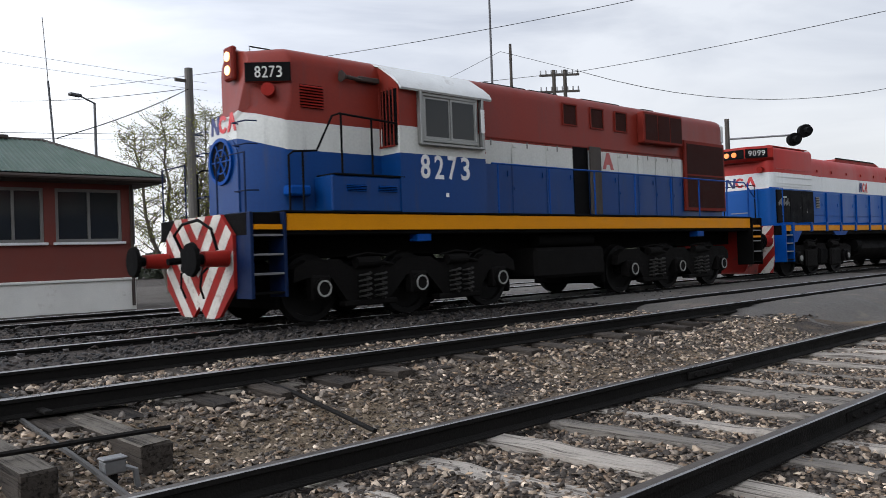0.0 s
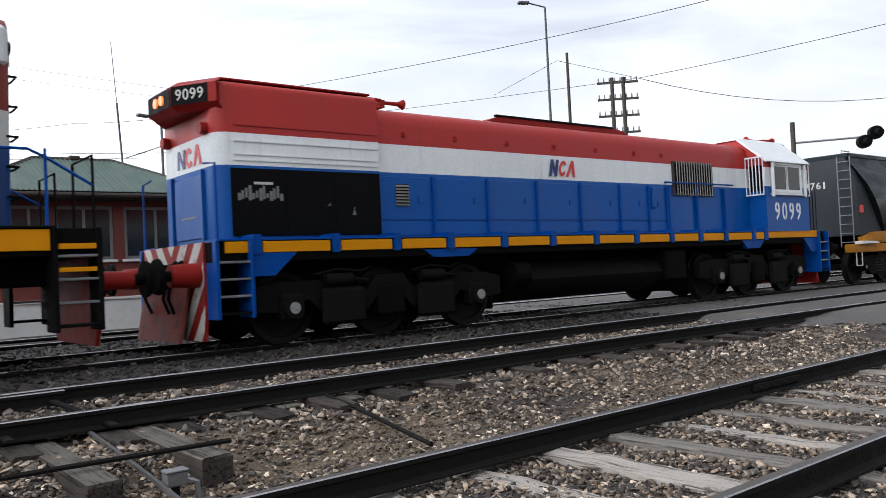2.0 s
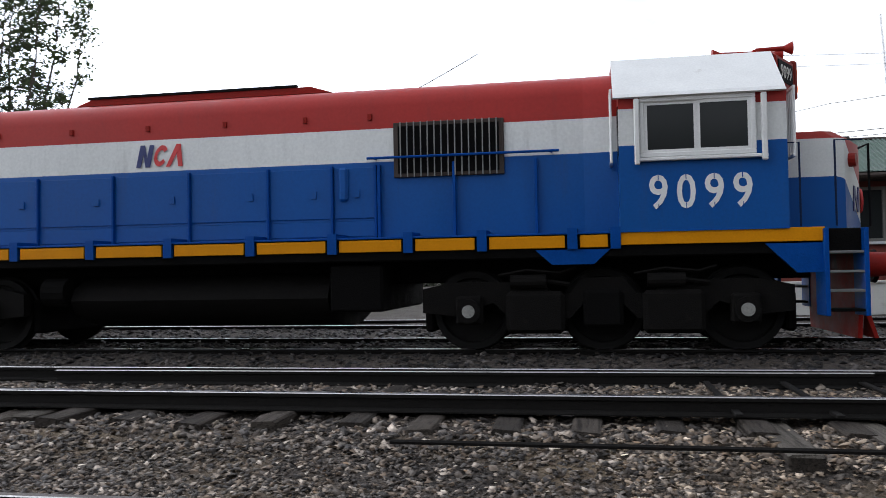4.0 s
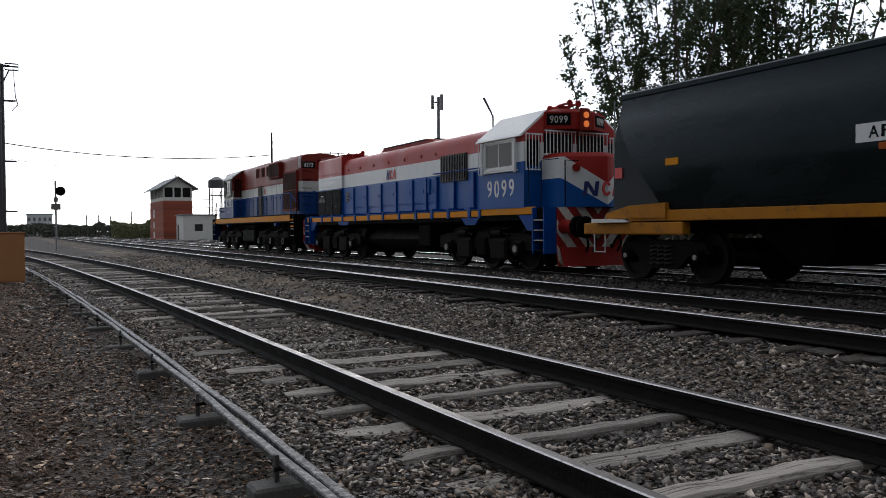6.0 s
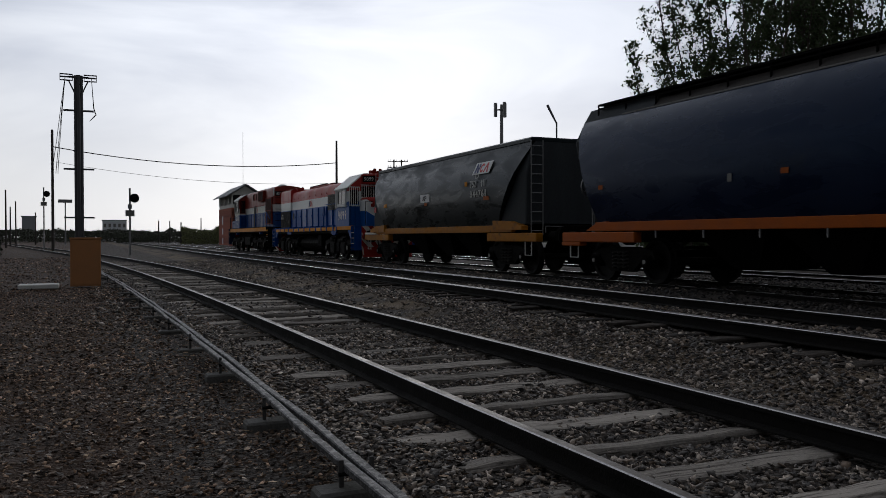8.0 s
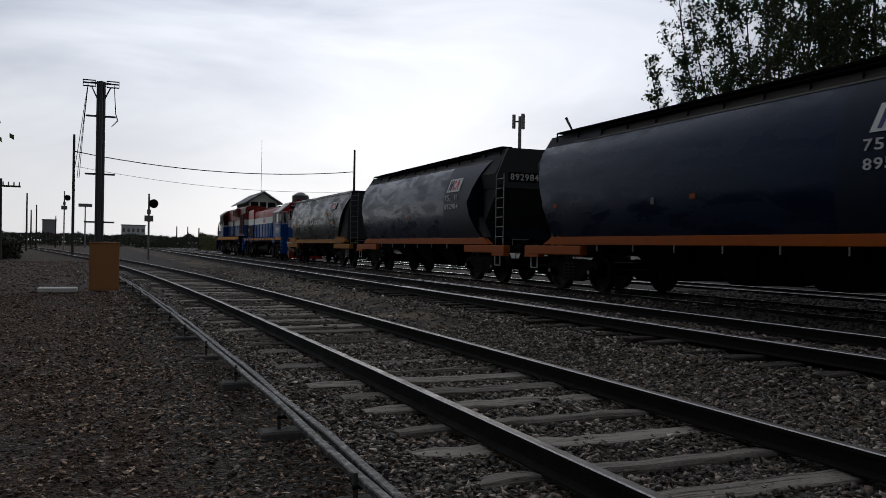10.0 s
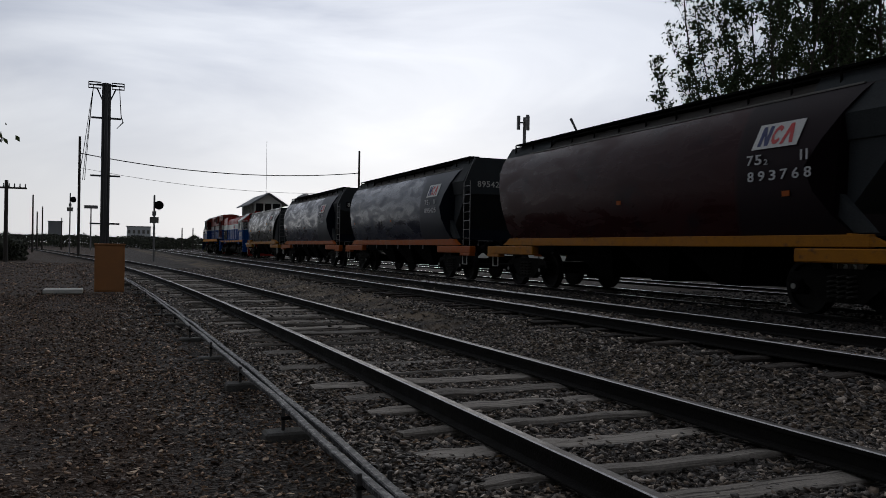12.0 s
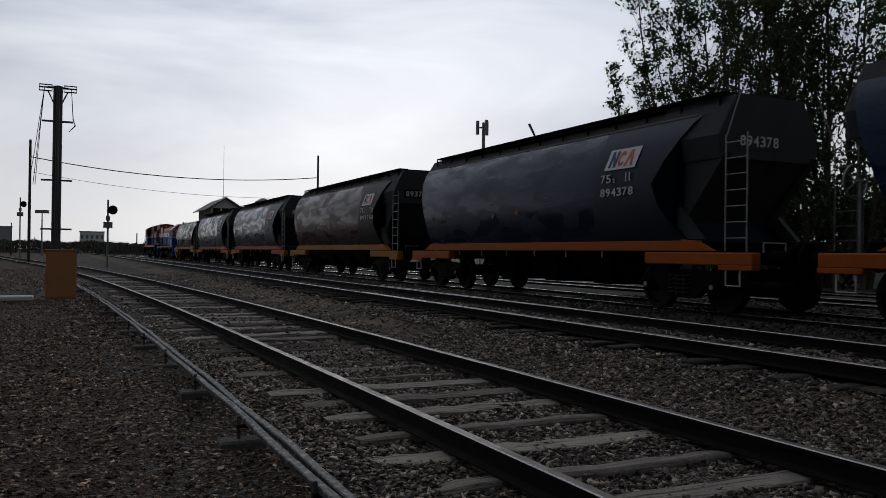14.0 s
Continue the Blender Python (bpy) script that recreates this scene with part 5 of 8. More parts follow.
    stripes_plate(v, "rear_pilot", [(-0.9, 0.2), (0.9, 0.2), (1.06, 0.5), (1.06, 1.35), (-1.06, 1.35), (-1.06, 0.5)], X(20.72), -0.05, 1.06, "sooty red rear pilot plate with white chevron bars")
    buffers(v, X(5.86), -1)
    buffers(v, X(20.76), 1)
    for s in (-1, 1):
        if s < 0:
            steps(v, X(5.98), X(6.50), s, 0.42, 1.60, 4, M["navy_dark"])
        steps(v, X(20.14), X(20.62), s, 0.42, 1.60, 4, M["grime"])
        part("step_stripe", box(B(), X(20.18), X(20.58), s * 1.30, s * 1.43, 1.36, 1.42), M["yellow"], v)
        part("step_stripe", box(B(), X(20.18), X(20.58), s * 1.20, s * 1.43, 1.10, 1.15), M["yellow"], v)
        part("step_stripe", box(B(), X(6.02), X(6.46), s * 1.30, s * 1.43, 1.36, 1.43), M["yellow"], v)
        part("jacking_pad", box(B(), X(9.0), X(9.3), s * 1.15, s * 1.36, 1.16, 1.28, 0.01), BLU, v)
        part("jacking_pad", box(B(), X(17.6), X(17.9), s * 1.15, s * 1.36, 1.16, 1.28, 0.01), BLU, v)
    hose(v, [(X(5.88), 0.45, 1.1), (X(5.74), 0.42, 1.35), (X(5.72), 0.1, 1.50), (X(5.72), -0.4, 1.54), (X(5.74), -0.75, 1.40), (X(5.80), -0.80, 1.1)], 0.022)
    for yy in (-0.35, 0.3):
        hose(v, [(X(5.88), yy, 0.86), (X(5.78), yy, 0.78), (X(5.76), yy * 0.95, 0.58), (X(5.82), yy * 0.9, 0.42)], 0.018)
    # bogies and tanks
    bogie3(v, [X(7.19), X(9.08), X(10.98)], 0.50, "arched")
    bogie3(v, [X(15.06), X(16.94), X(18.82)], 0.50, "arched")
    part("fuel_tank", box(B(), X(11.95), X(14.1), -1.28, 1.28, 0.42, 1.0, 0.06), M["dusty_frame"], v, "boxy dusty fuel tank")
    part("air_reservoir", rod(B(), (X(12.2), -1.05, 1.14), (X(13.9), -1.05, 1.14), 0.13, 14), M["grime"], v, smooth=True)
    part("air_reservoir", rod(B(), (X(12.2), 1.05, 1.14), (X(13.9), 1.05, 1.14), 0.13, 14), M["grime"], v, smooth=True)
    part("underfloor_gear", box(B(), X(6.3), X(20.3), -0.7, 0.7, 0.95, 1.28, 0.02), M["grime"], v)
    return v


def locomotive_b():
    u0 = 29.95
    v = vehicle("diesel_locomotive", u0, "brighter red, white and blue diesel locomotive with white window bars", "locomotive")
    X = lambda u: u - 29.5
    LV, BLU = M["livery_b"], M["blue"]
    f0, f1 = X(21.55), X(37.40)
    part("underframe", box(B(), f0, f1, -1.34, 1.34, 1.14, 1.42, 0.015), M["grime"], v)
    # yellow plates with blue brackets between
    for s in (-1, 1):
        cuts = [21.62, 22.15, 23.35, 24.40, 25.42, 26.57, 27.72, 28.86, 30.02, 31.13, 32.12, 33.05, 34.15, 34.66]
        for a, b in zip(cuts, cuts[1:]):
            part("side_stripe", box(B(), X(a) + 0.09, X(b) - 0.09, s * 1.342, s * 1.38, 1.26, 1.41, 0.005), M["yellow"], v, "yellow-orange stripe plate")
            part("bracket", prism(B(), [(s * 1.34, 1.24), (s * 1.40, 1.24), (s * 1.40, 1.5), (s * 0.93, 1.5), (s * 0.93, 1.43), (s * 1.34, 1.43)], X(b) - 0.06, X(b) + 0.06, "x"), BLU, v)
        part("side_stripe", box(B(), X(34.72), X(37.0), s * 1.342, s * 1.38, 1.28, 1.44, 0.005), M["yellow"], v)
        part("walkway_edge", box(B(), X(21.6), X(34.7), s * 0.9, s * 1.39, 1.422, 1.445, 0.004), BLU, v)
    # engine hood
    def hoodpart(u_a, u_b, z1, hw=0.93, r=0.28, name="hood", crown=0.06):
        return part(name, loft(B(), [[(x, y, z) for y, z in hood_profile(hw, 1.43, z1, r, crown)] for x in (X(u_a), X(u_b))]), LV, v, smooth=True)
    hoodpart(24.38, 34.35, 3.48)
    # rear radiator block with rounded corners
    prof = hood_profile(1.0, 1.43, 3.60, 0.10, 0.03)
    rings = [[(X(21.80) + dx, math.copysign(max(0.02, abs(y) - k), y) if abs(y) > 0.05 else y, z) for y, z in prof] for dx, k in ((0, 0.16), (0.05, 0.06), (0.16, 0.0))] + [[(X(24.40), y, z) for y, z in prof]]
    part("radiator_block", loft(B(), rings), LV, v, smooth=True)
    plan = [(X(21.82), -1.05), (X(21.44), -0.44), (X(21.44), 0.44), (X(21.82), 1.05)]
    bm = B()
    loft(bm, [[(x + 0.10, y * 0.97, 3.22) for x, y in plan], [(x, y, 3.30) for x, y in plan], [(x, y, 3.56) for x, y in plan], [(x + 0.10, y * 0.95, 3.635) for x, y in plan]])
    nb = part("light_housing", bm, M["red"], v, "red rear light and number housing with chamfered corners")
    part("lamp_panel", box(B(), X(21.43), X(21.445), -0.40, 0.40, 3.305, 3.555), M["black"], nb)
    for yy in (-0.12, 0.10):
        part("lamp", rod(B(), (X(21.45), yy, 3.43), (X(21.405), yy, 3.43), 0.07, 12), M["lamp_amber"], nb, "glowing orange lamp")
    for s in (-1, 1):
        place = Matrix.Translation((X(21.63), s * 0.745, 0)) @ pose(0, 0, 0, 0, 0, s * 58.1)
        bm = box(B(), -0.36, 0.22, s * 0.001, s * 0.010, 3.305, 3.555); bmesh.ops.transform(bm, matrix=place, verts=bm.verts)
        part("number_board", bm, M["black"], nb)
        if s < 0:
            lettering("numerals", "9099", 0.15, place @ pose(-0.28, -0.0115, 3.36, 90, 0, 0), M["ring"], nb, width=0.44, bold=0.002)
    xe, e0 = X(21.80), 2.53
    for s in (-1, 1):
        part("marker_lamp", rod(B(), (xe - 0.10, s * 0.70, 2.98), (xe + 0.02, s * 0.70, 2.98), 0.085, 12), M["red"], v)
    rd = part("rear_door", box(B(), xe - 0.02, xe + 0.01, -0.48, 0.48, 1.50, 2.38, 0.012), LV, v, "blue rear hood door with raised frame")
    for yy in (-0.56, 0.56):
        part("door_post", box(B(), xe - 0.05, xe + 0.01, yy - 0.03, yy + 0.03, 1.44, 2.44, 0.008), LV, rd)
    part("door_notice", box(B(), xe - 0.024, xe - 0.02, -0.30, 0.22, 1.80, 1.825), M["ring_dim"], rd)
    for a in (0.36, 0.14):
        part("emblem_navy_bar", prism(B(), [(a, e0), (a - 0.07, e0), (a - 0.10, e0 + 0.27), (a - 0.03, e0 + 0.27)], xe - 0.010, xe - 0.003, "x"), M["logo_blue"], v)
    part("emblem_navy_bar", prism(B(), [(0.33, e0 + 0.27), (0.26, e0 + 0.27), (0.08, e0), (0.15, e0)], xe - 0.011, xe - 0.004, "x"), M["logo_blue"], v)
    bm = B(); arc_band(bm, (-0.08, e0 + 0.135), 0.135, 0.14, 0.55, 215, 505, 0, xe - 0.010, xe - 0.003, axis="x"); part("emblem_red_ring", bm, M["logo_red"], v)
    part("emblem_red_wedge", prism(B(), [(-0.22, e0), (-0.30, e0), (-0.39, e0 + 0.17), (-0.46, e0), (-0.54, e0), (-0.43, e0 + 0.28), (-0.35, e0 + 0.28)], xe - 0.010, xe - 0.003, "x"), M["logo_red"], v)
    for s in (-1, 1):
        g = part("radiator_screen", box(B(), X(21.99), X(24.38), s * 1.0, s * 1.03, 1.50, 2.42, 0.006), M["black"], v, "black intake screen with old white scraps of paper")
        for k in range(3):
            part("screen_panel", box(B(), X(22.03 + 0.78 * k), X(22.03 + 0.78 * k + 0.74), s * 1.031, s * 1.036, 1.53, 2.39), M["black"], g)
        if s < 0:
            for a, b, c, d in ((23.86, 23.93, 1.79, 1.92), (23.45, 23.50, 1.92, 1.97)):
                part("paper_scrap", prism(B(), [(X(a), c), (X(b), c), (X(b) - 0.03, c + (d - c) * 0.6), (X(a) + 0.05, d)], -1.037, -1.04, "y"), M["grey_panel"], g)
            # painted scrawl that cannot be read
            for k in range(13):
                lo_, hi_ = 1.98 + 0.02 * (k * 7 % 3), 2.08 + 0.035 * (k * 5 % 4)
                part("scrawl_bar", box(B(), X(22.07 + 0.052 * k), X(22.07 + 0.052 * k + (0.036 if k % 3 else 0.046)), -1.042, -1.037, lo_, hi_), M["grey_panel"], g)
            part("scrawl_bar", box(B(), X(22.31), X(22.59), -1.042, -1.037, 2.20, 2.235), M["ring"], g)
        for z in (2.52, 2.60, 2.78, 3.0):
            part("panel_rib", box(B(), X(22.05), X(24.36), s * 1.0, s * 1.015, z, z + 0.018), LV, v)
        # hood doors
        edges = [24.40, 25.45, 26.62, 27.80, 28.95, 30.10, 31.0, 31.6]
        for a, b in zip(edges, edges[1:]):
            dp = part("hood_door", box(B(), X(a) + 0.02, X(b) - 0.02, s * 0.928, s * 0.945, 1.72, 2.40, 0.01), LV, v)
            part("latch", box(B(), X(b) - 0.3, X(b) - 0.22, s * 0.945, s * 0.965, 2.0, 2.1), LV, dp)
            part("lower_door", box(B(), X(a) + 0.02, X(b) - 0.02, s * 0.928, s * 0.940, 1.48, 1.69, 0.01), LV, v)
            part("door_post", box(B(), X(b) - 0.018, X(b) + 0.018, s * 0.93, s * 0.99, 1.45, 2.42, 0.006), BLU, v)
            part("roof_latch", box(B(), X(a) + 0.5, X(a) + 0.55, s * 0.90, s * 0.955, 3.02, 3.10), M["red"], v)
        louvre(v, X(24.72), X(24.97), 1.94, 2.28, 0.945, s, M["grey_panel"], 7)
        bg = part("side_grille", box(B(), X(31.85), X(33.3), s * 0.93, s * 0.97, 2.24, 2.96, 0.006), M["timber_dark"], v, "dark grille behind pale vertical bars")
        part("screen_panel", box(B(), X(31.91), X(33.24), s * 0.971, s * 0.974, 2.29, 2.91), M["black"], bg)
        for k in range(15):
            part("grille_bar", rod(B(), (X(31.95 + 0.09 * k), s * 1.0, 2.24), (X(31.95 + 0.09 * k), s * 1.0, 2.96), 0.009, 5), M["alu"], bg)
        for u in (31.65, 32.65, 33.7):
            part("door_post", box(B(), X(u) - 0.02, X(u) + 0.02, s * 0.93, s * 1.0, 1.45, 2.42, 0.006), BLU, v)
        handrail(v, [(X(31.5), s * 1.02, 2.5), (X(34.0), s * 1.02, 2.5)], [((X(31.6), s * 1.02, 2.5), (X(31.6), s * 0.93, 2.5)), ((X(33.9), s * 1.02, 2.5), (X(33.9), s * 0.93, 2.5))])
        part("sand_hose_box", box(B(), X(31.10), X(31.22), s * 0.93, s * 1.0, 1.95, 2.40, 0.03), LV, v)
        part("jacking_pad", prism(B(), [(X(24.9), 1.24), (X(26.0), 1.24), (X(25.8), 1.12), (X(25.1), 1.12)], s * 1.25, s * 1.36, "y"), BLU, v)
        part("jacking_pad", prism(B(), [(X(33.7), 1.24), (X(34.6), 1.24), (X(34.4), 1.06), (X(33.9), 1.06)], s * 1.25, s * 1.36, "y"), BLU, v)
        emblem("side_emblem", X(28.15), 2.52, 0.70, 0.31, -0.935, v, card=False) if s < 0 else None
    part("roof_hump", prism(B(), [(X(27.0), 3.50), (X(27.25), 3.59), (X(30.6), 3.59), (X(30.9), 3.50)], -0.62, 0.62, "y"), M["red"], v)
    part("roof_rail", box(B(), X(27.2), X(30.4), -0.64, -0.58, 3.59, 3.625), M["black"], v)
    part("exhaust", box(B(), X(29.6), X(30.2), -0.25, 0.25, 3.59, 3.68, 0.02), M["grime"], v)
    part("rear_roof_edge", box(B(), X(21.95), X(24.36), -0.9, 0.9, 3.63, 3.66, 0.01), M["red"], v)
    horns(v, X(24.72), -0.55, 3.52, -1, M["red"])
    # cab
    c0, c1 = X(34.72), X(36.62)
    cabp = [(-1.40, 1.43), (-1.40, 3.06), (-0.74, 3.60), (0.74, 3.60), (1.40, 3.06), (1.40, 1.43)]
    part("cab", prism(B(), cabp, c0, c1, "x"), LV, v)
    part("hood_taper", loft(B(), [[(X(34.30), y, z) for y, z in hood_profile(0.93, 1.43, 3.48, 0.28, 0.06)], [(c0 + 0.02, y * 1.05, z) for y, z in hood_profile(0.93, 1.43, 3.48, 0.28, 0.06)]]), LV, v, smooth=True)
    ro = [(-1.50, 3.02), (-1.46, 3.07), (-0.76, 3.65), (0.76, 3.65), (1.46, 3.07), (1.50, 3.02)]
    part("cab_roof", prism(B(), ro + [(1.46, 3.01), (0.74, 3.605), (-0.74, 3.605), (-1.46, 3.01)], c0 - 0.06, c1 - 0.02, "x"), M["white"], v, "clean white angled cab roof")
    for s in (-1, 1):
        window(v, X(35.02), X(36.22), 2.36, 2.96, 1.40, s, frame_mat=M["white"], panes=2)
        part("window_sill", box(B(), X(34.9), X(36.4), s * 1.40, s * 1.47, 2.26, 2.30, 0.008), M["white"], v)
        for a in (34.93, 36.36):
            part("wind_deflector", box(B(), X(a) - 0.03, X(a) + 0.03, s * 1.44, s * 1.50, 2.22, 3.0, 0.01), M["white"], v)
        # barred windows facing fore and aft
        for x, d, zt in ((c0, -1, 3.12), (c1, 1, 3.05)):
            part("end_pane", box(B(), x, x + d * 0.008, s * 0.98, s * 1.34, 2.36, 2.95), M["glass_dark"], v)
            fr = part("bar_frame", box(B(), x + d * 0.07, x + d * 0.10, s * 0.96, s * 1.40, 2.26, 2.29), M["white"], v)
            part("bar_frame_top", box(B(), x + d * 0.07, x + d * 0.10, s * 0.96, s * 1.40, zt, zt + 0.03), M["white"], fr)
            for k in range(6):
                yy = s * (0.97 + 0.085 * k)
                part("window_bar", rod(B(), (x + d * 0.085, yy, 2.27), (x + d * 0.085, yy, zt + 0.02), 0.012, 6), M["white"], fr)
    for s in (-1, 1):
        part("windscreen", box(B(), c1, c1 + 0.01, s * 0.06, s * 0.86, 2.66, 3.10), M["glass_dark"], v)
        fr = part("bar_frame", box(B(), c1 + 0.09, c1 + 0.12, s * 0.04, s * 0.90, 2.60, 2.63), M["white"], v)
        part("bar_frame_top", box(B(), c1 + 0.09, c1 + 0.12, s * 0.04, s * 0.90, 3.14, 3.17), M["white"], fr)
        for k in range(9):
            yy = s * (0.06 + 0.1 * k)
            part("window_bar", rod(B(), (c1 + 0.105, yy, 2.60), (c1 + 0.105, yy, 3.17), 0.012, 6), M["white"], fr)
    brow = [(c1, -0.86), (c1 + 0.02, -0.86), (c1 + 0.34, -0.30), (c1 + 0.34, 0.30), (c1 + 0.02, 0.86), (c1, 0.86)]
    hb = part("number_housing", loft(B(), [[(x, y, 3.20) for x, y in brow], [(x, y, 3.58) for x, y in brow], [(x - 0.10 if x > c1 else x, y * 0.84, 3.66) for x, y in brow]]), M["red"], v, "red brow with slanted number boards")
    for s in (-1, 1):
        place = Matrix.Translation((c1 + 0.18, s * 0.58, 0)) @ pose(0, 0, 0, 0, 0, s * 29.7)
        bm = box(B(), 0.002, 0.012, -0.27, 0.27, 3.28, 3.54, 0.003); bmesh.ops.transform(bm, matrix=place, verts=bm.verts)
        nbd = part("number_board", bm, M["black"], hb, "black board with white numerals")
        lettering("numerals", "9099", 0.16, place @ pose(0.014, -0.20, 3.33, 90, 0, 90), M["ring"], nbd, width=0.40, bold=0.002)
    headlights(v, c1 + 0.33, 0.0, 3.41, 1, gap=0.20, lamp="lamp_amber")
    horns(v, X(36.5), -0.25, 3.65, 1, M["red"])
    for k, ch in enumerate("9099"):
        x = X(35.06) + 0.317 * k
        lettering("running_numeral", ch, 0.41, pose(x, -1.402, 1.69, 90, 0, 0), M["white"], v, width=0.215, label="large white stencilled numeral", bold=0.014)
        for a, b in ((1.69, 1.755), (2.035, 2.10)):
            part("stencil_gap", box(B(), x + 0.102, x + 0.112, -1.4085, -1.401, a, b), M["blue"], v)
    # low nose with bevelled corners; red top, white chevron, blue base
    nz0, nz1 = 1.43, 2.52
    n0, n1 = c1 - 0.02, X(37.79)
    outl = [(n0, -0.92), (n1 - 0.53, -0.92), (n1 - 0.41, -0.86), (n1 - 0.03, -0.11), (n1, 0.0), (n1 - 0.03, 0.11), (n1 - 0.41, 0.86), (n1 - 0.53, 0.92), (n0, 0.92)]
    def band(z0, z1, k0, k1, mat, name):
        a = [(x - k0 if x > n0 + 0.1 else x, y * (1 - k0), z0) for x, y in outl]
        b = [(x - k1 if x > n0 + 0.1 else x, y * (1 - k1), z1) for x, y in outl]
        return part(name, loft(B(), [a, b]), mat, v)
    band(nz0, nz1, 0.0, 0.0, M["nose"], "nose")
    part("nose_top", loft(B(), [[(x, y, nz1) for x, y in outl], [(x - (0.12 if x > n0 + 0.1 else 0), y * 0.90, nz1 + 0.10) for x, y in outl]]), M["red"], v, smooth=False)
    for s in (-1, 1):
        part("marker_lamp", rod(B(), (n1 - 0.36, s * 0.60, 2.28), (n1 - 0.22, s * 0.67, 2.28), 0.085, 12), M["red"], v)
        handrail(v, [(X(36.75), s * 1.36, 1.45), (X(36.75), s * 1.36, 2.42), (X(36.3), s * 1.38, 2.42)], [], r=0.012, mat=M["navy_dark"])
        handrail(v, [(X(37.15), s * 1.30, 1.45), (X(37.15), s * 1.30, 2.44), (X(37.5), s * 1.10, 2.46)], [], r=0.012, mat=M["navy_dark"])
    part("uncoupling_rail", pipe(B(), [(X(37.6), -1.0, 1.45), (X(37.6), -1.0, 2.42), (X(37.6), -0.65, 2.42)], 0.014, 6), M["black"], v)
    # emblem over the ridge of the nose: navy part on one flank, red part on the other
    e0 = 1.66
    flank = {sd: Matrix.Translation((n1 - 0.22, sd * 0.485, 0)) @ pose(0, 0, 0, 0, 0, sd * 26.9) for sd in (-1, 1)}
    def on_flank(nm, poly, mat, sd):
        bm = prism(B(), poly, 0.003, 0.010, "x")
        bmesh.ops.transform(bm, matrix=flank[sd], verts=bm.verts)
        part(nm, bm, mat, v)
    for a in (-0.02, 0.22):
        on_flank("emblem_navy_bar", [(a, e0), (a + 0.085, e0), (a + 0.125, e0 + 0.32), (a + 0.04, e0 + 0.32)], M["logo_blue"], -1)
    on_flank("emblem_navy_bar", [(0.02, e0 + 0.32), (0.11, e0 + 0.32), (0.305, e0), (0.215, e0)], M["logo_blue"], -1)
    part("emblem_red_ring", arc_band(B(), (-0.02, e0 + 0.16), 0.12, 0.16, 0.55, 35, 325, 0, n1 - 0.02, n1 + 0.006, axis="x"), M["logo_red"], v)
    on_flank("emblem_red_wedge", [(-0.36, e0), (-0.27, e0), (-0.17, e0 + 0.2), (-0.08, e0), (0.01, e0), (-0.13, e0 + 0.34), (-0.21, e0 + 0.34)], M["logo_red"], 1)
    # ends
    pil = [(-1.05, 0.14), (1.05, 0.14), (1.12, 0.5), (1.12, 1.42), (-1.12, 1.42), (-1.12, 0.5)]
    stripes_plate(v, "pilot", pil, X(37.46), -0.05, 1.1, "red pilot plate with white chevron bars and a plough edge")
    stripes_plate(v, "rear_pilot", pil, X(21.52), 0.05, 1.1, "red pilot plate with white chevron bars")
    part("plough", prism(B(), [(X(37.46), 0.55), (X(37.60), 0.14), (X(37.64), 0.14), (X(37.52), 0.55)], -1.05, 1.05, "y"), M["red"], v)
    part("rear_plough", prism(B(), [(X(21.51), 0.95), (X(21.36), 0.12), (X(21.32), 0.12), (X(21.47), 0.95)], -0.72, 0.95, "y"), M["red_dirty"], v, "rusty plough plate caked with dirt")
    buffers(v, X(37.48), 1, 1.0, casing=0.155)
    buffers(v, X(21.50), -1, 1.0, casing=0.165)
    for yy in (-0.5, 0.45, -0.3):
        hose(v, [(X(37.5), yy, 1.1), (X(37.66), yy, 0.95), (X(37.72), yy * 0.95, 0.6), (X(37.62), yy * 0.9, 0.45)], 0.026)
        hose(v, [(X(21.48), yy, 1.2), (X(21.34), yy, 1.1), (X(21.28), yy * 0.95, 0.7), (X(21.36), yy * 0.9, 0.5)], 0.026)
    for s in (-1, 1):
        steps(v, X(37.0), X(37.42), s, 0.42, 1.42, 4, BLU)
        steps(v, X(21.58), X(22.05), s, 0.42, 1.42, 4, BLU)
        part("step_gusset", prism(B(), [(X(36.35), 1.26), (X(36.98), 1.26), (X(36.98), 0.92), (X(36.7), 0.92)], s * 1.30, s * 1.37, "y"), BLU, v)
        part("step_gusset", prism(B(), [(X(22.1), 1.26), (X(22.75), 1.26), (X(22.4), 0.95), (X(22.1), 0.95)], s * 1.30, s * 1.37, "y"), BLU, v)
        part("end_rail", pipe(B(), [(X(21.62), s * 1.36, 1.45), (X(21.62), s * 1.36, 2.42), (X(21.62), s * 1.0, 2.46)], 0.016, 6), BLU, v)
    bogie3(v, [X(22.69), X(24.36), X(26.03)], 0.50, "boxed")
    bogie3(v, [X(32.86), X(34.50), X(36.15)], 0.50, "boxed")
    prof = [(1.22 * math.cos(a) * 0.98, 0.68 + 0.42 * math.sin(a)) for a in [i * math.pi / 8 for i in range(16)]]
    part("fuel_tank", prism(B(), prof, X(27.3), X(31.0), "x"), M["dusty_frame"], v, smooth=True)
    part("battery_box", box(B(), X(31.05), X(31.75), -1.25, 1.25, 0.5, 1.1, 0.03), M["grime"], v)
    part("air_reservoir", rod(B(), (X(26.9), -1.1, 0.8), (X(27.25), -1.1, 0.8), 0.2, 14), M["grime"], v)
    part("underfloor_gear", box(B(), X(21.9), X(37.0), -0.7, 0.7, 0.85, 1.16, 0.02), M["grime"], v)
    return v


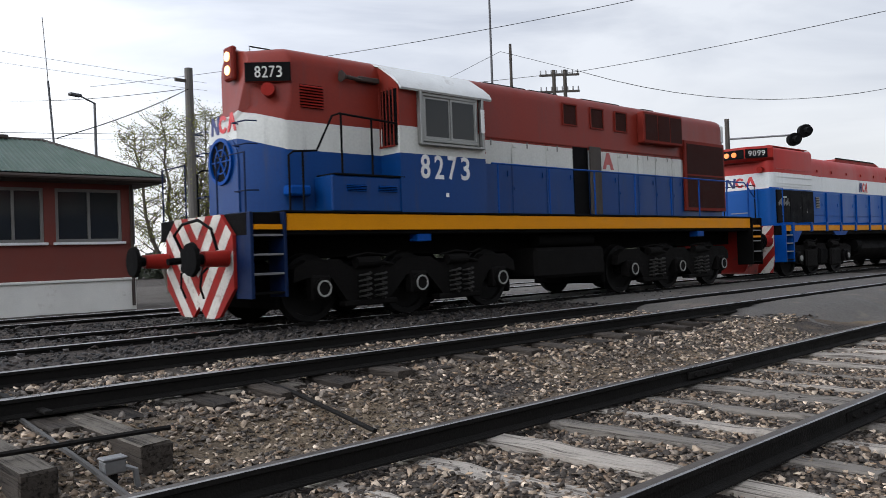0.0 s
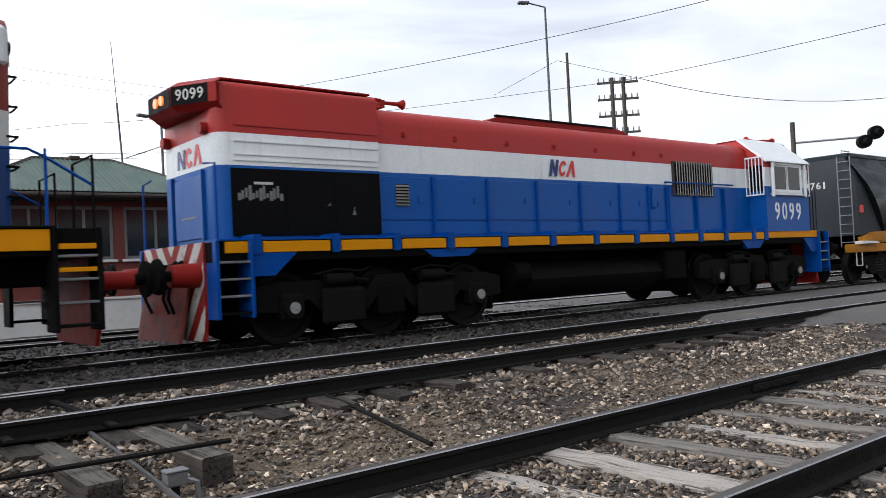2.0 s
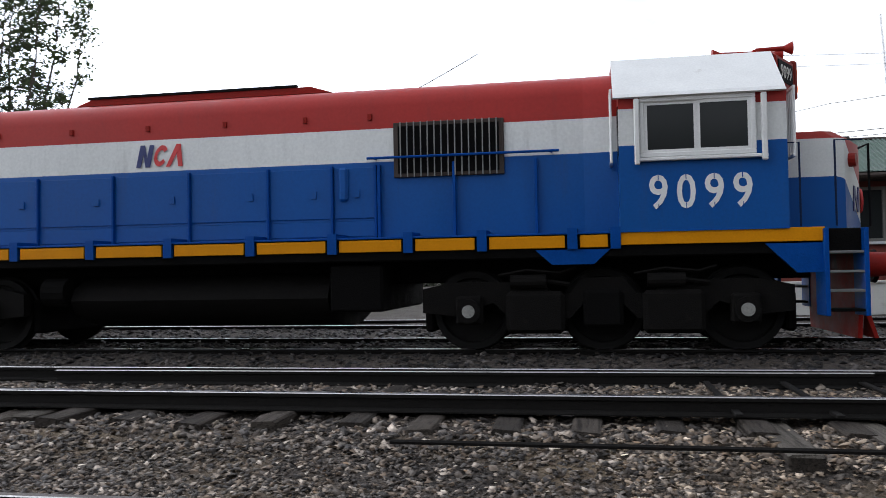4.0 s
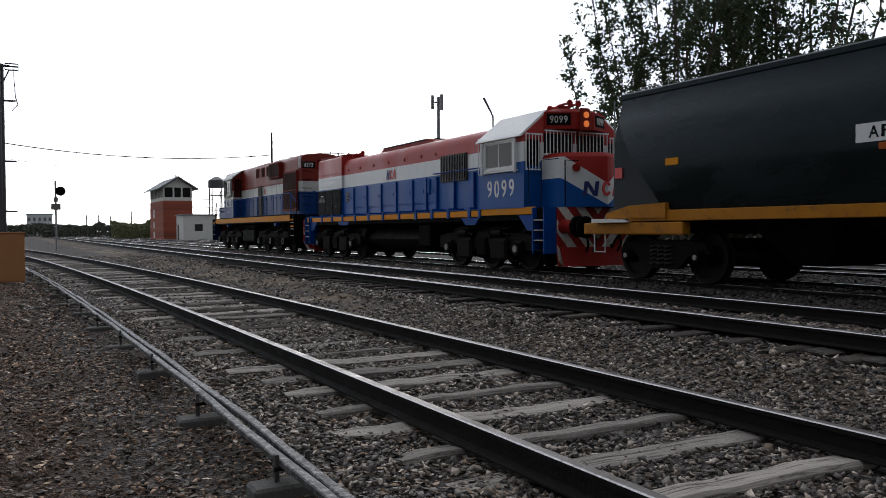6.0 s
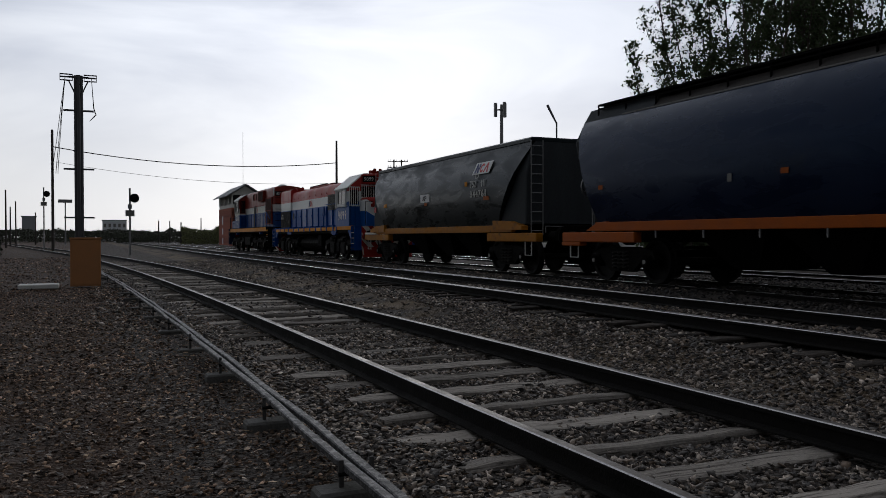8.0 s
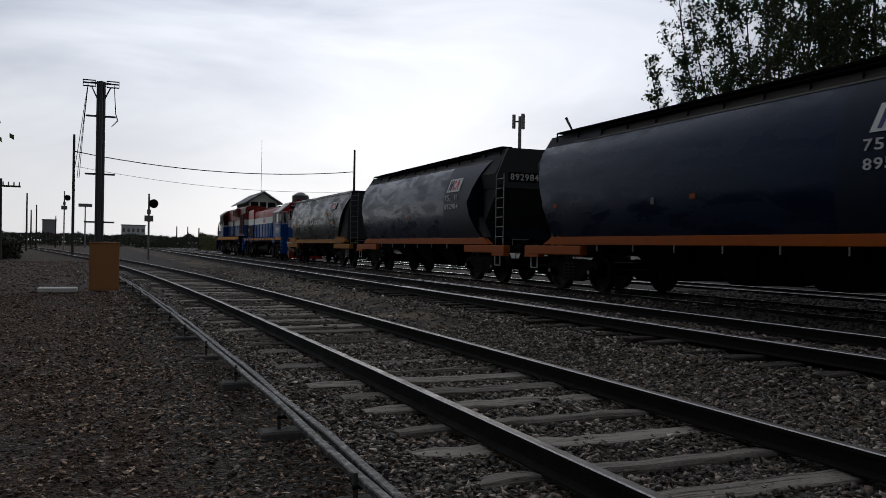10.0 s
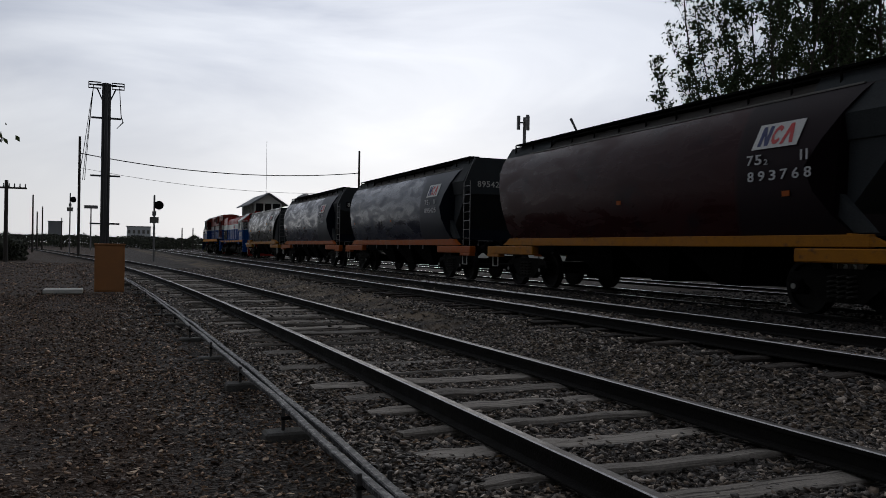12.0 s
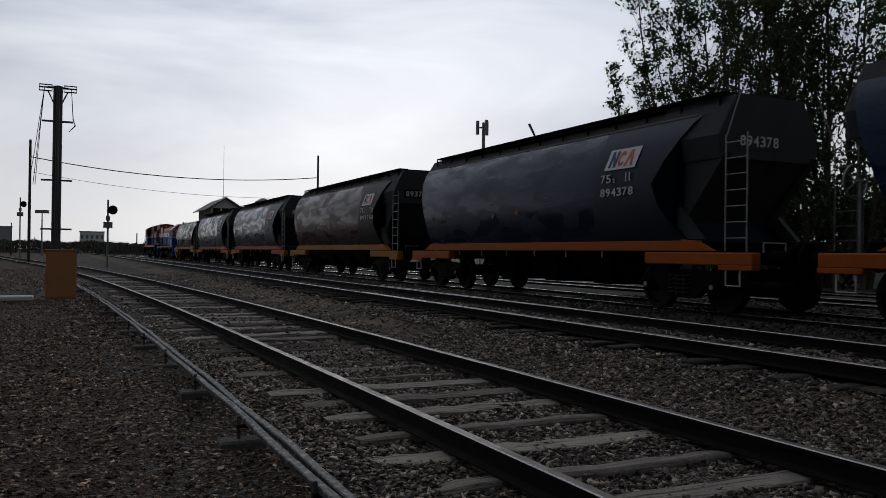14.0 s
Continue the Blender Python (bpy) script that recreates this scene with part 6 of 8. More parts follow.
def nose_material():
    """red top, white chevron and blue base of the low nose: bounds that run as a V towards the front"""
    m = material("paint_nose", WHITE2, 0.42, spec=0.22, vary=0.12, scale=1.2, bump=0.05, bumpscale=9)
    nt = m.node_tree
    N, L = nt.nodes.new, nt.links.new
    b = nt.nodes["Principled BSDF"]
    old = b.inputs["Base Color"].links[0].from_socket
    co = N("ShaderNodeTexCoord"); sep = N("ShaderNodeSeparateXYZ"); L(co.outputs["Object"], sep.inputs[0])
    # distance forward of the point where the chevron starts to dip
    fwd = N("ShaderNodeMath"); fwd.operation = "SUBTRACT"; fwd.inputs[1].default_value = 7.85; L(sep.outputs["X"], fwd.inputs[0])
    pos = N("ShaderNodeMath"); pos.operation = "MAXIMUM"; pos.inputs[1].default_value = 0.0; L(fwd.outputs[0], pos.inputs[0])
    ay = N("ShaderNodeMath"); ay.operation = "ABSOLUTE"; L(sep.outputs["Y"], ay.inputs[0])
    dy = N("ShaderNodeMath"); dy.operation = "SUBTRACT"; dy.inputs[0].default_value = 0.92; L(ay.outputs[0], dy.inputs[1])
    add = N("ShaderNodeMath"); add.operation = "MULTIPLY_ADD"; add.inputs[1].default_value = 0.5; L(pos.outputs[0], add.inputs[0])
    dm = N("ShaderNodeMath"); dm.operation = "MULTIPLY"; dm.inputs[1].default_value = 0.40; L(dy.outputs[0], dm.inputs[0]); L(dm.outputs[0], add.inputs[2])
    zz = N("ShaderNodeMath"); zz.operation = "ADD"; L(sep.outputs["Z"], zz.inputs[0]); L(add.outputs[0], zz.inputs[1])
    c1 = N("ShaderNodeMath"); c1.operation = "GREATER_THAN"; c1.inputs[1].default_value = 2.06; L(zz.outputs[0], c1.inputs[0])
    # the red wedge narrows faster towards the middle of the nose
    wr = N("ShaderNodeMath"); wr.operation = "MULTIPLY"; wr.inputs[1].default_value = 0.62; L(dy.outputs[0], wr.inputs[0])
    wf = N("ShaderNodeMath"); wf.operation = "MULTIPLY_ADD"; wf.inputs[1].default_value = 0.15; L(pos.outputs[0], wf.inputs[0]); L(wr.outputs[0], wf.inputs[2])
    zr = N("ShaderNodeMath"); zr.operation = "ADD"; L(sep.outputs["Z"], zr.inputs[0]); L(wf.outputs[0], zr.inputs[1])
    c2 = N("ShaderNodeMath"); c2.operation = "GREATER_THAN"; c2.inputs[1].default_value = 2.57; L(zr.outputs[0], c2.inputs[0])
    m1 = N("ShaderNodeMix"); m1.data_type = "RGBA"; m1.inputs["A"].default_value = (*BLUE2, 1); L(c1.outputs[0], m1.inputs["Factor"]); L(old, m1.inputs["B"])
    m2 = N("ShaderNodeMix"); m2.data_type = "RGBA"; m2.inputs["B"].default_value = (*RED2, 1); L(c2.outputs[0], m2.inputs["Factor"]); L(m1.outputs["Result"], m2.inputs["A"])
    L(m2.outputs["Result"], b.inputs["Base Color"])
    return m


M["nose"] = nose_material()


def bogie2(parent, xc, r=0.45, half=0.88):
    b = part("bogie", box(B(), xc - 0.25, xc + 0.25, -1.1, 1.1, r - 0.05, r + 0.22, 0.03), M["grime"], parent)
    for s in (-1, 1):
        bm = B()
        out = [(xc - half - 0.25, r + 0.05), (xc - half - 0.15, r + 0.22), (xc - 0.45, r + 0.30), (xc + 0.45, r + 0.30), (xc + half + 0.15, r + 0.22), (xc + half + 0.25, r + 0.05), (xc + half - 0.15, r + 0.06),
               (xc + 0.38, r - 0.22), (xc - 0.38, r - 0.22), (xc - half + 0.15, r + 0.06)]
        prism(bm, out, s * 1.02, s * 1.16, "y")
        part("side_frame", bm, M["dusty_frame"], b)
        for dx in (-0.18, 0.0, 0.18):
            coil(b, xc + dx, s * 1.16, r - 0.18, r + 0.2, 0.075)
        for d in (-half, half):
            bm = B(); box(bm, xc + d - 0.13, xc + d + 0.13, s * 1.0, s * 1.20, r - 0.13, r + 0.14, 0.03); rod(bm, (xc + d, s * 1.2, r), (xc + d, s * 1.25, r), 0.1, 12)
            ab = part("axle_box", bm, M["grime"], b)
            part("axle_cap", rod(B(), (xc + d, s * 1.25, r), (xc + d, s * 1.262, r), 0.045, 12), M["ring_dim"], ab)
    for d in (-half, half):
        wheelset(parent, xc + d, r)
    return b


def hopper_section():
    """half outline of the barrel (bulge, height) from sill to roof edge"""
    return [(1.28, 1.26), (1.36, 1.55), (1.41, 1.95), (1.42, 2.35), (1.38, 2.75), (1.27, 3.12), (1.12, 3.42), (0.96, 3.60)]


def hopper_wagon(u_c, number, paint, sill, label, half=7.05, older=False, boxed=True, mark=3.0, spaced=False):
    v = vehicle("hopper_wagon", u_c, label, "freight wagon")
    sec = hopper_section()
    if older:
        sec = [(1.30, 1.26), (1.37, 1.55), (1.42, 1.95), (1.43, 2.3), (1.38, 2.65), (1.26, 2.98), (1.12, 3.22), (1.08, 3.40)]
    # barrel: its ends are notched inwards at half height
    def xend(z, e):
        if older:
            return half - 0.80 - 1.35 * max(0.0, min(1.0, (3.1 - z) / 1.75))
        if e < 0:
            # the leading end stands farther out
            return half - 0.60 + (z - 2.9) * (0.40 if z > 2.9 else 0.43)
        if z > 2.35:
            return half - 2.5 + (z - 2.35) / 1.25 * 0.95
        return half - 2.5 + ((2.35 - z) / 1.09) ** 1.6 * 0.85
    full = [(-y, z) for y, z in sec] + [(y, z) for y, z in reversed(sec)]
    nseg = 9
    rings = []
    for i in range(nseg + 1):
        t = -1 + 2 * i / nseg
        rings.append([(t * xend(z, t), y, z) for y, z in full])
    part("barrel", loft(B(), rings), paint, v, "curved hopper body with dull sheen", smooth=True)
    # closed ends: wide above, drawn in below to the frame
    for e in (-1, 1):
        if older:
            big = [(-1.0, 3.40), (-1.16, 2.98), (-1.25, 2.6), (-1.27, 1.30), (1.27, 1.30), (1.25, 2.6), (1.16, 2.98), (1.0, 3.40)]
            a, b = e * (half - 2.6), e * (half - 0.74)
        else:
            big = [(-0.80, 3.86), (-0.98, 3.58), (-1.22, 3.12), (-1.14, 2.72), (1.14, 2.72), (1.22, 3.12), (0.98, 3.58), (0.80, 3.86)]
            a, b = e * (half - 2.75), e * (half - (0.95 if e > 0 else 0.28))
        rings = [[(a, y, z) for y, z in big], [(b - e * 0.04, y, z) for y, z in big], [(b, y * 0.985, z) for y, z in big]]
        if e < 0:
            rings = rings[::-1]
        end = part("end_hopper", loft(B(), rings), M["wagon_end"], v, "flat dull end of the hopper")
        if not older:
            part("slope_sheet", prism(B(), [(b - e * 0.03, 2.74), (e * (half - 2.9), 2.74), (e * (half - 2.9), 1.28), (e * (half - 2.35), 1.28)], -1.10, 1.10, "y"), M["wagon_end"], end, "steep slope sheet under the end panel")
        for s in (-1, 1):
            if not older:
                part("slope_rib", prism(B(), [(b + e * 0.06, 2.80), (b - e * 0.06, 2.80), (e * (half - 2.42), 1.28), (e * (half - 2.2), 1.28)], s * 0.98, s * 1.12, "y"), M["wagon_end"], end)
                gs = [(e * (half - 2.42), 2.20), (e * (half - 2.18), 2.12), (e * (half - 1.35), 1.30), (e * (half - 1.9), 1.30), (e * (half - 2.3), 1.75)]
                part("side_gusset", prism(B(), gs, s * 1.12, s * 1.24, "y"), M["wagon_end"], end)
        if e > 0 and number and not older:
            pl = part("number_panel", box(B(), b + 0.002, b + 0.008, -0.80, 0.24, 2.90, 3.18), M["black"] if boxed else M["wagon_end"], end)
            lettering("end_number", number, 0.19, pose(b + 0.010, -0.74, 2.95, 90, 0, 90), M["ring"], pl, width=0.92)
        if e < 0 and older:
            lettering("end_number", number, 0.19, pose(b - 0.004, 0.45, 2.62, 90, 0, -90), M["ring"], end, width=0.92)
    # roof walk
    if not older:
        part("roof", loft(B(), [[(x, -1.005, 3.54), (x, -0.80, 3.78), (x, 0, 3.84), (x, 0.80, 3.78), (x, 1.005, 3.54)] for x in (-(half - 0.55), half - 1.35)]), M["roof_dusty"], v, "dusty grey-brown roof slope")
        for s in (-1, 1):
            rw = part("roof_walk", box(B(), -(half - 0.72), half - 1.2, s * 0.56, s * 0.90, 3.90, 3.94), M["grime"], v, "roof walkway plank")
            part("walk_rail", box(B(), -(half - 0.72), half - 1.2, s * 0.885, s * 0.905, 3.82, 3.85), M["grime"], rw)
            for i in range(13):
                x = -(half - 0.74) + (2 * half - 2.0) * i / 12
                part("walk_bracket", rod(B(), (x, s * 0.90, 3.60), (x, s * 0.90, 3.91), 0.022, 5), M["grime"], rw)
            part("edge_strip", box(B(), -(half - 1.75), half - 1.75, s * 0.955, s * 1.0, 3.57, 3.60), M["grey_panel"], v)
        part("hatch_trough", box(B(), -(half - 0.9), half - 1.3, -0.56, 0.56, 3.80, 3.93, 0.01), M["grime"], v, "dark hatch coaming along the roof")
        for i in range(4):
            x = -4.2 + 2.8 * i
            part("roof_hatch", rod(B(), (x, 0, 3.92), (x, 0, 4.0), 0.3, 14), paint, v)
    else:
        for e in (-1, 1):
            xl = e * (half - 0.66)
            bm = B()
            for y in (-1.16, -0.82):
                rod(bm, (xl, y, 1.0), (xl, y, 3.42), 0.015, 6)
            ld = part("ladder", bm, M["galv"], v, "thin pale ladder on the wagon's end")
            for i in range(10):
                part("rung", rod(B(), (xl, -1.16, 1.12 + 0.24 * i), (xl, -0.82, 1.12 + 0.24 * i), 0.012, 6), M["galv"], ld)
        part("roof", box(B(), -(half - 0.75), half - 0.75, -1.10, 1.10, 3.38, 3.52, 0.03), paint, v, "flat roof edge with a ledge")
        part("roof_grab", pipe(B(), [(-(half - 1.0), -0.8, 3.5), (-(half - 1.0), -0.8, 3.62), (-(half - 1.45), -0.8, 3.62), (-(half - 1.45), -0.8, 3.5)], 0.014, 6), M["galv"], v)
    # sills
    for s in (-1, 1):
        part("side_sill", box(B(), -(half - 1.3), half - 1.3, s * 1.26, s * 1.38, 1.08, 1.27, 0.01), sill, v, "painted side sill, scraped and dirty")
        for e in (-1, 1):
            part("end_sill", box(B(), min(e * half, e * (half - 2.7)), max(e * half, e * (half - 2.7)), s * 1.20, s * 1.40, 0.84, 1.06, 0.02), sill, v)
            if older:
                part("sill_gusset", prism(B(), [(e * (half - 0.72), 1.14), (e * (half - 0.72), 1.24), (e * (half - 1.35), 1.37), (e * (half - 2.3), 1.40), (e * (half - 2.3), 1.24), (e * (half - 2.3), 1.14)], s * 1.22, s * 1.42, "y"), sill, v)
            else:
                part("sill_end", prism(B(), [(e * (half - 0.95), 1.09), (e * (half - 1.35), 1.26), (e * (half - 1.7), 1.29), (e * (half - 1.7), 1.09)], s * 1.25, s * 1.375, "y"), sill, v)
                part("end_sill_drop", box(B(), min(e * half, e * (half - 0.75)), max(e * half, e * (half - 0.75)), s * 1.22, s * 1.41, 0.76, 0.845, 0.01), sill, v)
            part("stirrup", pipe(B(), [(e * (half - 0.3), s * 1.36, 0.86), (e * (half - 0.3), s * 1.36, 0.50), (e * (half - 0.62), s * 1.36, 0.50), (e * (half - 0.62), s * 1.36, 0.86)], 0.016, 6), M["ring"], v, "pale wire foot stirrup")
        if older:
            part("running_board", prism(B(), [(-(half - 0.4), 1.065), (-(half - 1.35), 1.065), (-(half - 1.2), 1.12), (-(half - 0.4), 1.14)], s * 1.30, s * 1.52, "y"), M["plaster"], v, "pale bent step board")
        elif not spaced:
            for i in range(6):
                x = -3.71 + 1.335 * i
                part("sill_pin", box(B(), x, x + 0.025, s * 1.36, s * 1.385, 0.94, 1.08), M["galv"], v)
    part("centre_sill", box(B(), -half, half, -0.3, 0.3, 0.85, 1.25, 0.02), M["grime"], v)
    # discharge hoppers
    for x in (-2.0, 0.05, 2.1):
        part("discharge_hopper", loft(B(), [[(x - 0.28, -0.7, 0.36), (x + 0.28, -0.7, 0.36), (x + 0.28, 0.7, 0.36), (x - 0.28, 0.7, 0.36)], [(x - 0.95, -1.2, 1.15), (x + 0.95, -1.2, 1.15), (x + 0.95, 1.2, 1.15), (x - 0.95, 1.2, 1.15)]]), M["grime"], v)
    # ladder at the rear corner
    if not older:
        for s in (-1, 1):
            lx0, lx1 = half - 0.68, half - 0.20
            ld = part("ladder", B_ladder(lx0, lx1, s * 1.32, 1.08, 3.06), M["galv"], v, "thin pale steel ladder")
            for i in range(7):
                z = 1.30 + 0.27 * i
                part("rung", rod(B(), (lx0, s * 1.32, z), (lx1, s * 1.32, z), 0.012, 6), M["galv"], ld)
            part("upper_ladder", pipe(B(), [(lx0, s * 1.30, 3.06), (lx0 - 0.05, s * 0.95, 3.85)], 0.013, 5), M["galv"], v)
        # hand brake wheel on the rear platform
        bm = B(); xb = -(half - 0.02)
        ring(bm, (xb, -0.62, 2.15), 0.26, 0.03, "x", 20, 0.03)
        for i in range(5):
            a = i * 2 * math.pi / 5
            rod(bm, (xb, -0.62, 2.15), (xb, -0.62 + 0.26 * math.cos(a), 2.15 + 0.26 * math.sin(a)), 0.012, 5)
        rod(bm, (xb, -0.62, 2.15), (xb + 0.15, -0.62, 2.15), 0.03, 8); rod(bm, (xb + 0.10, -0.62, 1.05), (xb + 0.10, -0.62, 2.2), 0.035, 8)
        part("hand_brake", bm, M["galv"], v, "spoked hand brake wheel on a post")
    part("end_step_rail", pipe(B(), [(half - 0.05, -1.1, 1.06), (half - 0.05, -1.1, 1.22), (half - 0.05, -0.6, 1.22), (half - 0.05, -0.6, 1.06)], 0.014, 6), M["galv"], v)
    buffers(v, half - 0.0, 1, 0.98, M["grime"], 0.95)
    buffers(v, -half + 0.0, -1, 0.98, M["grime"], 0.95)
    hose(v, [(half, 0.4, 0.9), (half + 0.25, 0.4, 0.7), (half + 0.45, 0.3, 0.55), (half + 0.6, 0.2, 0.6)], 0.026)
    hose(v, [(-half, -0.4, 0.9), (-half - 0.25, -0.4, 0.7), (-half - 0.45, -0.3, 0.55), (-half - 0.6, -0.2, 0.6)], 0.026)
    # markings on the near side
    if not older:
        emblem("emblem_card", mark, 2.72, 0.98, 0.44, -1.40, v, tilt=17)
        lettering("class_mark", "75", 0.17, pose(mark - 0.08, -1.425, 2.46, 90, 0, 0), M["stencil"], v, width=0.34, label="white painted class mark")
        lettering("class_mark", "2", 0.09, pose(mark + 0.31, -1.425, 2.45, 90, 0, 0), M["stencil"], v, width=0.09)
        lettering("class_mark", "11", 0.17, pose(mark + (1.06 if spaced else 0.70), -1.425, 2.46, 90, 0, 0), M["stencil"], v, width=0.2)
        if number:
            lettering("side_number", number, 0.17, pose(mark - 0.08, -1.430, 2.18, 90, 0, 0), M["stencil"], v, width=1.42 if spaced else 1.05, label="white painted wagon number", fill=0.58 if spaced else 0.8)
        for x, z in ((-0.55, 1.96), (mark + 0.72, 1.90)) if spaced else ((-5.56, 1.97), (-0.55, 1.96)):
            part("reflector", box(B(), x, x + 0.16, -1.43, -1.424, z, z + 0.09), M["orange"], v, "small orange reflector")
        if not spaced:
            part("maker_plate", box(B(), -1.72, -1.62, -1.43, -1.424, 1.90, 2.04), M["grey_panel"], v)
    else:
        part("marking_card", box(B(), -0.75, 0.0, -1.445, -1.433, 2.08, 2.33), M["white"], v, "white card with two letters")
        lettering("card_letters", "AF", 0.16, pose(-0.56, -1.447, 2.13, 90, 0, 0), M["black"], v, width=0.32)
        part("reflector", box(B(), -0.42, -0.2, -1.442, -1.432, 1.97, 2.06), M["orange"], v, "small orange reflector")
        part("reflector", box(B(), -4.35, -4.05, -1.438, -1.424, 2.04, 2.16), M["yellow"], v, "small yellow reflector")
        part("reflector", box(B(), -5.86, -5.66, -1.290, -1.268, 1.9, 2.1), M["logo_red"], v)
        lettering("class_mark", "752  11", 0.19, pose(3.0, -1.437, 2.36, 90, 0, 0), M["ring"], v, width=0.95)
        lettering("side_number", "844761", 0.19, pose(3.0, -1.440, 2.08, 90, 0, 0), M["ring"], v, width=1.05)
        emblem("emblem_card", 3.05, 2.72, 1.05, 0.36, -1.39, v, tilt=20)
        lettering("class_mark", "D", 0.15, pose(3.35, -1.43, 2.60, 90, 0, 0), M["ring"], v, width=0.2)
        part("reflector", box(B(), 2.65, 2.80, -1.442, -1.428, 2.42, 2.55), M["yellow"], v)
        part("reflector", box(B(), 3.85, 4.2, -1.442, -1.428, 1.98, 2.08), M["orange"], v)
    bogie2(v, -(half - 1.95))
    bogie2(v, half - 1.95)
    return v


def B_ladder(x0, x1, y, z0, z1):
    bm = B()
    for x in (x0, x1):
        rod(bm, (x, y, z0), (x, y, z1), 0.015, 6)
    return bm


LOCO_A = locomotive_a()
LOCO_B = locomotive_b()
hopper_wagon(45.87, "844761", M["wagon_green"], M["ochre"], "grey-green covered hopper wagon with an ochre sill, first behind the locomotives", half=6.68, older=True)
hopper_wagon(60.78, "892984", M["wagon"], M["orange"], "dark navy hopper wagon with an orange sill", mark=2.93)
hopper_wagon(76.07, "895425", M["wagon"], M["orange"], "dark blue-grey hopper wagon with an orange sill and white emblem card", boxed=False, mark=3.30)
hopper_wagon(91.42, "893768", M["wagon_red"], M["ochre"], "maroon and black hopper wagon with an ochre sill", mark=3.40, spaced=True)
hopper_wagon(106.77, "894378", M["wagon"], M["orange"], "dark hopper wagon with a faded emblem and dull orange sill", boxed=False, mark=3.05)
hopper_wagon(122.12, "", M["wagon"], M["orange"], "dark hopper wagon at the visible end of the train")


# ---------------------------------------------------------------- buildings beside the line
def guard_house():
    h = tagged(empty("guard_house", pose(5.77, 21.2, 0.25)), "dark red keeper's house with white plinth and green hipped roof", "house")
    hw, hd = 2.30, 1.60
    top, wz0, wz1 = 2.92, 1.60, 2.80
    part("plinth", box(B(), -hw - 0.05, hw + 0.05, -hd - 0.05, hd + 0.05, -0.1, 0.70, 0.01), M["plaster"], h, "whitewashed plinth")
    part("plinth_cap", box(B(), -hw - 0.09, hw + 0.09, -hd - 0.09, hd + 0.09, 0.70, 0.76, 0.01), M["plaster"], h)
    t = 0.16
    wins = [(-1.75, -0.95), (-0.85, 0.38), (0.62, 2.08)]
    # walls with window openings cut through, front and rear
    for s in (-1, 1):
        xs = [-hw] + [q for w in wins for q in w] + [hw]
        y0, y1 = s * hd, s * (hd - t)
        bm = B()
        box(bm, -hw, hw, y0, y1, 0.76, wz0)
        box(bm, -hw, hw, y0, y1, wz1, top)
        for a, b in zip(xs[::2], xs[1::2]):
            box(bm, a, b, y0, y1, wz0, wz1)
        part("wall", bm, M["brick_paint"], h, "dark red painted wall")
        part("wall", box(B(), s * hw, s * (hw - t), -hd + t, hd - t, 0.76, top), M["brick_paint"], h)
        for a, b in wins:
            f = B()
            for p, q, c, d in ((a, a + 0.07, wz0, wz1), (b - 0.07, b, wz0, wz1), (a + 0.07, b - 0.07, wz0, wz0 + 0.07), (a + 0.07, b - 0.07, wz1 - 0.07, wz1), ((a + b) / 2 - 0.03, (a + b) / 2 + 0.03, wz0 + 0.07, wz1 - 0.07)):
                box(f, p, q, s * (hd - 0.02), s * (hd - 0.12), c, d, 0.006)
            w = part("window", f, M["grey_panel"], h, "grey framed sliding window")
            part("pane", box(B(), a + 0.07, b - 0.07, s * (hd - 0.06), s * (hd - 0.068), wz0 + 0.07, wz1 - 0.07), M["glass"], w)
            part("sill", box(B(), a - 0.06, b + 0.06, s * (hd + 0.09), s * (hd - 0.02), wz0 - 0.06, wz0, 0.008), M["white"], w)
    part("interior", box(B(), -hw + 0.3, hw - 0.3, -hd + 0.5, hd - 0.5, 0.76, top - 0.1), M["timber_dark"], h)
    e, ed = 2.85, 2.25
    part("eave_board", box(B(), -e, e, -ed, ed, top, top + 0.13, 0.01), M["timber_dark"], h, "dark eave fascia")
    z0, za, rx = top + 0.14, top + 1.15, 0.90
    bm = B()
    base = [bm.verts.new(p) for p in ((-e - .05, -ed - .05, z0), (e + .05, -ed - .05, z0), (e + .05, ed + .05, z0), (-e - .05, ed + .05, z0))]
    r0, r1 = bm.verts.new((-rx, 0, za)), bm.verts.new((rx, 0, za))
    bm.faces.new((base[0], base[1], r1, r0)); bm.faces.new((base[1], base[2], r1)); bm.faces.new((base[2], base[3], r0, r1)); bm.faces.new((base[3], base[0], r0)); bm.faces.new(base[::-1])
    roof = part("roof", bm, M["roof_green"], h, "green corrugated hipped roof")
    for p, q in (((-e, -ed, z0), (-rx, 0, za)), ((e, -ed, z0), (rx, 0, za)), ((e, ed, z0), (rx, 0, za)), ((-e, ed, z0), (-rx, 0, za)), ((-rx, 0, za), (rx, 0, za))):
        part("ridge_cap", rod(B(), p, q, 0.05, 6), M["timber_dark"], roof)
    # corrugations on the face towards the line
    for k in range(-27, 28):
        x = k * 0.105
        f = max(0.0, (abs(x) - rx) / (e - rx))
        part("corrugation", rod(B(), (x, -ed - 0.04, z0 + 0.01), (x, -ed * f, z0 + (1 - f) * (za - z0) + 0.01), 0.018, 5), M["roof_green"], roof)
    part("finial", box(B(), -0.12, 0.12, -0.12, 0.12, za - 0.02, za + 0.08, 0.02), M["timber_dark"], roof)
    part("gutter", rod(B(), (-e, -ed - 0.06, top + 0.06), (e, -ed - 0.06, top + 0.06), 0.05, 8), M["timber_dark"], h)
    part("downpipe", rod(B(), (hw - 0.02, -hd - 0.08, 0.1), (hw - 0.02, -hd - 0.08, top), 0.04, 8), M["timber_dark"], h)
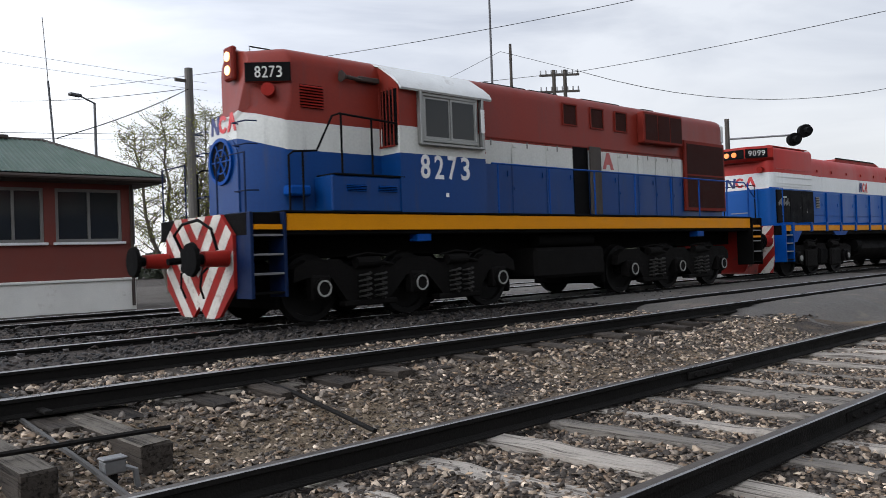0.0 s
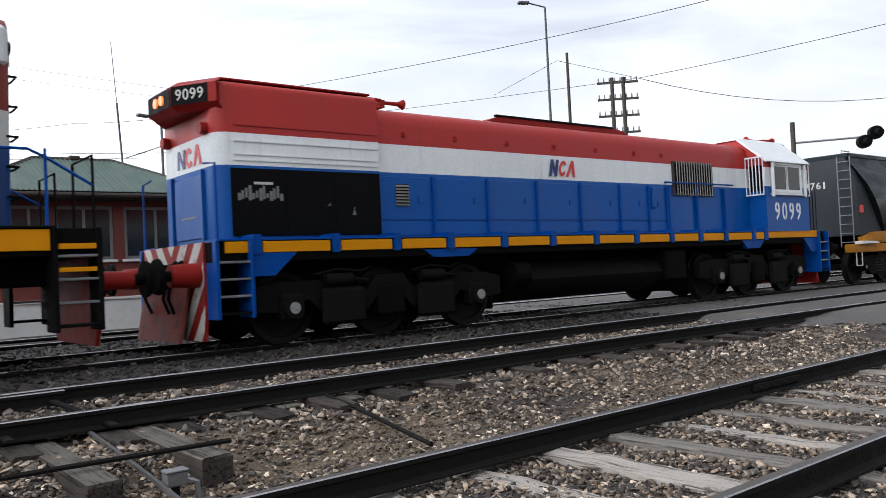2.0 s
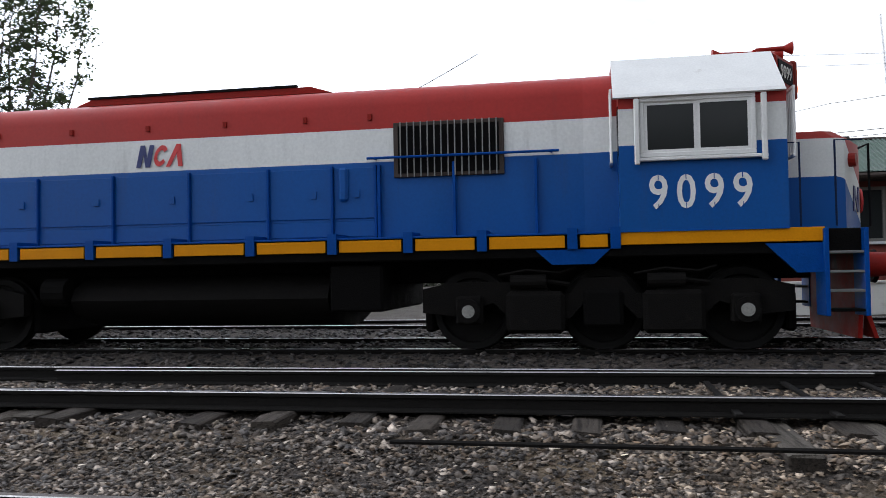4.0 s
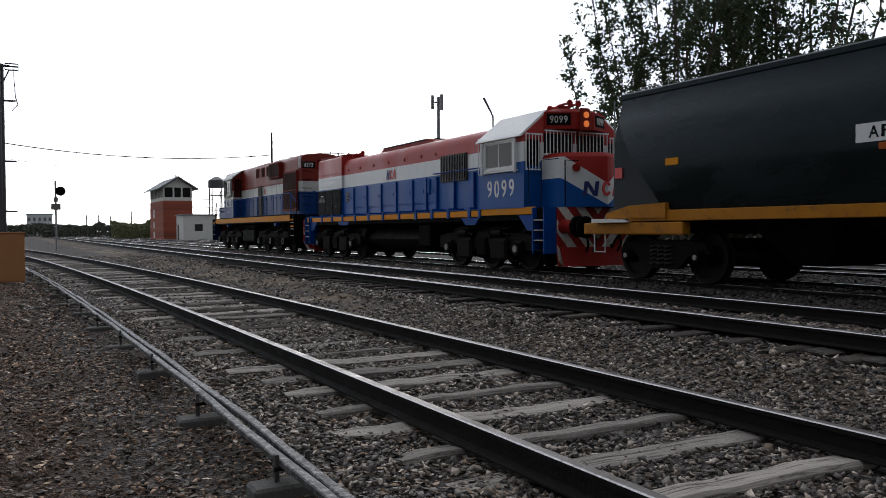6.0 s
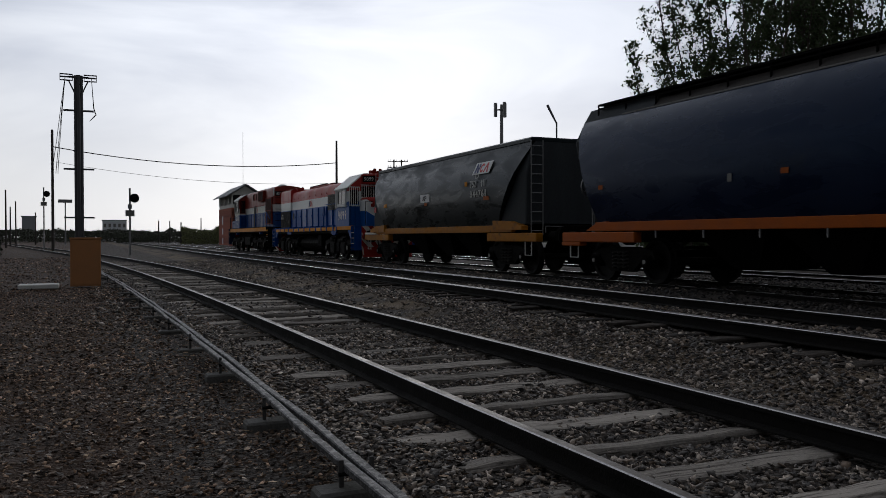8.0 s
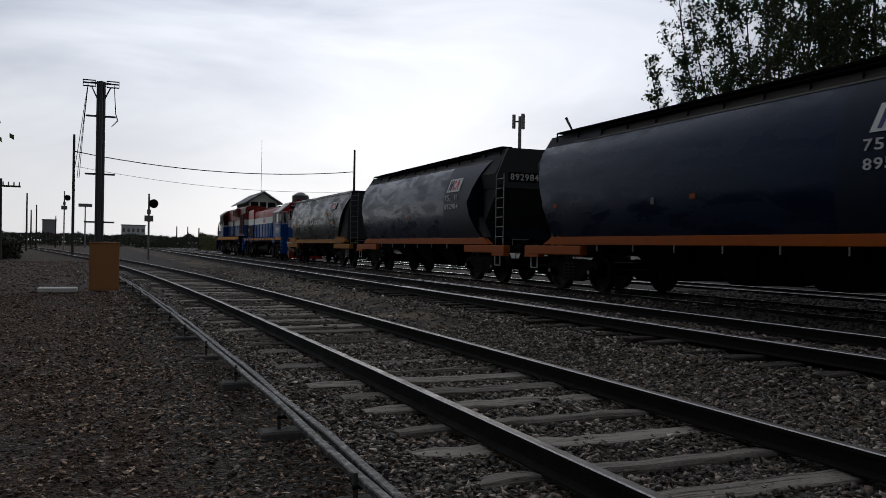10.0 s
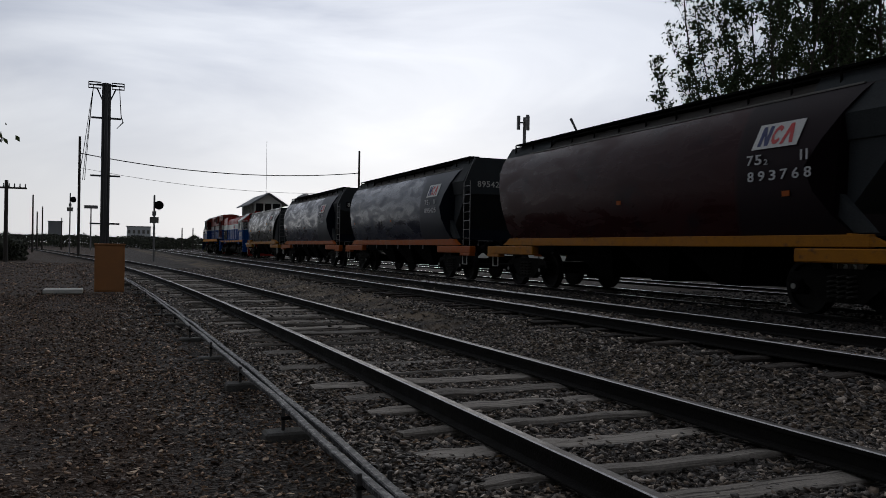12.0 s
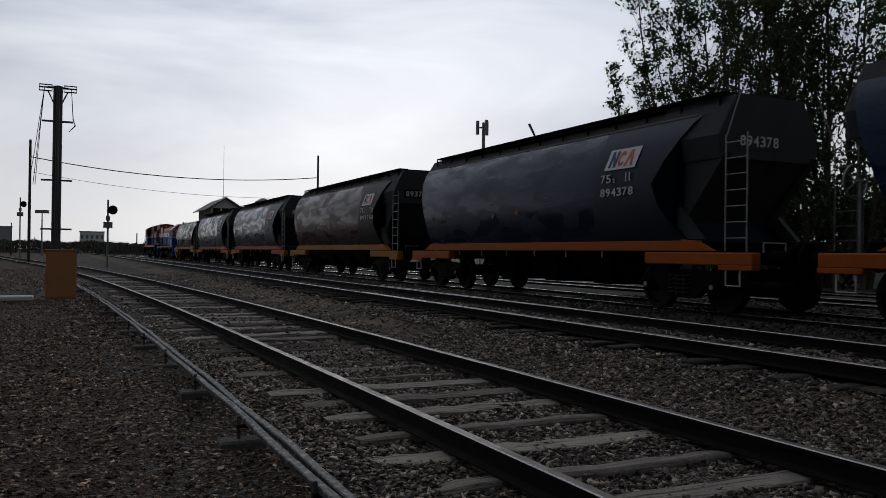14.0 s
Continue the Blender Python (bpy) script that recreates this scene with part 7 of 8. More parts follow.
    part("corner_grille", pipe(B(), [(hw + 0.06, -hd, 1.54), (hw + 0.06, -hd, 2.83), (hw + 0.06, -hd + 0.9, 2.83), (hw + 0.06, -hd + 0.9, 1.54), (hw + 0.06, -hd, 1.54)], 0.02, 6), M["pole_dark"], h)
    return h


guard_house()
part_ = part("platform", box(B(), -3, 10.4, 18.3, 26, -0.1, 0.16, 0.02), M["concrete"])
tagged(part_, "low concrete platform under the keeper's house", "platform", kind="structure")


def crossing_surface():
    """packed dirt and worn asphalt of the road over the tracks, feathering out into the ballast"""
    xs, ys = np.arange(10.6, 26.01, 0.2), np.arange(4.9, 20.01, 0.2)
    verts, faces = [], []
    for x in xs:
        for y in ys:
            w = 0.9 * noise.noise((x * 0.5, y * 0.5, 7)) + 0.4 * noise.noise((x * 1.9, y * 1.9, 2))
            rise = smooth(11.2, 13.6, x + w) * smooth(5.1, 6.6, y + 0.6 * w)
            low = ground_z(x, y) - 0.10
            z = low + (0.305 - low) * rise + 0.008 * noise.noise((x * 2.5, y * 2.5, 9))
            for c in (MID_Y, TRAIN_Y):
                # flangeways along the rails
                for r in (-0.873, 0.873):
                    if abs(y - c - r) < 0.12:
                        z = min(z, 0.27)
            verts.append((x, y, z))
    ny = len(ys)
    for i in range(len(xs) - 1):
        for j in range(ny - 1):
            a = i * ny + j
            faces.append((a, a + ny, a + ny + 1, a + 1))
    me = bpy.data.meshes.new("crossing_road")
    me.from_pydata(verts, [], faces)
    me.materials.append(M["asphalt"])
    for p in me.polygons:
        p.use_smooth = True
    return tagged(new("crossing_road", me), "packed dirt and worn asphalt of a level crossing between the rails", "road", kind="structure")


crossing_surface()


def signal_box():
    h = tagged(empty("signal_box", pose(-110.5, 18.9, 0.1)), "two-storey red brick signal box with glazed upper room", "signal box")
    hl, hw = 5.2, 1.75
    bm = B(); box(bm, -hl, hl, -hw, hw, 0, 4.9, 0.03)
    lower = part("lower_storey", bm, M["brick"], h, "red brick lower storey")
    # courses of brick in relief
    for k in range(16):
        part("brick_course", box(B(), -hl - 0.012, hl + 0.012, -hw - 0.012, hw + 0.012, 0.2 + k * 0.3, 0.2 + k * 0.3 + 0.27), M["brick"], lower)
    for z0, z1 in ((0.3, 1.1), (1.6, 2.4), (2.9, 4.0)):
        part("slit_window", box(B(), -2.3, -1.5, -hw - 0.04, -hw + 0.02, z0, z1), M["white"], h)
    part("upper_wall", box(B(), -hl + 0.05, hl - 0.05, -hw + 0.05, hw - 0.05, 4.9, 5.4), M["plaster"], h)
    part("upper_room", box(B(), -hl + 0.3, hl - 0.3, -hw + 0.3, hw - 0.3, 5.4, 6.6), M["timber_dark"], h)
    for i in range(10):
        x = -hl + 0.1 + (2 * hl - 0.2) * i / 9
        for s in (-1, 1):
            part("mullion", box(B(), x - 0.10, x + 0.10, s * (hw - 0.15), s * (hw - 0.02), 5.4, 6.6), M["plaster"], h)
    for s in (-1, 1):
        part("pane", box(B(), -hl + 0.1, hl - 0.1, s * (hw - 0.12), s * (hw - 0.13), 5.4, 6.6), M["glass_dark"], h)
    for s in (-1, 1):
        for y in (-hw + 0.1, -0.5, 0.5, hw - 0.1):
            part("mullion", box(B(), s * (hl - 0.02), s * (hl - 0.15), y - 0.09, y + 0.09, 5.4, 6.6), M["plaster"], h)
        part("pane", box(B(), s * (hl - 0.12), s * (hl - 0.13), -hw + 0.1, hw - 0.1, 5.4, 6.6), M["glass_dark"], h)
        part("gable", prism(B(), [(-hw, 6.6), (hw, 6.6), (0, 7.75)], s * (hl - 0.2), s * hl, "x"), M["plaster"], h, "pale boarded gable")
    for s in (-1, 1):
        part("roof_slope", prism(B(), [(s * (hw + 0.65), 6.35), (s * (hw + 0.65), 6.47), (0, 7.98), (0, 7.85)], -hl - 0.7, hl + 0.7, "x"), M["grey_far"], h, "grey pitched roof with wide eaves")
    part("chimney", box(B(), 2.2, 2.7, 0.2, 0.7, 7.2, 8.15), M["timber_dark"], h)
    part("stair_rail", pipe(B(), [(hl + 0.1, hw, 5.2), (hl + 0.1, hw + 2.6, 5.2), (hl + 0.1, hw + 2.6, 4.2), (hl + 0.1, hw, 4.2)], 0.06, 5), M["galv"], h)
    o = tagged(empty("lean_to", pose(-100.3, 20.1, 0.1)), "small white flat-roofed store beside the signal box", "shed")
    part("wall", box(B(), -2.2, 2.2, -1.9, 1.9, 0, 3.0, 0.02), M["plaster"], o)
    part("roof", box(B(), -2.35, 2.35, -2.05, 2.05, 3.0, 3.15, 0.02), M["grey_far"], o)
    part("door", box(B(), -1.3, -0.6, -1.94, -1.90, 0.1, 2.0), M["timber_dark"], o)
    part("side_window", box(B(), 2.2, 2.24, -0.6, 0.3, 1.2, 2.0), M["glass"], o)
    w = tagged(empty("water_tank", pose(-112, 25.2, 0.1)), "dark round water tank on a slender steel stand", "water tank")
    tk = rod(B(), (0, 0, 7.0), (0, 0, 8.0), 1.15, 18)
    rod(tk, (0, 0, 8.0), (0, 0, 8.45), 1.15, 18, 0.35)
    part("tank", tk, M["pole_dark"], w, smooth=True)
    for a in (-0.9, 0.9):
        for b in (-0.9, 0.9):
            part("leg", rod(B(), (a, b, 0), (a * 0.9, b * 0.9, 7.0), 0.09, 6), M["pole_dark"], w)
    for z in (2.0, 4.0, 6.0):
        part("brace", pipe(B(), [(-0.9, -0.9, z), (0.9, -0.9, z), (0.9, 0.9, z), (-0.9, 0.9, z), (-0.9, -0.9, z)], 0.05, 5), M["pole_dark"], w)


signal_box()


def yard_wall():
    """low pale wall beyond the yard tracks, in bays between posts"""
    w = tagged(empty("yard_wall", pose(0, 26.0, 0.1)), "low weathered pale concrete wall in bays beyond the yard tracks", "wall", kind="structure")
    for k in range(18):
        x = -12 - 2.5 * k
        part("bay", box(B(), x - 2.42, x - 0.08, -0.06, 0.06, 0, 0.85 + 0.05 * (k % 2), 0.015), M["plaster"], w)
        part("post", box(B(), x - 0.08, x + 0.08, -0.09, 0.09, 0, 1.0, 0.015), M["concrete"], w)


yard_wall()


# ---------------------------------------------------------------- poles, signals, wires
def at_angle(az, dist, ex=0.0, ey=0.4):
    """a place at a bearing (degrees, left of +y) and distance from the middle of the camera's stand"""
    return ex - dist * math.sin(radians(az)), ey + dist * math.cos(radians(az))


def plain_pole(name, x, y, h, r, mat, label, category="pole", r1=None):
    p = tagged(empty(name, pose(x, y, 0)), label, category)
    part("shaft", rod(B(), (0, 0, -0.1), (0, 0, h), r, 10, r1 or r * 0.65), mat, p, smooth=True)
    return p


def crossarm_pole(name, x, y, h, arms, mat, label, twin=0.0, yaw=0.0, length=2.2):
    p = tagged(empty(name, pose(x, y, 0, 0, 0, yaw)), label, "telegraph pole")
    for d in ((-twin / 2, twin / 2) if twin else (0,)):
        part("shaft", rod(B(), (d, 0, -0.1), (d, 0, h), 0.14, 8, 0.11), mat, p)
    for z in arms:
        a = part("crossarm", box(B(), -length / 2, length / 2, -0.06, 0.06, z - 0.06, z + 0.06), mat, p)
        n = 8
        for i in range(n):
            xx = -length / 2 + 0.08 + (length - 0.16) * i / (n - 1)
            part("insulator", rod(B(), (xx, 0, z + 0.06), (xx, 0, z + 0.30), 0.045, 6, 0.035), M["galv"], a)
    return p


def wire(name, pts, r, label, sag=0.0):
    bm = B()
    P = [Vector(p) for p in pts]
    out = []
    for a, b in zip(P, P[1:]):
        for i in range(14):
            t = i / 14
            q = a.lerp(b, t)
            q.z -= sag * 4 * t * (1 - t)
            out.append(q)
    out.append(P[-1])
    pipe(bm, out, r, 4)
    return tagged(part(name, bm, M["black"]), label, "cable")


def colour_light_signal(name, x, y, h, label):
    s = tagged(empty(name, pose(x, y, 0)), label, "railway signal")
    part("post", rod(B(), (0, 0, -0.1), (0, 0, h), 0.07, 8), M["galv"], s)
    hd = part("signal_head", rod(B(), (0.10, 0.32, h - 0.75), (0.22, 0.32, h - 0.75), 0.34, 18), M["black"], s, "round black signal disc")
    part("hood", rod(B(), (0.22, 0.32, h - 0.72), (0.5, 0.32, h - 0.76), 0.13, 10), M["black"], hd)
    part("bracket", box(B(), -0.05, 0.15, 0, 0.3, h - 0.8, h - 0.72), M["black"], s)
    part("number_plate", box(B(), 0.08, 0.11, -0.32, 0.32, h - 2.1, h - 1.65, 0.01), M["grey_panel"], s)
    part("relay_case", box(B(), -0.12, 0.12, -0.14, 0.14, h - 1.55, h - 1.2, 0.02), M["galv"], s)
    for i in range(9):
        part("ladder_rung", rod(B(), (-0.1, -0.15, 0.5 + 0.4 * i), (-0.1, 0.15, 0.5 + 0.4 * i), 0.012, 5), M["galv"], s)
    return s


def street_lamp(name, x, y, h, yaw, label, arm=1.0):
    s = tagged(empty(name, pose(x, y, 0, 0, 0, yaw)), label, "street lamp")
    part("pole", rod(B(), (0, 0, -0.1), (0, 0, h), 0.10, 8, 0.06), M["pole_dark"], s)
    part("arm", rod(B(), (0, 0, h), (arm, 0, h + 0.25), 0.04, 6), M["pole_dark"], s)
    part("lamp_head", box(B(), arm - 0.1, arm + 0.55, -0.14, 0.14, h + 0.17, h + 0.32, 0.04), M["pole_dark"], s)
    return s


x, y = at_angle(-46.87, 46); street_lamp("street_lamp", x, y, 15.6, 30, "tall dark street lamp behind the tracks", 1.0)
bpy.data.objects["street_lamp"].rotation_euler.z = radians(150)
x, y = at_angle(-48.2, 47); p = plain_pole("wooden_pole", x, y, 13.2, 0.12, M["pole_wood"], "thin wooden cable pole")
x, y = at_angle(-51.5, 50); crossarm_pole("telegraph_pole", x, y, 12.2, (11.9, 10.9, 9.9, 8.9), M["pole_wood"], "double telegraph pole with insulator crossarms", twin=0.66, yaw=-44, length=2.4)


def cantilever_signal():
    x, y = at_angle(-62.35, 41)
    s = tagged(empty("crossing_signal", pose(x, y, 0)), "grey mast with a long arm carrying two black crossing lights", "crossing signal")
    part("mast", rod(B(), (0, 0, -0.1), (0, 0, 7.2), 0.11, 8), M["pole_wood"], s)
    tip = Vector((*at_angle(-67.0, 41), 0)) - Vector((x, y, 0))
    part("arm", rod(B(), (0, 0, 6.25), (tip.x, tip.y, 6.2), 0.05, 6), M["galv"], s)
    for k, zz in ((0.86, 6.0), (1.0, 6.35)):
        c = tip * k
        hd = part("signal_light", rod(B(), (c.x - 0.12, c.y - 0.12, zz), (c.x + 0.12, c.y + 0.12, zz), 0.29, 16), M["black"], s, "round black light with backing disc")
        part("hood", rod(B(), (c.x - 0.12, c.y - 0.12, zz), (c.x - 0.4, c.y - 0.4, zz - 0.05), 0.15, 10), M["black"], hd)


cantilever_signal()
# by the keeper's house
p = tagged(empty("antenna_mast", pose(7.98, 23.75, 0.14, 0, -3.4, 0)), "thin dark antenna mast behind the keeper's house", "antenna")
part("mast", rod(B(), (0, 0, 0), (0, 0, 6.2), 0.030, 8), M["pole_dark"], p)
part("aerial", rod(B(), (0, 0, 6.2), (0, 0, 7.9), 0.014, 6), M["galv"], p)
x, y = at_angle(-20.36, 44); street_lamp("street_lamp", x, y, 9.4, 200, "slim street lamp behind the keeper's house", 0.9)
x, y = at_angle(-26.4, 30); p = plain_pole("concrete_post", x, y, 8.1, 0.17, M["pole_conc"], "weathered concrete post with brackets", r1=0.14)
part("bracket", box(B(), -0.5, 0.1, -0.05, 0.05, 7.6, 7.7), M["pole_wood"], p)
# the siding's end of the yard
tri = tagged(empty("cable_mast", pose(-27.4, 0.12, 0)), "tall mast of three dark steel tubes with brackets and hanging cables", "pole")
for a, b in ((0, -0.075), (0, 0.075), (0.075, 0)):
    part("tube", rod(B(), (a, b, -0.1), (a, b, 6.15), 0.056, 10), M["pole_dark"], tri)
for z in (6.1, 5.1, 3.35, 1.9):
    part("crossbar", box(B(), -0.04, 0.04, -0.42 if z < 6 else -0.28, 0.42 if z < 6 else 0.28, z - 0.025, z + 0.025), M["pole_dark"], tri)
for s in (-1, 1):
    part("top_bracket", pipe(B(), [(0, s * 0.10, 5.62), (0, s * 0.26, 5.98), (0, s * 0.42, 6.0)], 0.022, 5), M["pole_dark"], tri)
    fr_ = part("top_frame", pipe(B(), [(0.02, s * 0.16, 5.99), (0.02, s * 0.50, 5.99), (0.02, s * 0.50, 6.17), (0.02, s * 0.16, 6.17), (0.02, s * 0.16, 5.99)], 0.022, 5), M["pole_dark"], tri, "small rectangular frame at the mast head")
    part("frame_bar", box(B(), 0.0, 0.04, min(s * 0.16, s * 0.50), max(s * 0.16, s * 0.50), 6.07, 6.11), M["pole_dark"], fr_)
for k, (s, a) in enumerate(((-1, 0.5), (-1, 0.6), (-1, 0.8), (1, 0.35), (1, 0.42))):
    lo = 3.2 if s < 0 else 4.8
    part("hanging_cable", pipe(B(), [(0, s * 0.36, 6.1), (0, s * (0.36 + a * 0.15), 5.2), (0, s * (0.36 + a * 0.3), 4.2 if s < 0 else 5.0), (0.0, s * (0.3 + a * 0.55) if s < 0 else 0.3, lo)], 0.012, 4), M["black"], tri)
cab = tagged(empty("relay_cabinet", pose(-24.25, 0.28, 0)), "ochre painted steel relay cabinet beside the siding", "cabinet")
part("body", box(B(), -0.3, 0.3, -0.37, 0.37, 0.02, 1.26, 0.012), M["box_orange"], cab)
part("lid", box(B(), -0.32, 0.32, -0.39, 0.39, 1.26, 1.30, 0.01), M["box_orange"], cab)
part("door", box(B(), 0.301, 0.312, -0.34, 0.34, 0.06, 1.22, 0.004), M["box_orange"], cab)
slab = tagged(part("concrete_slab", box(B(), -24.4, -23.8, -1.30, -0.36, -0.02, 0.10, 0.02), M["plaster"]), "pale concrete slab lying beside the cabinet", "slab")
colour_light_signal("signal", -66, 3.35, 5.0, "colour light signal on a grey post between the tracks")
colour_light_signal("signal", -103, -4.0, 7.0, "farther colour light signal on a grey post")
x, y = at_angle(91.95, 86); cp = crossarm_pole("line_pole", x, y, 11.5, (9.6,), M["pole_wood"], "tall weathered line pole with cables", length=1.6)
x, y = at_angle(73.9, 90); wp = plain_pole("line_pole", x, y, 11.8, 0.16, M["pole_wood"], "dark wooden line pole beyond the train")
a, b = Vector((*at_angle(91.95, 86), 9.9)), Vector((*at_angle(73.9, 90), 9.4))
wire("power_cable", [a, b], 0.055, "slack black cable between line poles", 1.0)
wire("power_cable", [a - Vector((0, 0, 1.4)), b - Vector((0, 0, 2.2))], 0.022, "thin slack cable between line poles", 0.8)
x, y = at_angle(69.6, 130); crossarm_pole("telegraph_pole", x, y, 13.6, (13.3, 12.4), M["pole_wood"], "distant double telegraph pole", twin=1.2, yaw=70, length=3.2)
x, y = at_angle(62.4, 95); ms = plain_pole("radio_mast", x, y, 16.6, 0.28, M["galv"], "cellular mast with antenna panels", "antenna")
for i in range(3):
    a_ = 2 * math.pi * i / 3
    part("antenna_panel", box(B(), 0.7 * math.cos(a_) - 0.15, 0.7 * math.cos(a_) + 0.15, 0.7 * math.sin(a_) - 0.15, 0.7 * math.sin(a_) + 0.15, 15.2, 16.8), M["galv"], ms)
part("mount_ring", pipe(B(), [(0.8, 0, 16.0), (-0.4, 0.7, 16.0), (-0.4, -0.7, 16.0), (0.8, 0, 16.0)], 0.06, 5), M["galv"], ms)
x, y = at_angle(58.75, 60); lp = tagged(empty("street_lamp", pose(x, y, 0)), "leaning street lamp head beyond the train", "street lamp")
part("pole", rod(B(), (0, 0, -0.1), (0, 0, 9.6), 0.09, 8, 0.06), M["pole_dark"], lp)
part("lamp_head", rod(B(), (0, 0, 9.5), (-0.7, -0.35, 10.9), 0.06, 6, 0.10), M["pole_dark"], lp)
x, y = at_angle(80.15, 150); plain_pole("radio_mast", x, y, 20, 0.04, M["galv"], "thin distant grey aerial", "antenna")
# right-hand overhead cables
wire("overhead_cable", [(*at_angle(-20, 60), 13.5), (*at_angle(-35.6, 40), 11.1), (*at_angle(-56.2, 34), 11.2), (*at_angle(-75, 36), 13.0)], 0.014, "thin black overhead cable", 0.1)
wire("overhead_cable", [(*at_angle(-30, 62), 13.0), (*at_angle(-53.1, 50), 12.05), (*at_angle(-71.9, 42), 11.5), (*at_angle(-85, 40), 12.5)], 0.016, "thin black overhead cable", 0.1)
wire("overhead_cable", [(*at_angle(-43, 48), 11.3), (*at_angle(-47.5, 47), 12.8), (*at_angle(-53, 50), 12.0)], 0.012, "slack cable over the pole heads", 0.0)
wire("overhead_cable", [(*at_angle(-53, 50), 12.0), (*at_angle(-78, 60), 12.2)], 0.018, "slack cable over the pole heads", 2.2)
wire("overhead_cable", [(5.24, 46.36, 9.03), (10.45, 39.34, 8.64), (13.36, 27.25, 7.41)], 0.012, "thin cable to the concrete post", 0.15)
wire("service_cable", [(7.26, 22.06, 4.54), (13.36, 27.25, 7.41)], 0.018, "thick cable dropping from the concrete post to the house", 0.12)
wire("overhead_cable", [(5.14, 45.37, 7.82), (22.94, 39.59, 8.14)], 0.018, "level cable behind the keeper's house", 0.05)
wire("overhead_cable", [(5.24, 46.36, 7.72), (23.44, 40.45, 8.05)], 0.014, "level cable behind the keeper's house", 0.08)
wire("overhead_cable", [(5.87, 52.33, 14.41), (24.04, 46.95, 12.40)], 0.010, "thin high cable far behind the house", 0.1)
wire("overhead_cable", [(6.08, 54.32, 14.12), (24.95, 48.73, 12.34)], 0.010, "thin high cable far behind the house", 0.1)
wire("overhead_cable", [(*at_angle(-20.36, 44), 7.2), (*at_angle(-46.87, 46), 7.4)], 0.008, "thin cable behind the keeper's house", 0.2)
wire("overhead_cable", [(*at_angle(24, 34), 5.9), (*at_angle(8, 30), 9.4)], 0.018, "overhead cable among the trees", 0.3)
wire("overhead_cable", [(*at_angle(24.2, 30), 5.2), (*at_angle(8, 30), 6.0)], 0.012, "overhead cable among the trees", 0.2)
# far left of the siding
x, y = at_angle(96.05, 62); crossarm_pole("telegraph_pole", x, y, 5.4, (4.9,), M["pole_wood"], "short telegraph pole by the yard's edge", yaw=95, length=2.4)
for az, d, h in ((94.55, 120, 7.5), (94.3, 140, 6.0), (94.0, 150, 7.2), (85.6, 150, 4.2), (84.9, 160, 4.4), (84.2, 130, 3.6), (82.9, 170, 5.2), (92.9, 170, 6)):
    x, y = at_angle(az, d); plain_pole("line_pole", x, y, h, 0.14, M["pole_wood"], "distant wooden line pole")
x, y = at_angle(91.2, 170); hl = plain_pole("floodlight_mast", x, y, 8.2, 0.16, M["galv"], "distant pale floodlight mast", "street lamp")
part("lamp_rack", box(B(), -0.3, 0.3, -1.2, 1.2, 7.9, 8.5), M["galv"], hl)


# ---------------------------------------------------------------- trees and distance
def leaf_mesh(name, centres, size, seed, mat, droop=0.2):
    """many small separate leaves as one mesh: two-triangle folded blades"""
    rng = np.random.default_rng(seed)
    c = np.asarray(centres)
    n = len(c)
    d = rng.normal(size=(n, 3)); d[:, 2] -= droop
    d /= np.linalg.norm(d, axis=1)[:, None]
    u = np.cross(d, rng.normal(size=(n, 3))); u /= np.linalg.norm(u, axis=1)[:, None]
    s = (size * rng.uniform(0.6, 1.4, n))[:, None]
    w = np.cross(d, u)
    V = np.stack([c - d * s * 0.1, c + d * s * 0.45 + u * s * 0.32 + w * s * 0.08, c + d * s, c + d * s * 0.45 - u * s * 0.32 + w * s * 0.08], 1).reshape(-1, 3)
    fi = (np.array([0, 1, 2, 0, 2, 3])[None] + 4 * np.arange(n)[:, None]).reshape(-1)
    me = bpy.data.meshes.new(name)
    me.vertices.add(len(V)); me.loops.add(len(fi)); me.polygons.add(len(fi) // 3)
    me.vertices.foreach_set("co", V.ravel())
    me.loops.foreach_set("vertex_index", fi)
    me.polygons.foreach_set("loop_start", np.arange(0, len(fi), 3))
    me.update()
    me.materials.append(mat)
    return me


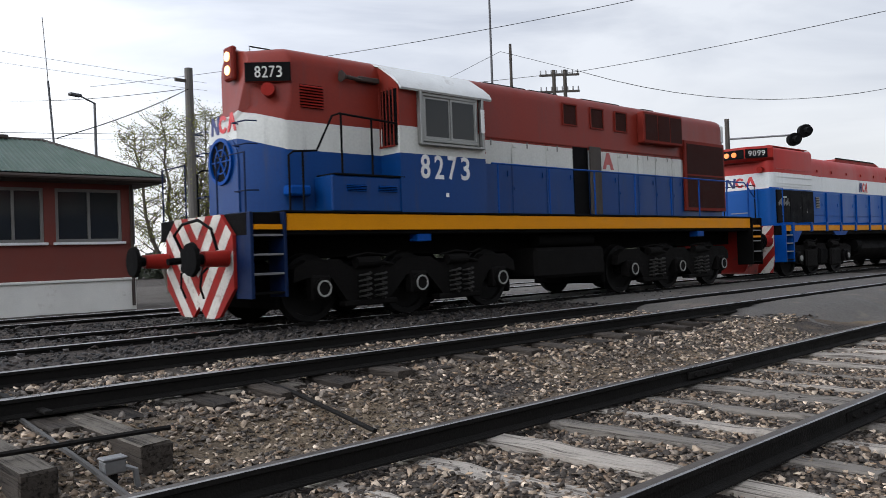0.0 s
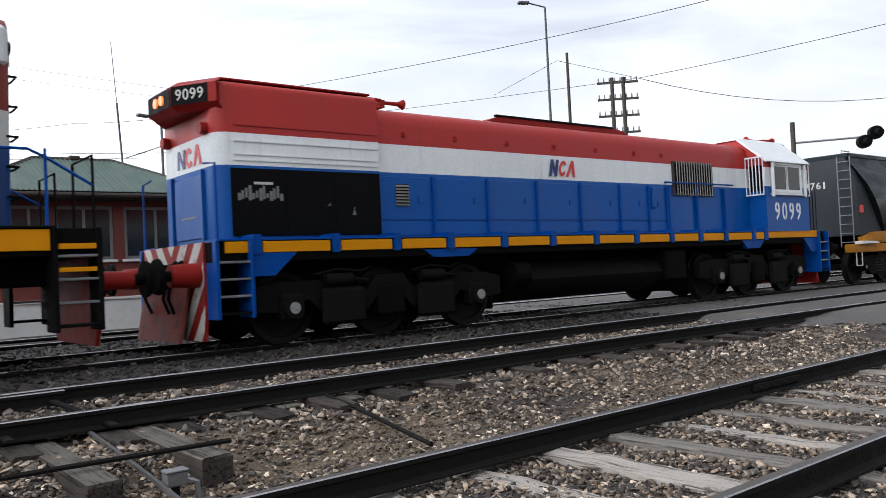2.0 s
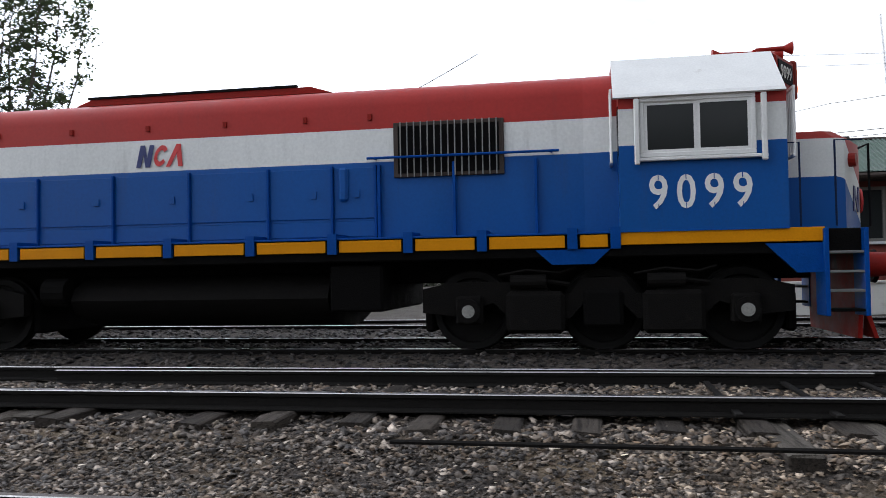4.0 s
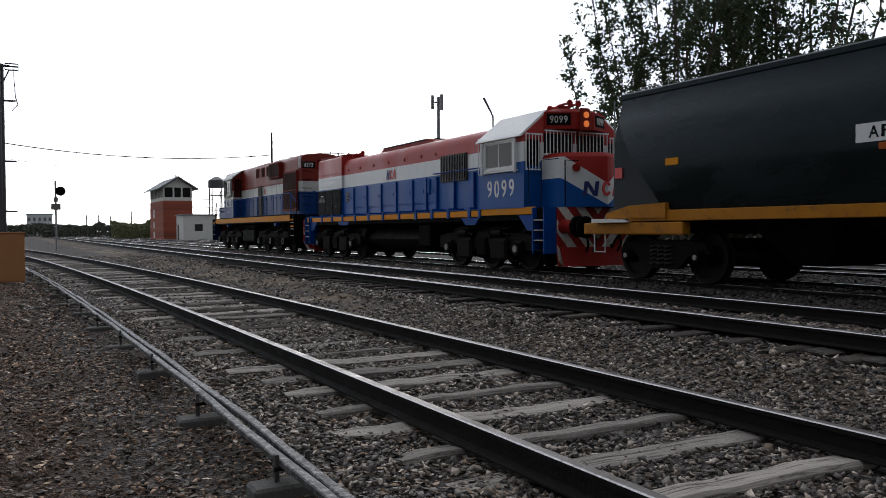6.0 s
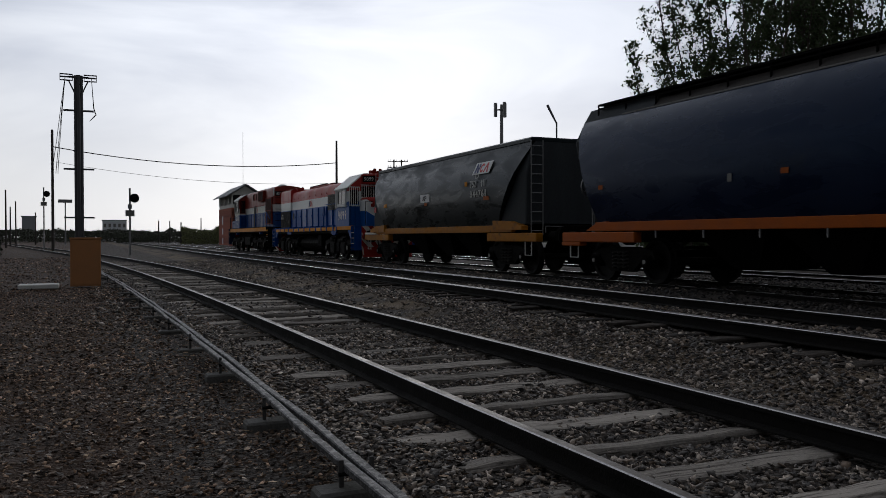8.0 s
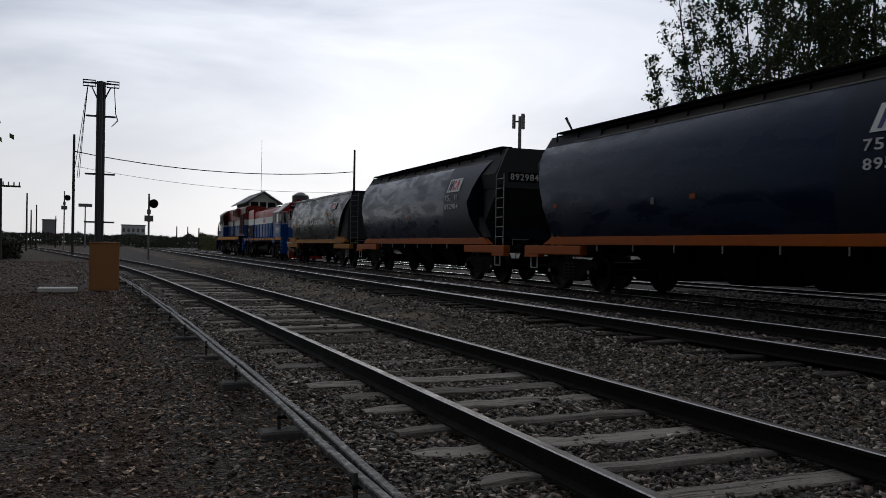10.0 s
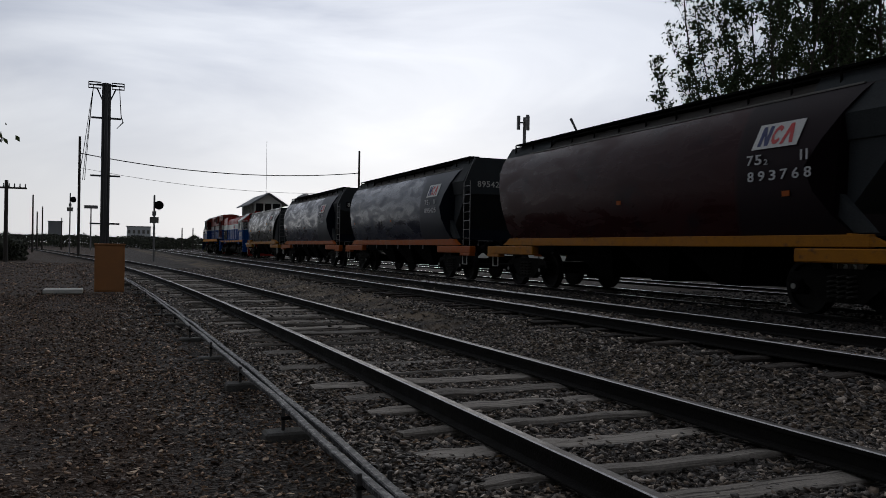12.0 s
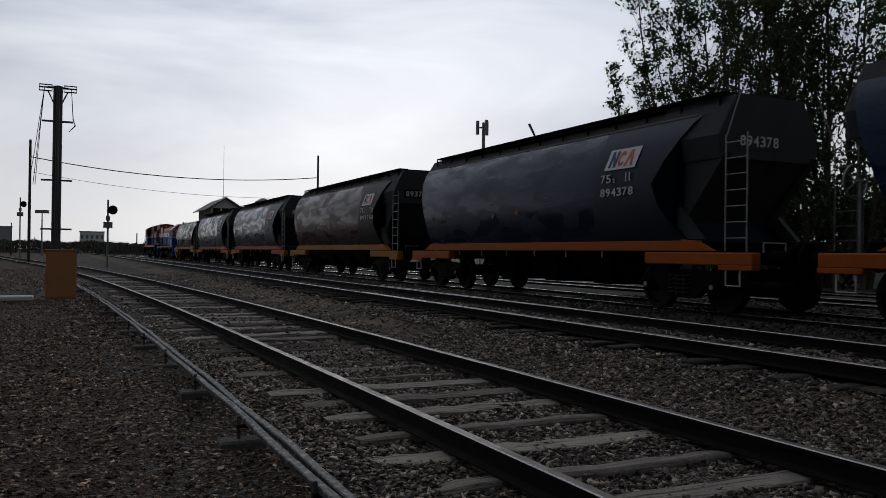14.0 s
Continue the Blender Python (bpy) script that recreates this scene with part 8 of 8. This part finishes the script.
def branching_tree(name, x, y, height, spread, seed, label, upright=0.6, trunks=1, leaves=9000, leaf=0.12, mat=None, base=0.25, limbs=26, leaf_from=0.15, thick=0.18, cluster=0.45, ground=0.1):
    """trunk(s), limbs and twigs as tapered rods; leaves in clusters along the twigs"""
    rnd = random.Random(seed)
    t = tagged(empty(name, pose(x, y, ground, 0, 0, math.degrees(math.atan2(-x, y)))), label, "tree")
    tips = []
    wood = B()
    for k in range(trunks):
        bx, by = (((2 * (k + 0.5) / trunks - 1) * spread * 0.62 + rnd.uniform(-0.2, 0.2), rnd.uniform(-1, 1) * spread * 0.25) if trunks > 1 else (0, 0))
        h = height * rnd.uniform(0.82, 1.0)
        p, r = Vector((bx * 0.45, by * 0.5, -0.1)), thick * rnd.uniform(0.7, 1.1)
        path = [p]
        n = 8
        for i in range(n):
            p = p + Vector((rnd.uniform(-0.15, 0.15) + bx / n * 0.9, rnd.uniform(-0.15, 0.15) + by / n * 0.9, h / n))
            path.append(p)
        for i in range(n):
            rod(wood, path[i], path[i + 1], r * (1 - i / n * 0.85), 7, r * (1 - (i + 1) / n * 0.85))
        for j in range(limbs):
            f = base + (1 - base) * (j + rnd.random()) / limbs
            i = min(n - 1, int(f * n)); q = path[i].lerp(path[i + 1], f * n - i)
            a = rnd.uniform(0, 2 * math.pi)
            ln = spread * rnd.uniform(0.45, 1.0) * (1.05 - 0.65 * f) / (1.0 if trunks == 1 else 1.35)
            d = Vector((math.cos(a) * (1 - upright * 0.6), math.sin(a) * (1 - upright * 0.6), upright * rnd.uniform(0.6, 1.2))).normalized()
            mid = q + d * ln * 0.55 + Vector((0, 0, rnd.uniform(-0.1, 0.2)))
            end = mid + (d + Vector((rnd.uniform(-0.3, 0.3), rnd.uniform(-0.3, 0.3), 0.25 * upright))).normalized() * ln * 0.55
            rr = r * 0.32 * (1 - 0.6 * f)
            rod(wood, q, mid, rr, 5, rr * 0.6); rod(wood, mid, end, rr * 0.6, 5, rr * 0.15)
            for m in range(7):
                g = rnd.uniform(leaf_from, 1)
                s = q.lerp(mid, g * 2) if g < 0.5 else mid.lerp(end, g * 2 - 1)
                e = s + Vector((rnd.uniform(-1, 1), rnd.uniform(-1, 1), rnd.uniform(-0.2, 1))).normalized() * rnd.uniform(0.25, 0.8) * cluster * 1.6
                rod(wood, s, e, 0.012, 4, 0.004)
                tips.append((s, e))
    part("trunk", wood, M["bark"], t)
    rng = np.random.default_rng(seed)
    idx = rng.integers(0, len(tips), leaves)
    A = np.array([tuple(tips[i][0]) for i in idx]); Bq = np.array([tuple(tips[i][1]) for i in idx])
    C = A + (Bq - A) * rng.uniform(0.0, 1.15, leaves)[:, None] + rng.normal(size=(leaves, 3)) * cluster * 0.22
    me = leaf_mesh("crown", C, leaf, seed + 7, mat or M["leaf"])
    cr = new("crown", me)
    cr.parent = t
    return t


x, y = at_angle(46.7, 31)
branching_tree("poplar_tree", x, y, 13.2, 4.35, 11, "tall airy green poplar with many upright stems behind the train", upright=0.82, trunks=13, leaves=36000, leaf=0.115, limbs=24, base=0.10, thick=0.08, cluster=0.44)
x, y = at_angle(39.8, 32)
branching_tree("poplar_tree", x, y, 14.0, 4.3, 12, "dense dark green poplar beside the first", upright=0.88, trunks=10, leaves=19000, leaf=0.150, limbs=24, base=0.05, thick=0.13, cluster=0.5)
x, y = at_angle(43.6, 33)
branching_tree("poplar_tree", x, y, 13.4, 2.4, 18, "slender green poplar between two larger ones", upright=0.85, trunks=6, leaves=13000, leaf=0.135, limbs=22, base=0.06, thick=0.09, cluster=0.45)
for az, d, sd, hs in ((30.5, 33, 41, 4.2), (36.5, 34, 42, 4.2), (43.0, 35, 43, 3.4), (50.0, 36, 44, 1.9)):
    x, y = at_angle(az, d)
    branching_tree("shrub", x, y, hs, 3.6 if hs > 2 else 2.2, sd, "dense dark shrub under the poplars", upright=0.3, trunks=5, leaves=9000, leaf=0.17, limbs=10, base=0.05, thick=0.07, cluster=0.8)
x, y = at_angle(51.2, 31)
branching_tree("young_poplar", x, y, 8.5, 1.9, 13, "thin young poplar with sparse leaves", upright=1.0, trunks=4, leaves=5200, leaf=0.13, limbs=14, base=0.1, thick=0.06, cluster=0.36)
x, y = at_angle(24.2, 30)
branching_tree("feathery_tree", x, y, 6.4, 3.0, 14, "feathery green tree behind the train", upright=0.35, trunks=3, leaves=16000, leaf=0.13, limbs=16, base=0.15, thick=0.12, cluster=0.7)
x, y = at_angle(19.0, 29)
branching_tree("shrub", x, y, 4.0, 3.2, 15, "dark green shrub behind the train", upright=0.3, trunks=4, leaves=16000, leaf=0.14, limbs=12, base=0.05, thick=0.08, cluster=0.7)
x, y = at_angle(-25.8, 31)
branching_tree("thin_tree", x, y, 6.7, 2.1, 16, "fine-leaved tree turning yellow-green, with bare twigs", upright=0.45, trunks=5, leaves=15000, leaf=0.062, mat=M["leaf_yellow"], limbs=36, base=0.25, thick=0.12, cluster=0.55, leaf_from=0.3)
x, y = at_angle(102.3, 19)
branching_tree("willow_tree", x, y, 6.9, 2.4, 17, "dark drooping tree at the yard's edge", upright=0.1, trunks=1, leaves=5000, leaf=0.14, limbs=18, base=0.45, thick=0.12, cluster=0.6, ground=-0.02)


def far_woods(name, az0, az1, dist, h0, h1, count, seed, label, size=0.9, mat=None):
    rng = np.random.default_rng(seed)
    a = rng.uniform(az0, az1, count)
    d = dist * rng.uniform(0.93, 1.07, count)
    prof = np.array([0.55 + 0.45 * noise.noise((v * 0.35, seed, 0)) + 0.25 * noise.noise((v * 1.6, seed, 3)) for v in a])
    z = rng.uniform(0, 1, count) ** 0.7 * (h0 + (h1 - h0) * np.clip(prof, 0, 1.2))
    C = np.stack([-d * np.sin(np.radians(a)), d * np.cos(np.radians(a)), z], 1)
    me = leaf_mesh(name, C, size, seed, mat or M["leaf_far"], 0.0)
    return tagged(new(name, me), label, "woods", kind="stuff")


far_woods("far_woods", 60, 88, 190, 1.0, 3.8, 44000, 21, "dark line of distant trees beyond the yard", 0.34)
far_woods("far_woods", 79, 84, 135, 0.8, 3.8, 16000, 22, "olive bushes beyond the signal box", 0.22, M["leaf_olive"])
far_woods("far_woods", 86, 100, 260, 1.5, 5.0, 26000, 23, "dark line of distant trees behind the siding", 0.42)
far_woods("far_hedge", 94.6, 99, 70, 0.3, 1.9, 9000, 24, "low hedge at the yard's edge", 0.22)
far_woods("far_woods", -80, 60, 70, 0.6, 3.2, 16000, 25, "bushes far behind the main line", 0.7)

# added out of view: dims the train's near side and its paint reflections
far_woods("tree_belt", 152, 236, 30, 6.0, 11.5, 13000, 26, "unseen belt of trees added behind the viewpoint to dim the train's near side", 0.9)


def block(name, az0, az1, dist, z1, mat, label, category="building", z0=0.0, rows=0):
    (x0, y0), (x1, y1) = at_angle(az0, dist), at_angle(az1, dist)
    w = math.hypot(x1 - x0, y1 - y0)
    b = tagged(empty(name, pose((x0 + x1) / 2, (y0 + y1) / 2, 0, 0, 0, math.degrees(math.atan2(y1 - y0, x1 - x0)))), label, category)
    part("wall", box(B(), -w / 2, w / 2, -4, 4, z0, z1, 0.05), mat, b)
    part("roof", box(B(), -w / 2 - 0.2, w / 2 + 0.2, -4.2, 4.2, z1, z1 + 0.3), M["grey_far"], b)
    for r in range(rows):
        for k in range(5):
            xx = -w / 2 + w * (k + 0.5) / 5
            for s in (-1, 1):
                part("window", box(B(), xx - w * 0.05, xx + w * 0.05, s * 4.0, s * 4.03, z0 + (z1 - z0) * (r + 0.35) / rows, z0 + (z1 - z0) * (r + 0.7) / rows), M["grey_panel"], b)
    return b


block("white_building", 87.55, 89.0, 330, 7.6, M["white_far"], "white industrial building far along the line", rows=2)
block("grain_silo", 92.85, 93.65, 330, 8.8, M["grey_far"], "grey grain silos in the far distance", "silo", rows=0)
block("road_bridge", 83.5, 91.0, 280, 2.6, M["pole_dark"], "dark distant road bridge over the tracks", "bridge", z0=1.6)
block("shed", 15.5, 22.0, 52, 3.2, M["white_far"], "low pale shed behind the trees", "shed", rows=1)


# ---------------------------------------------------------------- things on the ground beside the tracks
def signal_rodding():
    t = tagged(empty("point_rodding"), "pair of worn steel point rods on low posts beside the siding", "point rodding")
    yf = lambda x: near_y(x) - 2.00 if x < -6 else near_y(-6) - 2.00
    xs = [2.0 - 0.75 * k for k in range(62)]
    for dy in (-0.042, 0.034):
        bm = B()
        rows = []
        for k, x in enumerate(xs):
            z = 0.145 + 0.006 * math.sin(k * 1.9 + dy * 30)
            y = yf(x) + dy + 0.006 * math.sin(k * 1.3 + dy * 50)
            rows.append([bm.verts.new((x, y + o, z + h)) for o, h in ((-0.027, -0.016), (0.027, -0.016), (0.027, 0.010), (0.020, 0.016), (-0.020, 0.016), (-0.027, 0.010))])
        for a, b in zip(rows, rows[1:]):
            for k in range(6):
                bm.faces.new((a[k], a[(k + 1) % 6], b[(k + 1) % 6], b[k]))
        bm.faces.new(rows[0]); bm.faces.new(rows[-1][::-1])
        bmesh.ops.recalc_face_normals(bm, faces=bm.faces)
        part("rod", bm, M["rod"], t, "speckled worn steel rod")
    rnd = random.Random(5)
    for k, x in enumerate([-0.9, -2.75, -4.55, -6.3, -8.36, -10.4, -12.4, -14.5, -16.6, -18.7, -21, -23.5, -26, -28.5]):
        y = yf(x) + rnd.uniform(-0.02, 0.02)
        s = part("support", box(B(), x - 0.09, x + 0.09, y - 0.22, y + 0.10, -0.06, 0.030 + rnd.uniform(-0.02, 0.02), 0.015), M["concrete_dark"], t, "small concrete footing")
        for o in (-0.085, 0.075):
            part("post", box(B(), x - 0.009, x + 0.009, y + o - 0.012, y + o + 0.012, 0.0, 0.185, 0.004), M["rod_post"], s)
        part("roller", rod(B(), (x, y - 0.10, 0.112), (x, y + 0.09, 0.112), 0.014, 8), M["steel"], s)


M["rod"] = material("worn_rod_steel", (0.040, 0.039, 0.040), 0.6, vary=0.6, scale=12, fine=60, second=(0.30, 0.29, 0.28), second_amount=0.72, bump=0.3, spec=0.3)
M["rod_post"] = material("weathered_bracket_steel", (0.06, 0.056, 0.052), 0.75, vary=0.4, scale=20)
M["concrete_dark"] = material("dirty_concrete", (0.10, 0.095, 0.085), 0.9, vary=0.35, scale=6, bump=0.4)
signal_rodding()


M["timber_worn"] = split_wood("worn_turnout_timber", (0.105, 0.092, 0.076), (0.045, 0.038, 0.031), 0.5)


def timber(x, y0, y1, w, z1, label, seed):
    rnd = random.Random(seed)
    bm = B()
    box(bm, x - w / 2, x + w / 2, y0, y1, -0.08, z1, 0.015)
    for v in bm.verts:
        v.co += Vector((rnd.uniform(-.008, .008), rnd.uniform(-.01, .01), rnd.uniform(-.006, .006)))
    bm.normal_update()
    # tops take the paler timber, sides and ends the darker wood
    for f in bm.faces:
        f.material_index = 0 if abs(f.normal.z) > 0.5 else 1
    return tagged(part("long_timber", bm, [M["timber_worn"], M["wood_dark"]]), label, "sleeper", group="long turnout timbers")


timber(2.53, 5.53, 8.9, 0.21, 0.16, "thick worn grey-brown turnout timber reaching out beside the main line", 1)
timber(1.81, 5.40, 8.9, 0.21, 0.155, "thick worn grey-brown turnout timber beside another", 2)
timber(1.15, 5.9, 8.9, 0.22, 0.15, "thick worn grey-brown turnout timber beside another", 3)
for k, (x, y0) in enumerate(((3.33, 7.12), (3.80, 7.15), (4.32, 7.02), (2.62, 7.25), (-5.55, 7.0), (-4.98, 7.0))):
    tagged(timber(x, y0 - 0.25, 8.8, 0.24, 0.165, "worn sleeper end standing proud of the ballast", 10 + k), group="sleeper ends")
ob = tagged(part("pull_rod", pipe(B(), [(-1.5, 5.82, 0.20), (1.7, 5.81, 0.20), (2.7, 5.72, 0.205)], 0.018, 6), M["rust"]), "thin rusty pull rod lying across the timbers", "rod")
ob = tagged(part("angle_iron", pipe(B(), [(2.095, 4.72, 0.035), (2.125, 5.6, 0.10), (2.175, 7.5, 0.215)], 0.017, 4), M["rod_post"]), "dusty angle iron lying between two timbers", "steel bar")
ob = tagged(part("steel_bar", pipe(B(), [(4.20, 7.5, 0.235), (4.08, 6.4, 0.165), (3.93, 5.15, 0.045)], 0.018, 6), M["rust"]), "rusty steel bar lying on the ballast", "steel bar")
jb = tagged(empty("junction_box", pose(2.20, 5.38, -0.02)), "small grey junction box with a bent conduit", "junction box")
part("body", box(B(), -0.064, 0.064, -0.045, 0.045, 0.09, 0.17, 0.008), M["galv"], jb)
part("lid", box(B(), -0.070, 0.070, -0.050, 0.050, 0.17, 0.185, 0.005), M["galv"], jb)
part("conduit", pipe(B(), [(0.06, -0.03, 0.12), (0.11, -0.05, 0.10), (0.13, -0.05, -0.05)], 0.018, 6), M["galv"], jb)
part("stake", box(B(), -0.02, 0.02, -0.02, 0.02, -0.1, 0.10), M["rust"], jb)
# fishplates at the rail joints of the siding
for y_, nm in ((near_y(7.4) + 0.873, 1), (near_y(8.2) - 0.873, 2)):
    x_ = 7.4 if nm == 1 else 6.4
    bm = B(); box(bm, x_ - 0.4, x_ + 0.4, y_ - 0.045, y_ - 0.014, 0.06, 0.125, 0.006)
    for k in range(4):
        rod(bm, (x_ - 0.3 + 0.2 * k, y_ - 0.045, 0.092), (x_ - 0.3 + 0.2 * k, y_ - 0.07, 0.092), 0.016, 6)
    fp = part("fishplate", bm, M["rust"], NEAR)


def litter(name, count, area, size, seed, mat, label):
    rng = np.random.default_rng(seed)
    x, y = rng.uniform(area[0], area[1], count), rng.uniform(area[2], area[3], count)
    z = np.array([ground_z(a, b) + 0.03 * noise.noise((a * 0.9, b * 0.9, 0)) + 0.012 * noise.noise((a * 3.1, b * 3.1, 4)) for a, b in zip(x, y)]) + 0.015
    me = leaf_mesh(name, np.stack([x, y, z], 1), size, seed, mat, 0.0)
    co = np.empty(len(me.vertices) * 3); me.vertices.foreach_get("co", co); co = co.reshape(-1, 4, 3)
    co[:, :, 2] = z[:, None] + (co[:, :, 2] - z[:, None]) * 0.3 + 0.004
    me.vertices.foreach_set("co", co.ravel())
    return tagged(new(name, me), label, "leaf litter", kind="stuff")


M["dead_leaf"] = stone_material("dead_leaf", (0.225, 0.155, 0.098), 0.6)
litter("leaf_litter", 26000, (-16, -0.8, -4.5, 2.6), 0.048, 31, M["dead_leaf"], "dry brown leaves strewn over earth beside the siding")
litter("leaf_litter", 2500, (-2, 10, 1.8, 7.0), 0.045, 32, M["dead_leaf"], "dry leaves caught among the ballast stones")


# ---------------------------------------------------------------- what moves
# seconds, metres that the train has gone
RUN = [(0.0, 0.0), (1.0, 8.62), (1.5, 13.0), (2.0, 17.38), (2.7, 23.5), (4.8, 42.1), (5.4, 47.45), (6.0, 52.8), (6.5, 57.25), (7.0, 61.65), (9.5, 84.0), (10.5, 92.95), (11.0, 97.4), (12.5, 110.85), (14.0, 124.25)]


def gone(t):
    """metres gone at t, by a smooth curve through RUN"""
    for (t0, s0), (t1, s1) in zip(RUN, RUN[1:]):
        if t <= t1 + 1e-6:
            return s0 + (s1 - s0) * (t - t0) / (t1 - t0)
    return RUN[-1][1]


def motions():
    for v, u0 in TRAIN:
        walk(v, [(t, pose(u0 - s, TRAIN_Y, RAIL_Z)) for t, s in RUN])
    for ob, x, r in WHEELS:
        rows = []
        for k in range(211):
            t = k / 15
            rows.append((t, pose(x, 0, r) @ Matrix.Rotation(-gone(t) / r, 4, "Y")))
        walk(ob, rows)


motions()
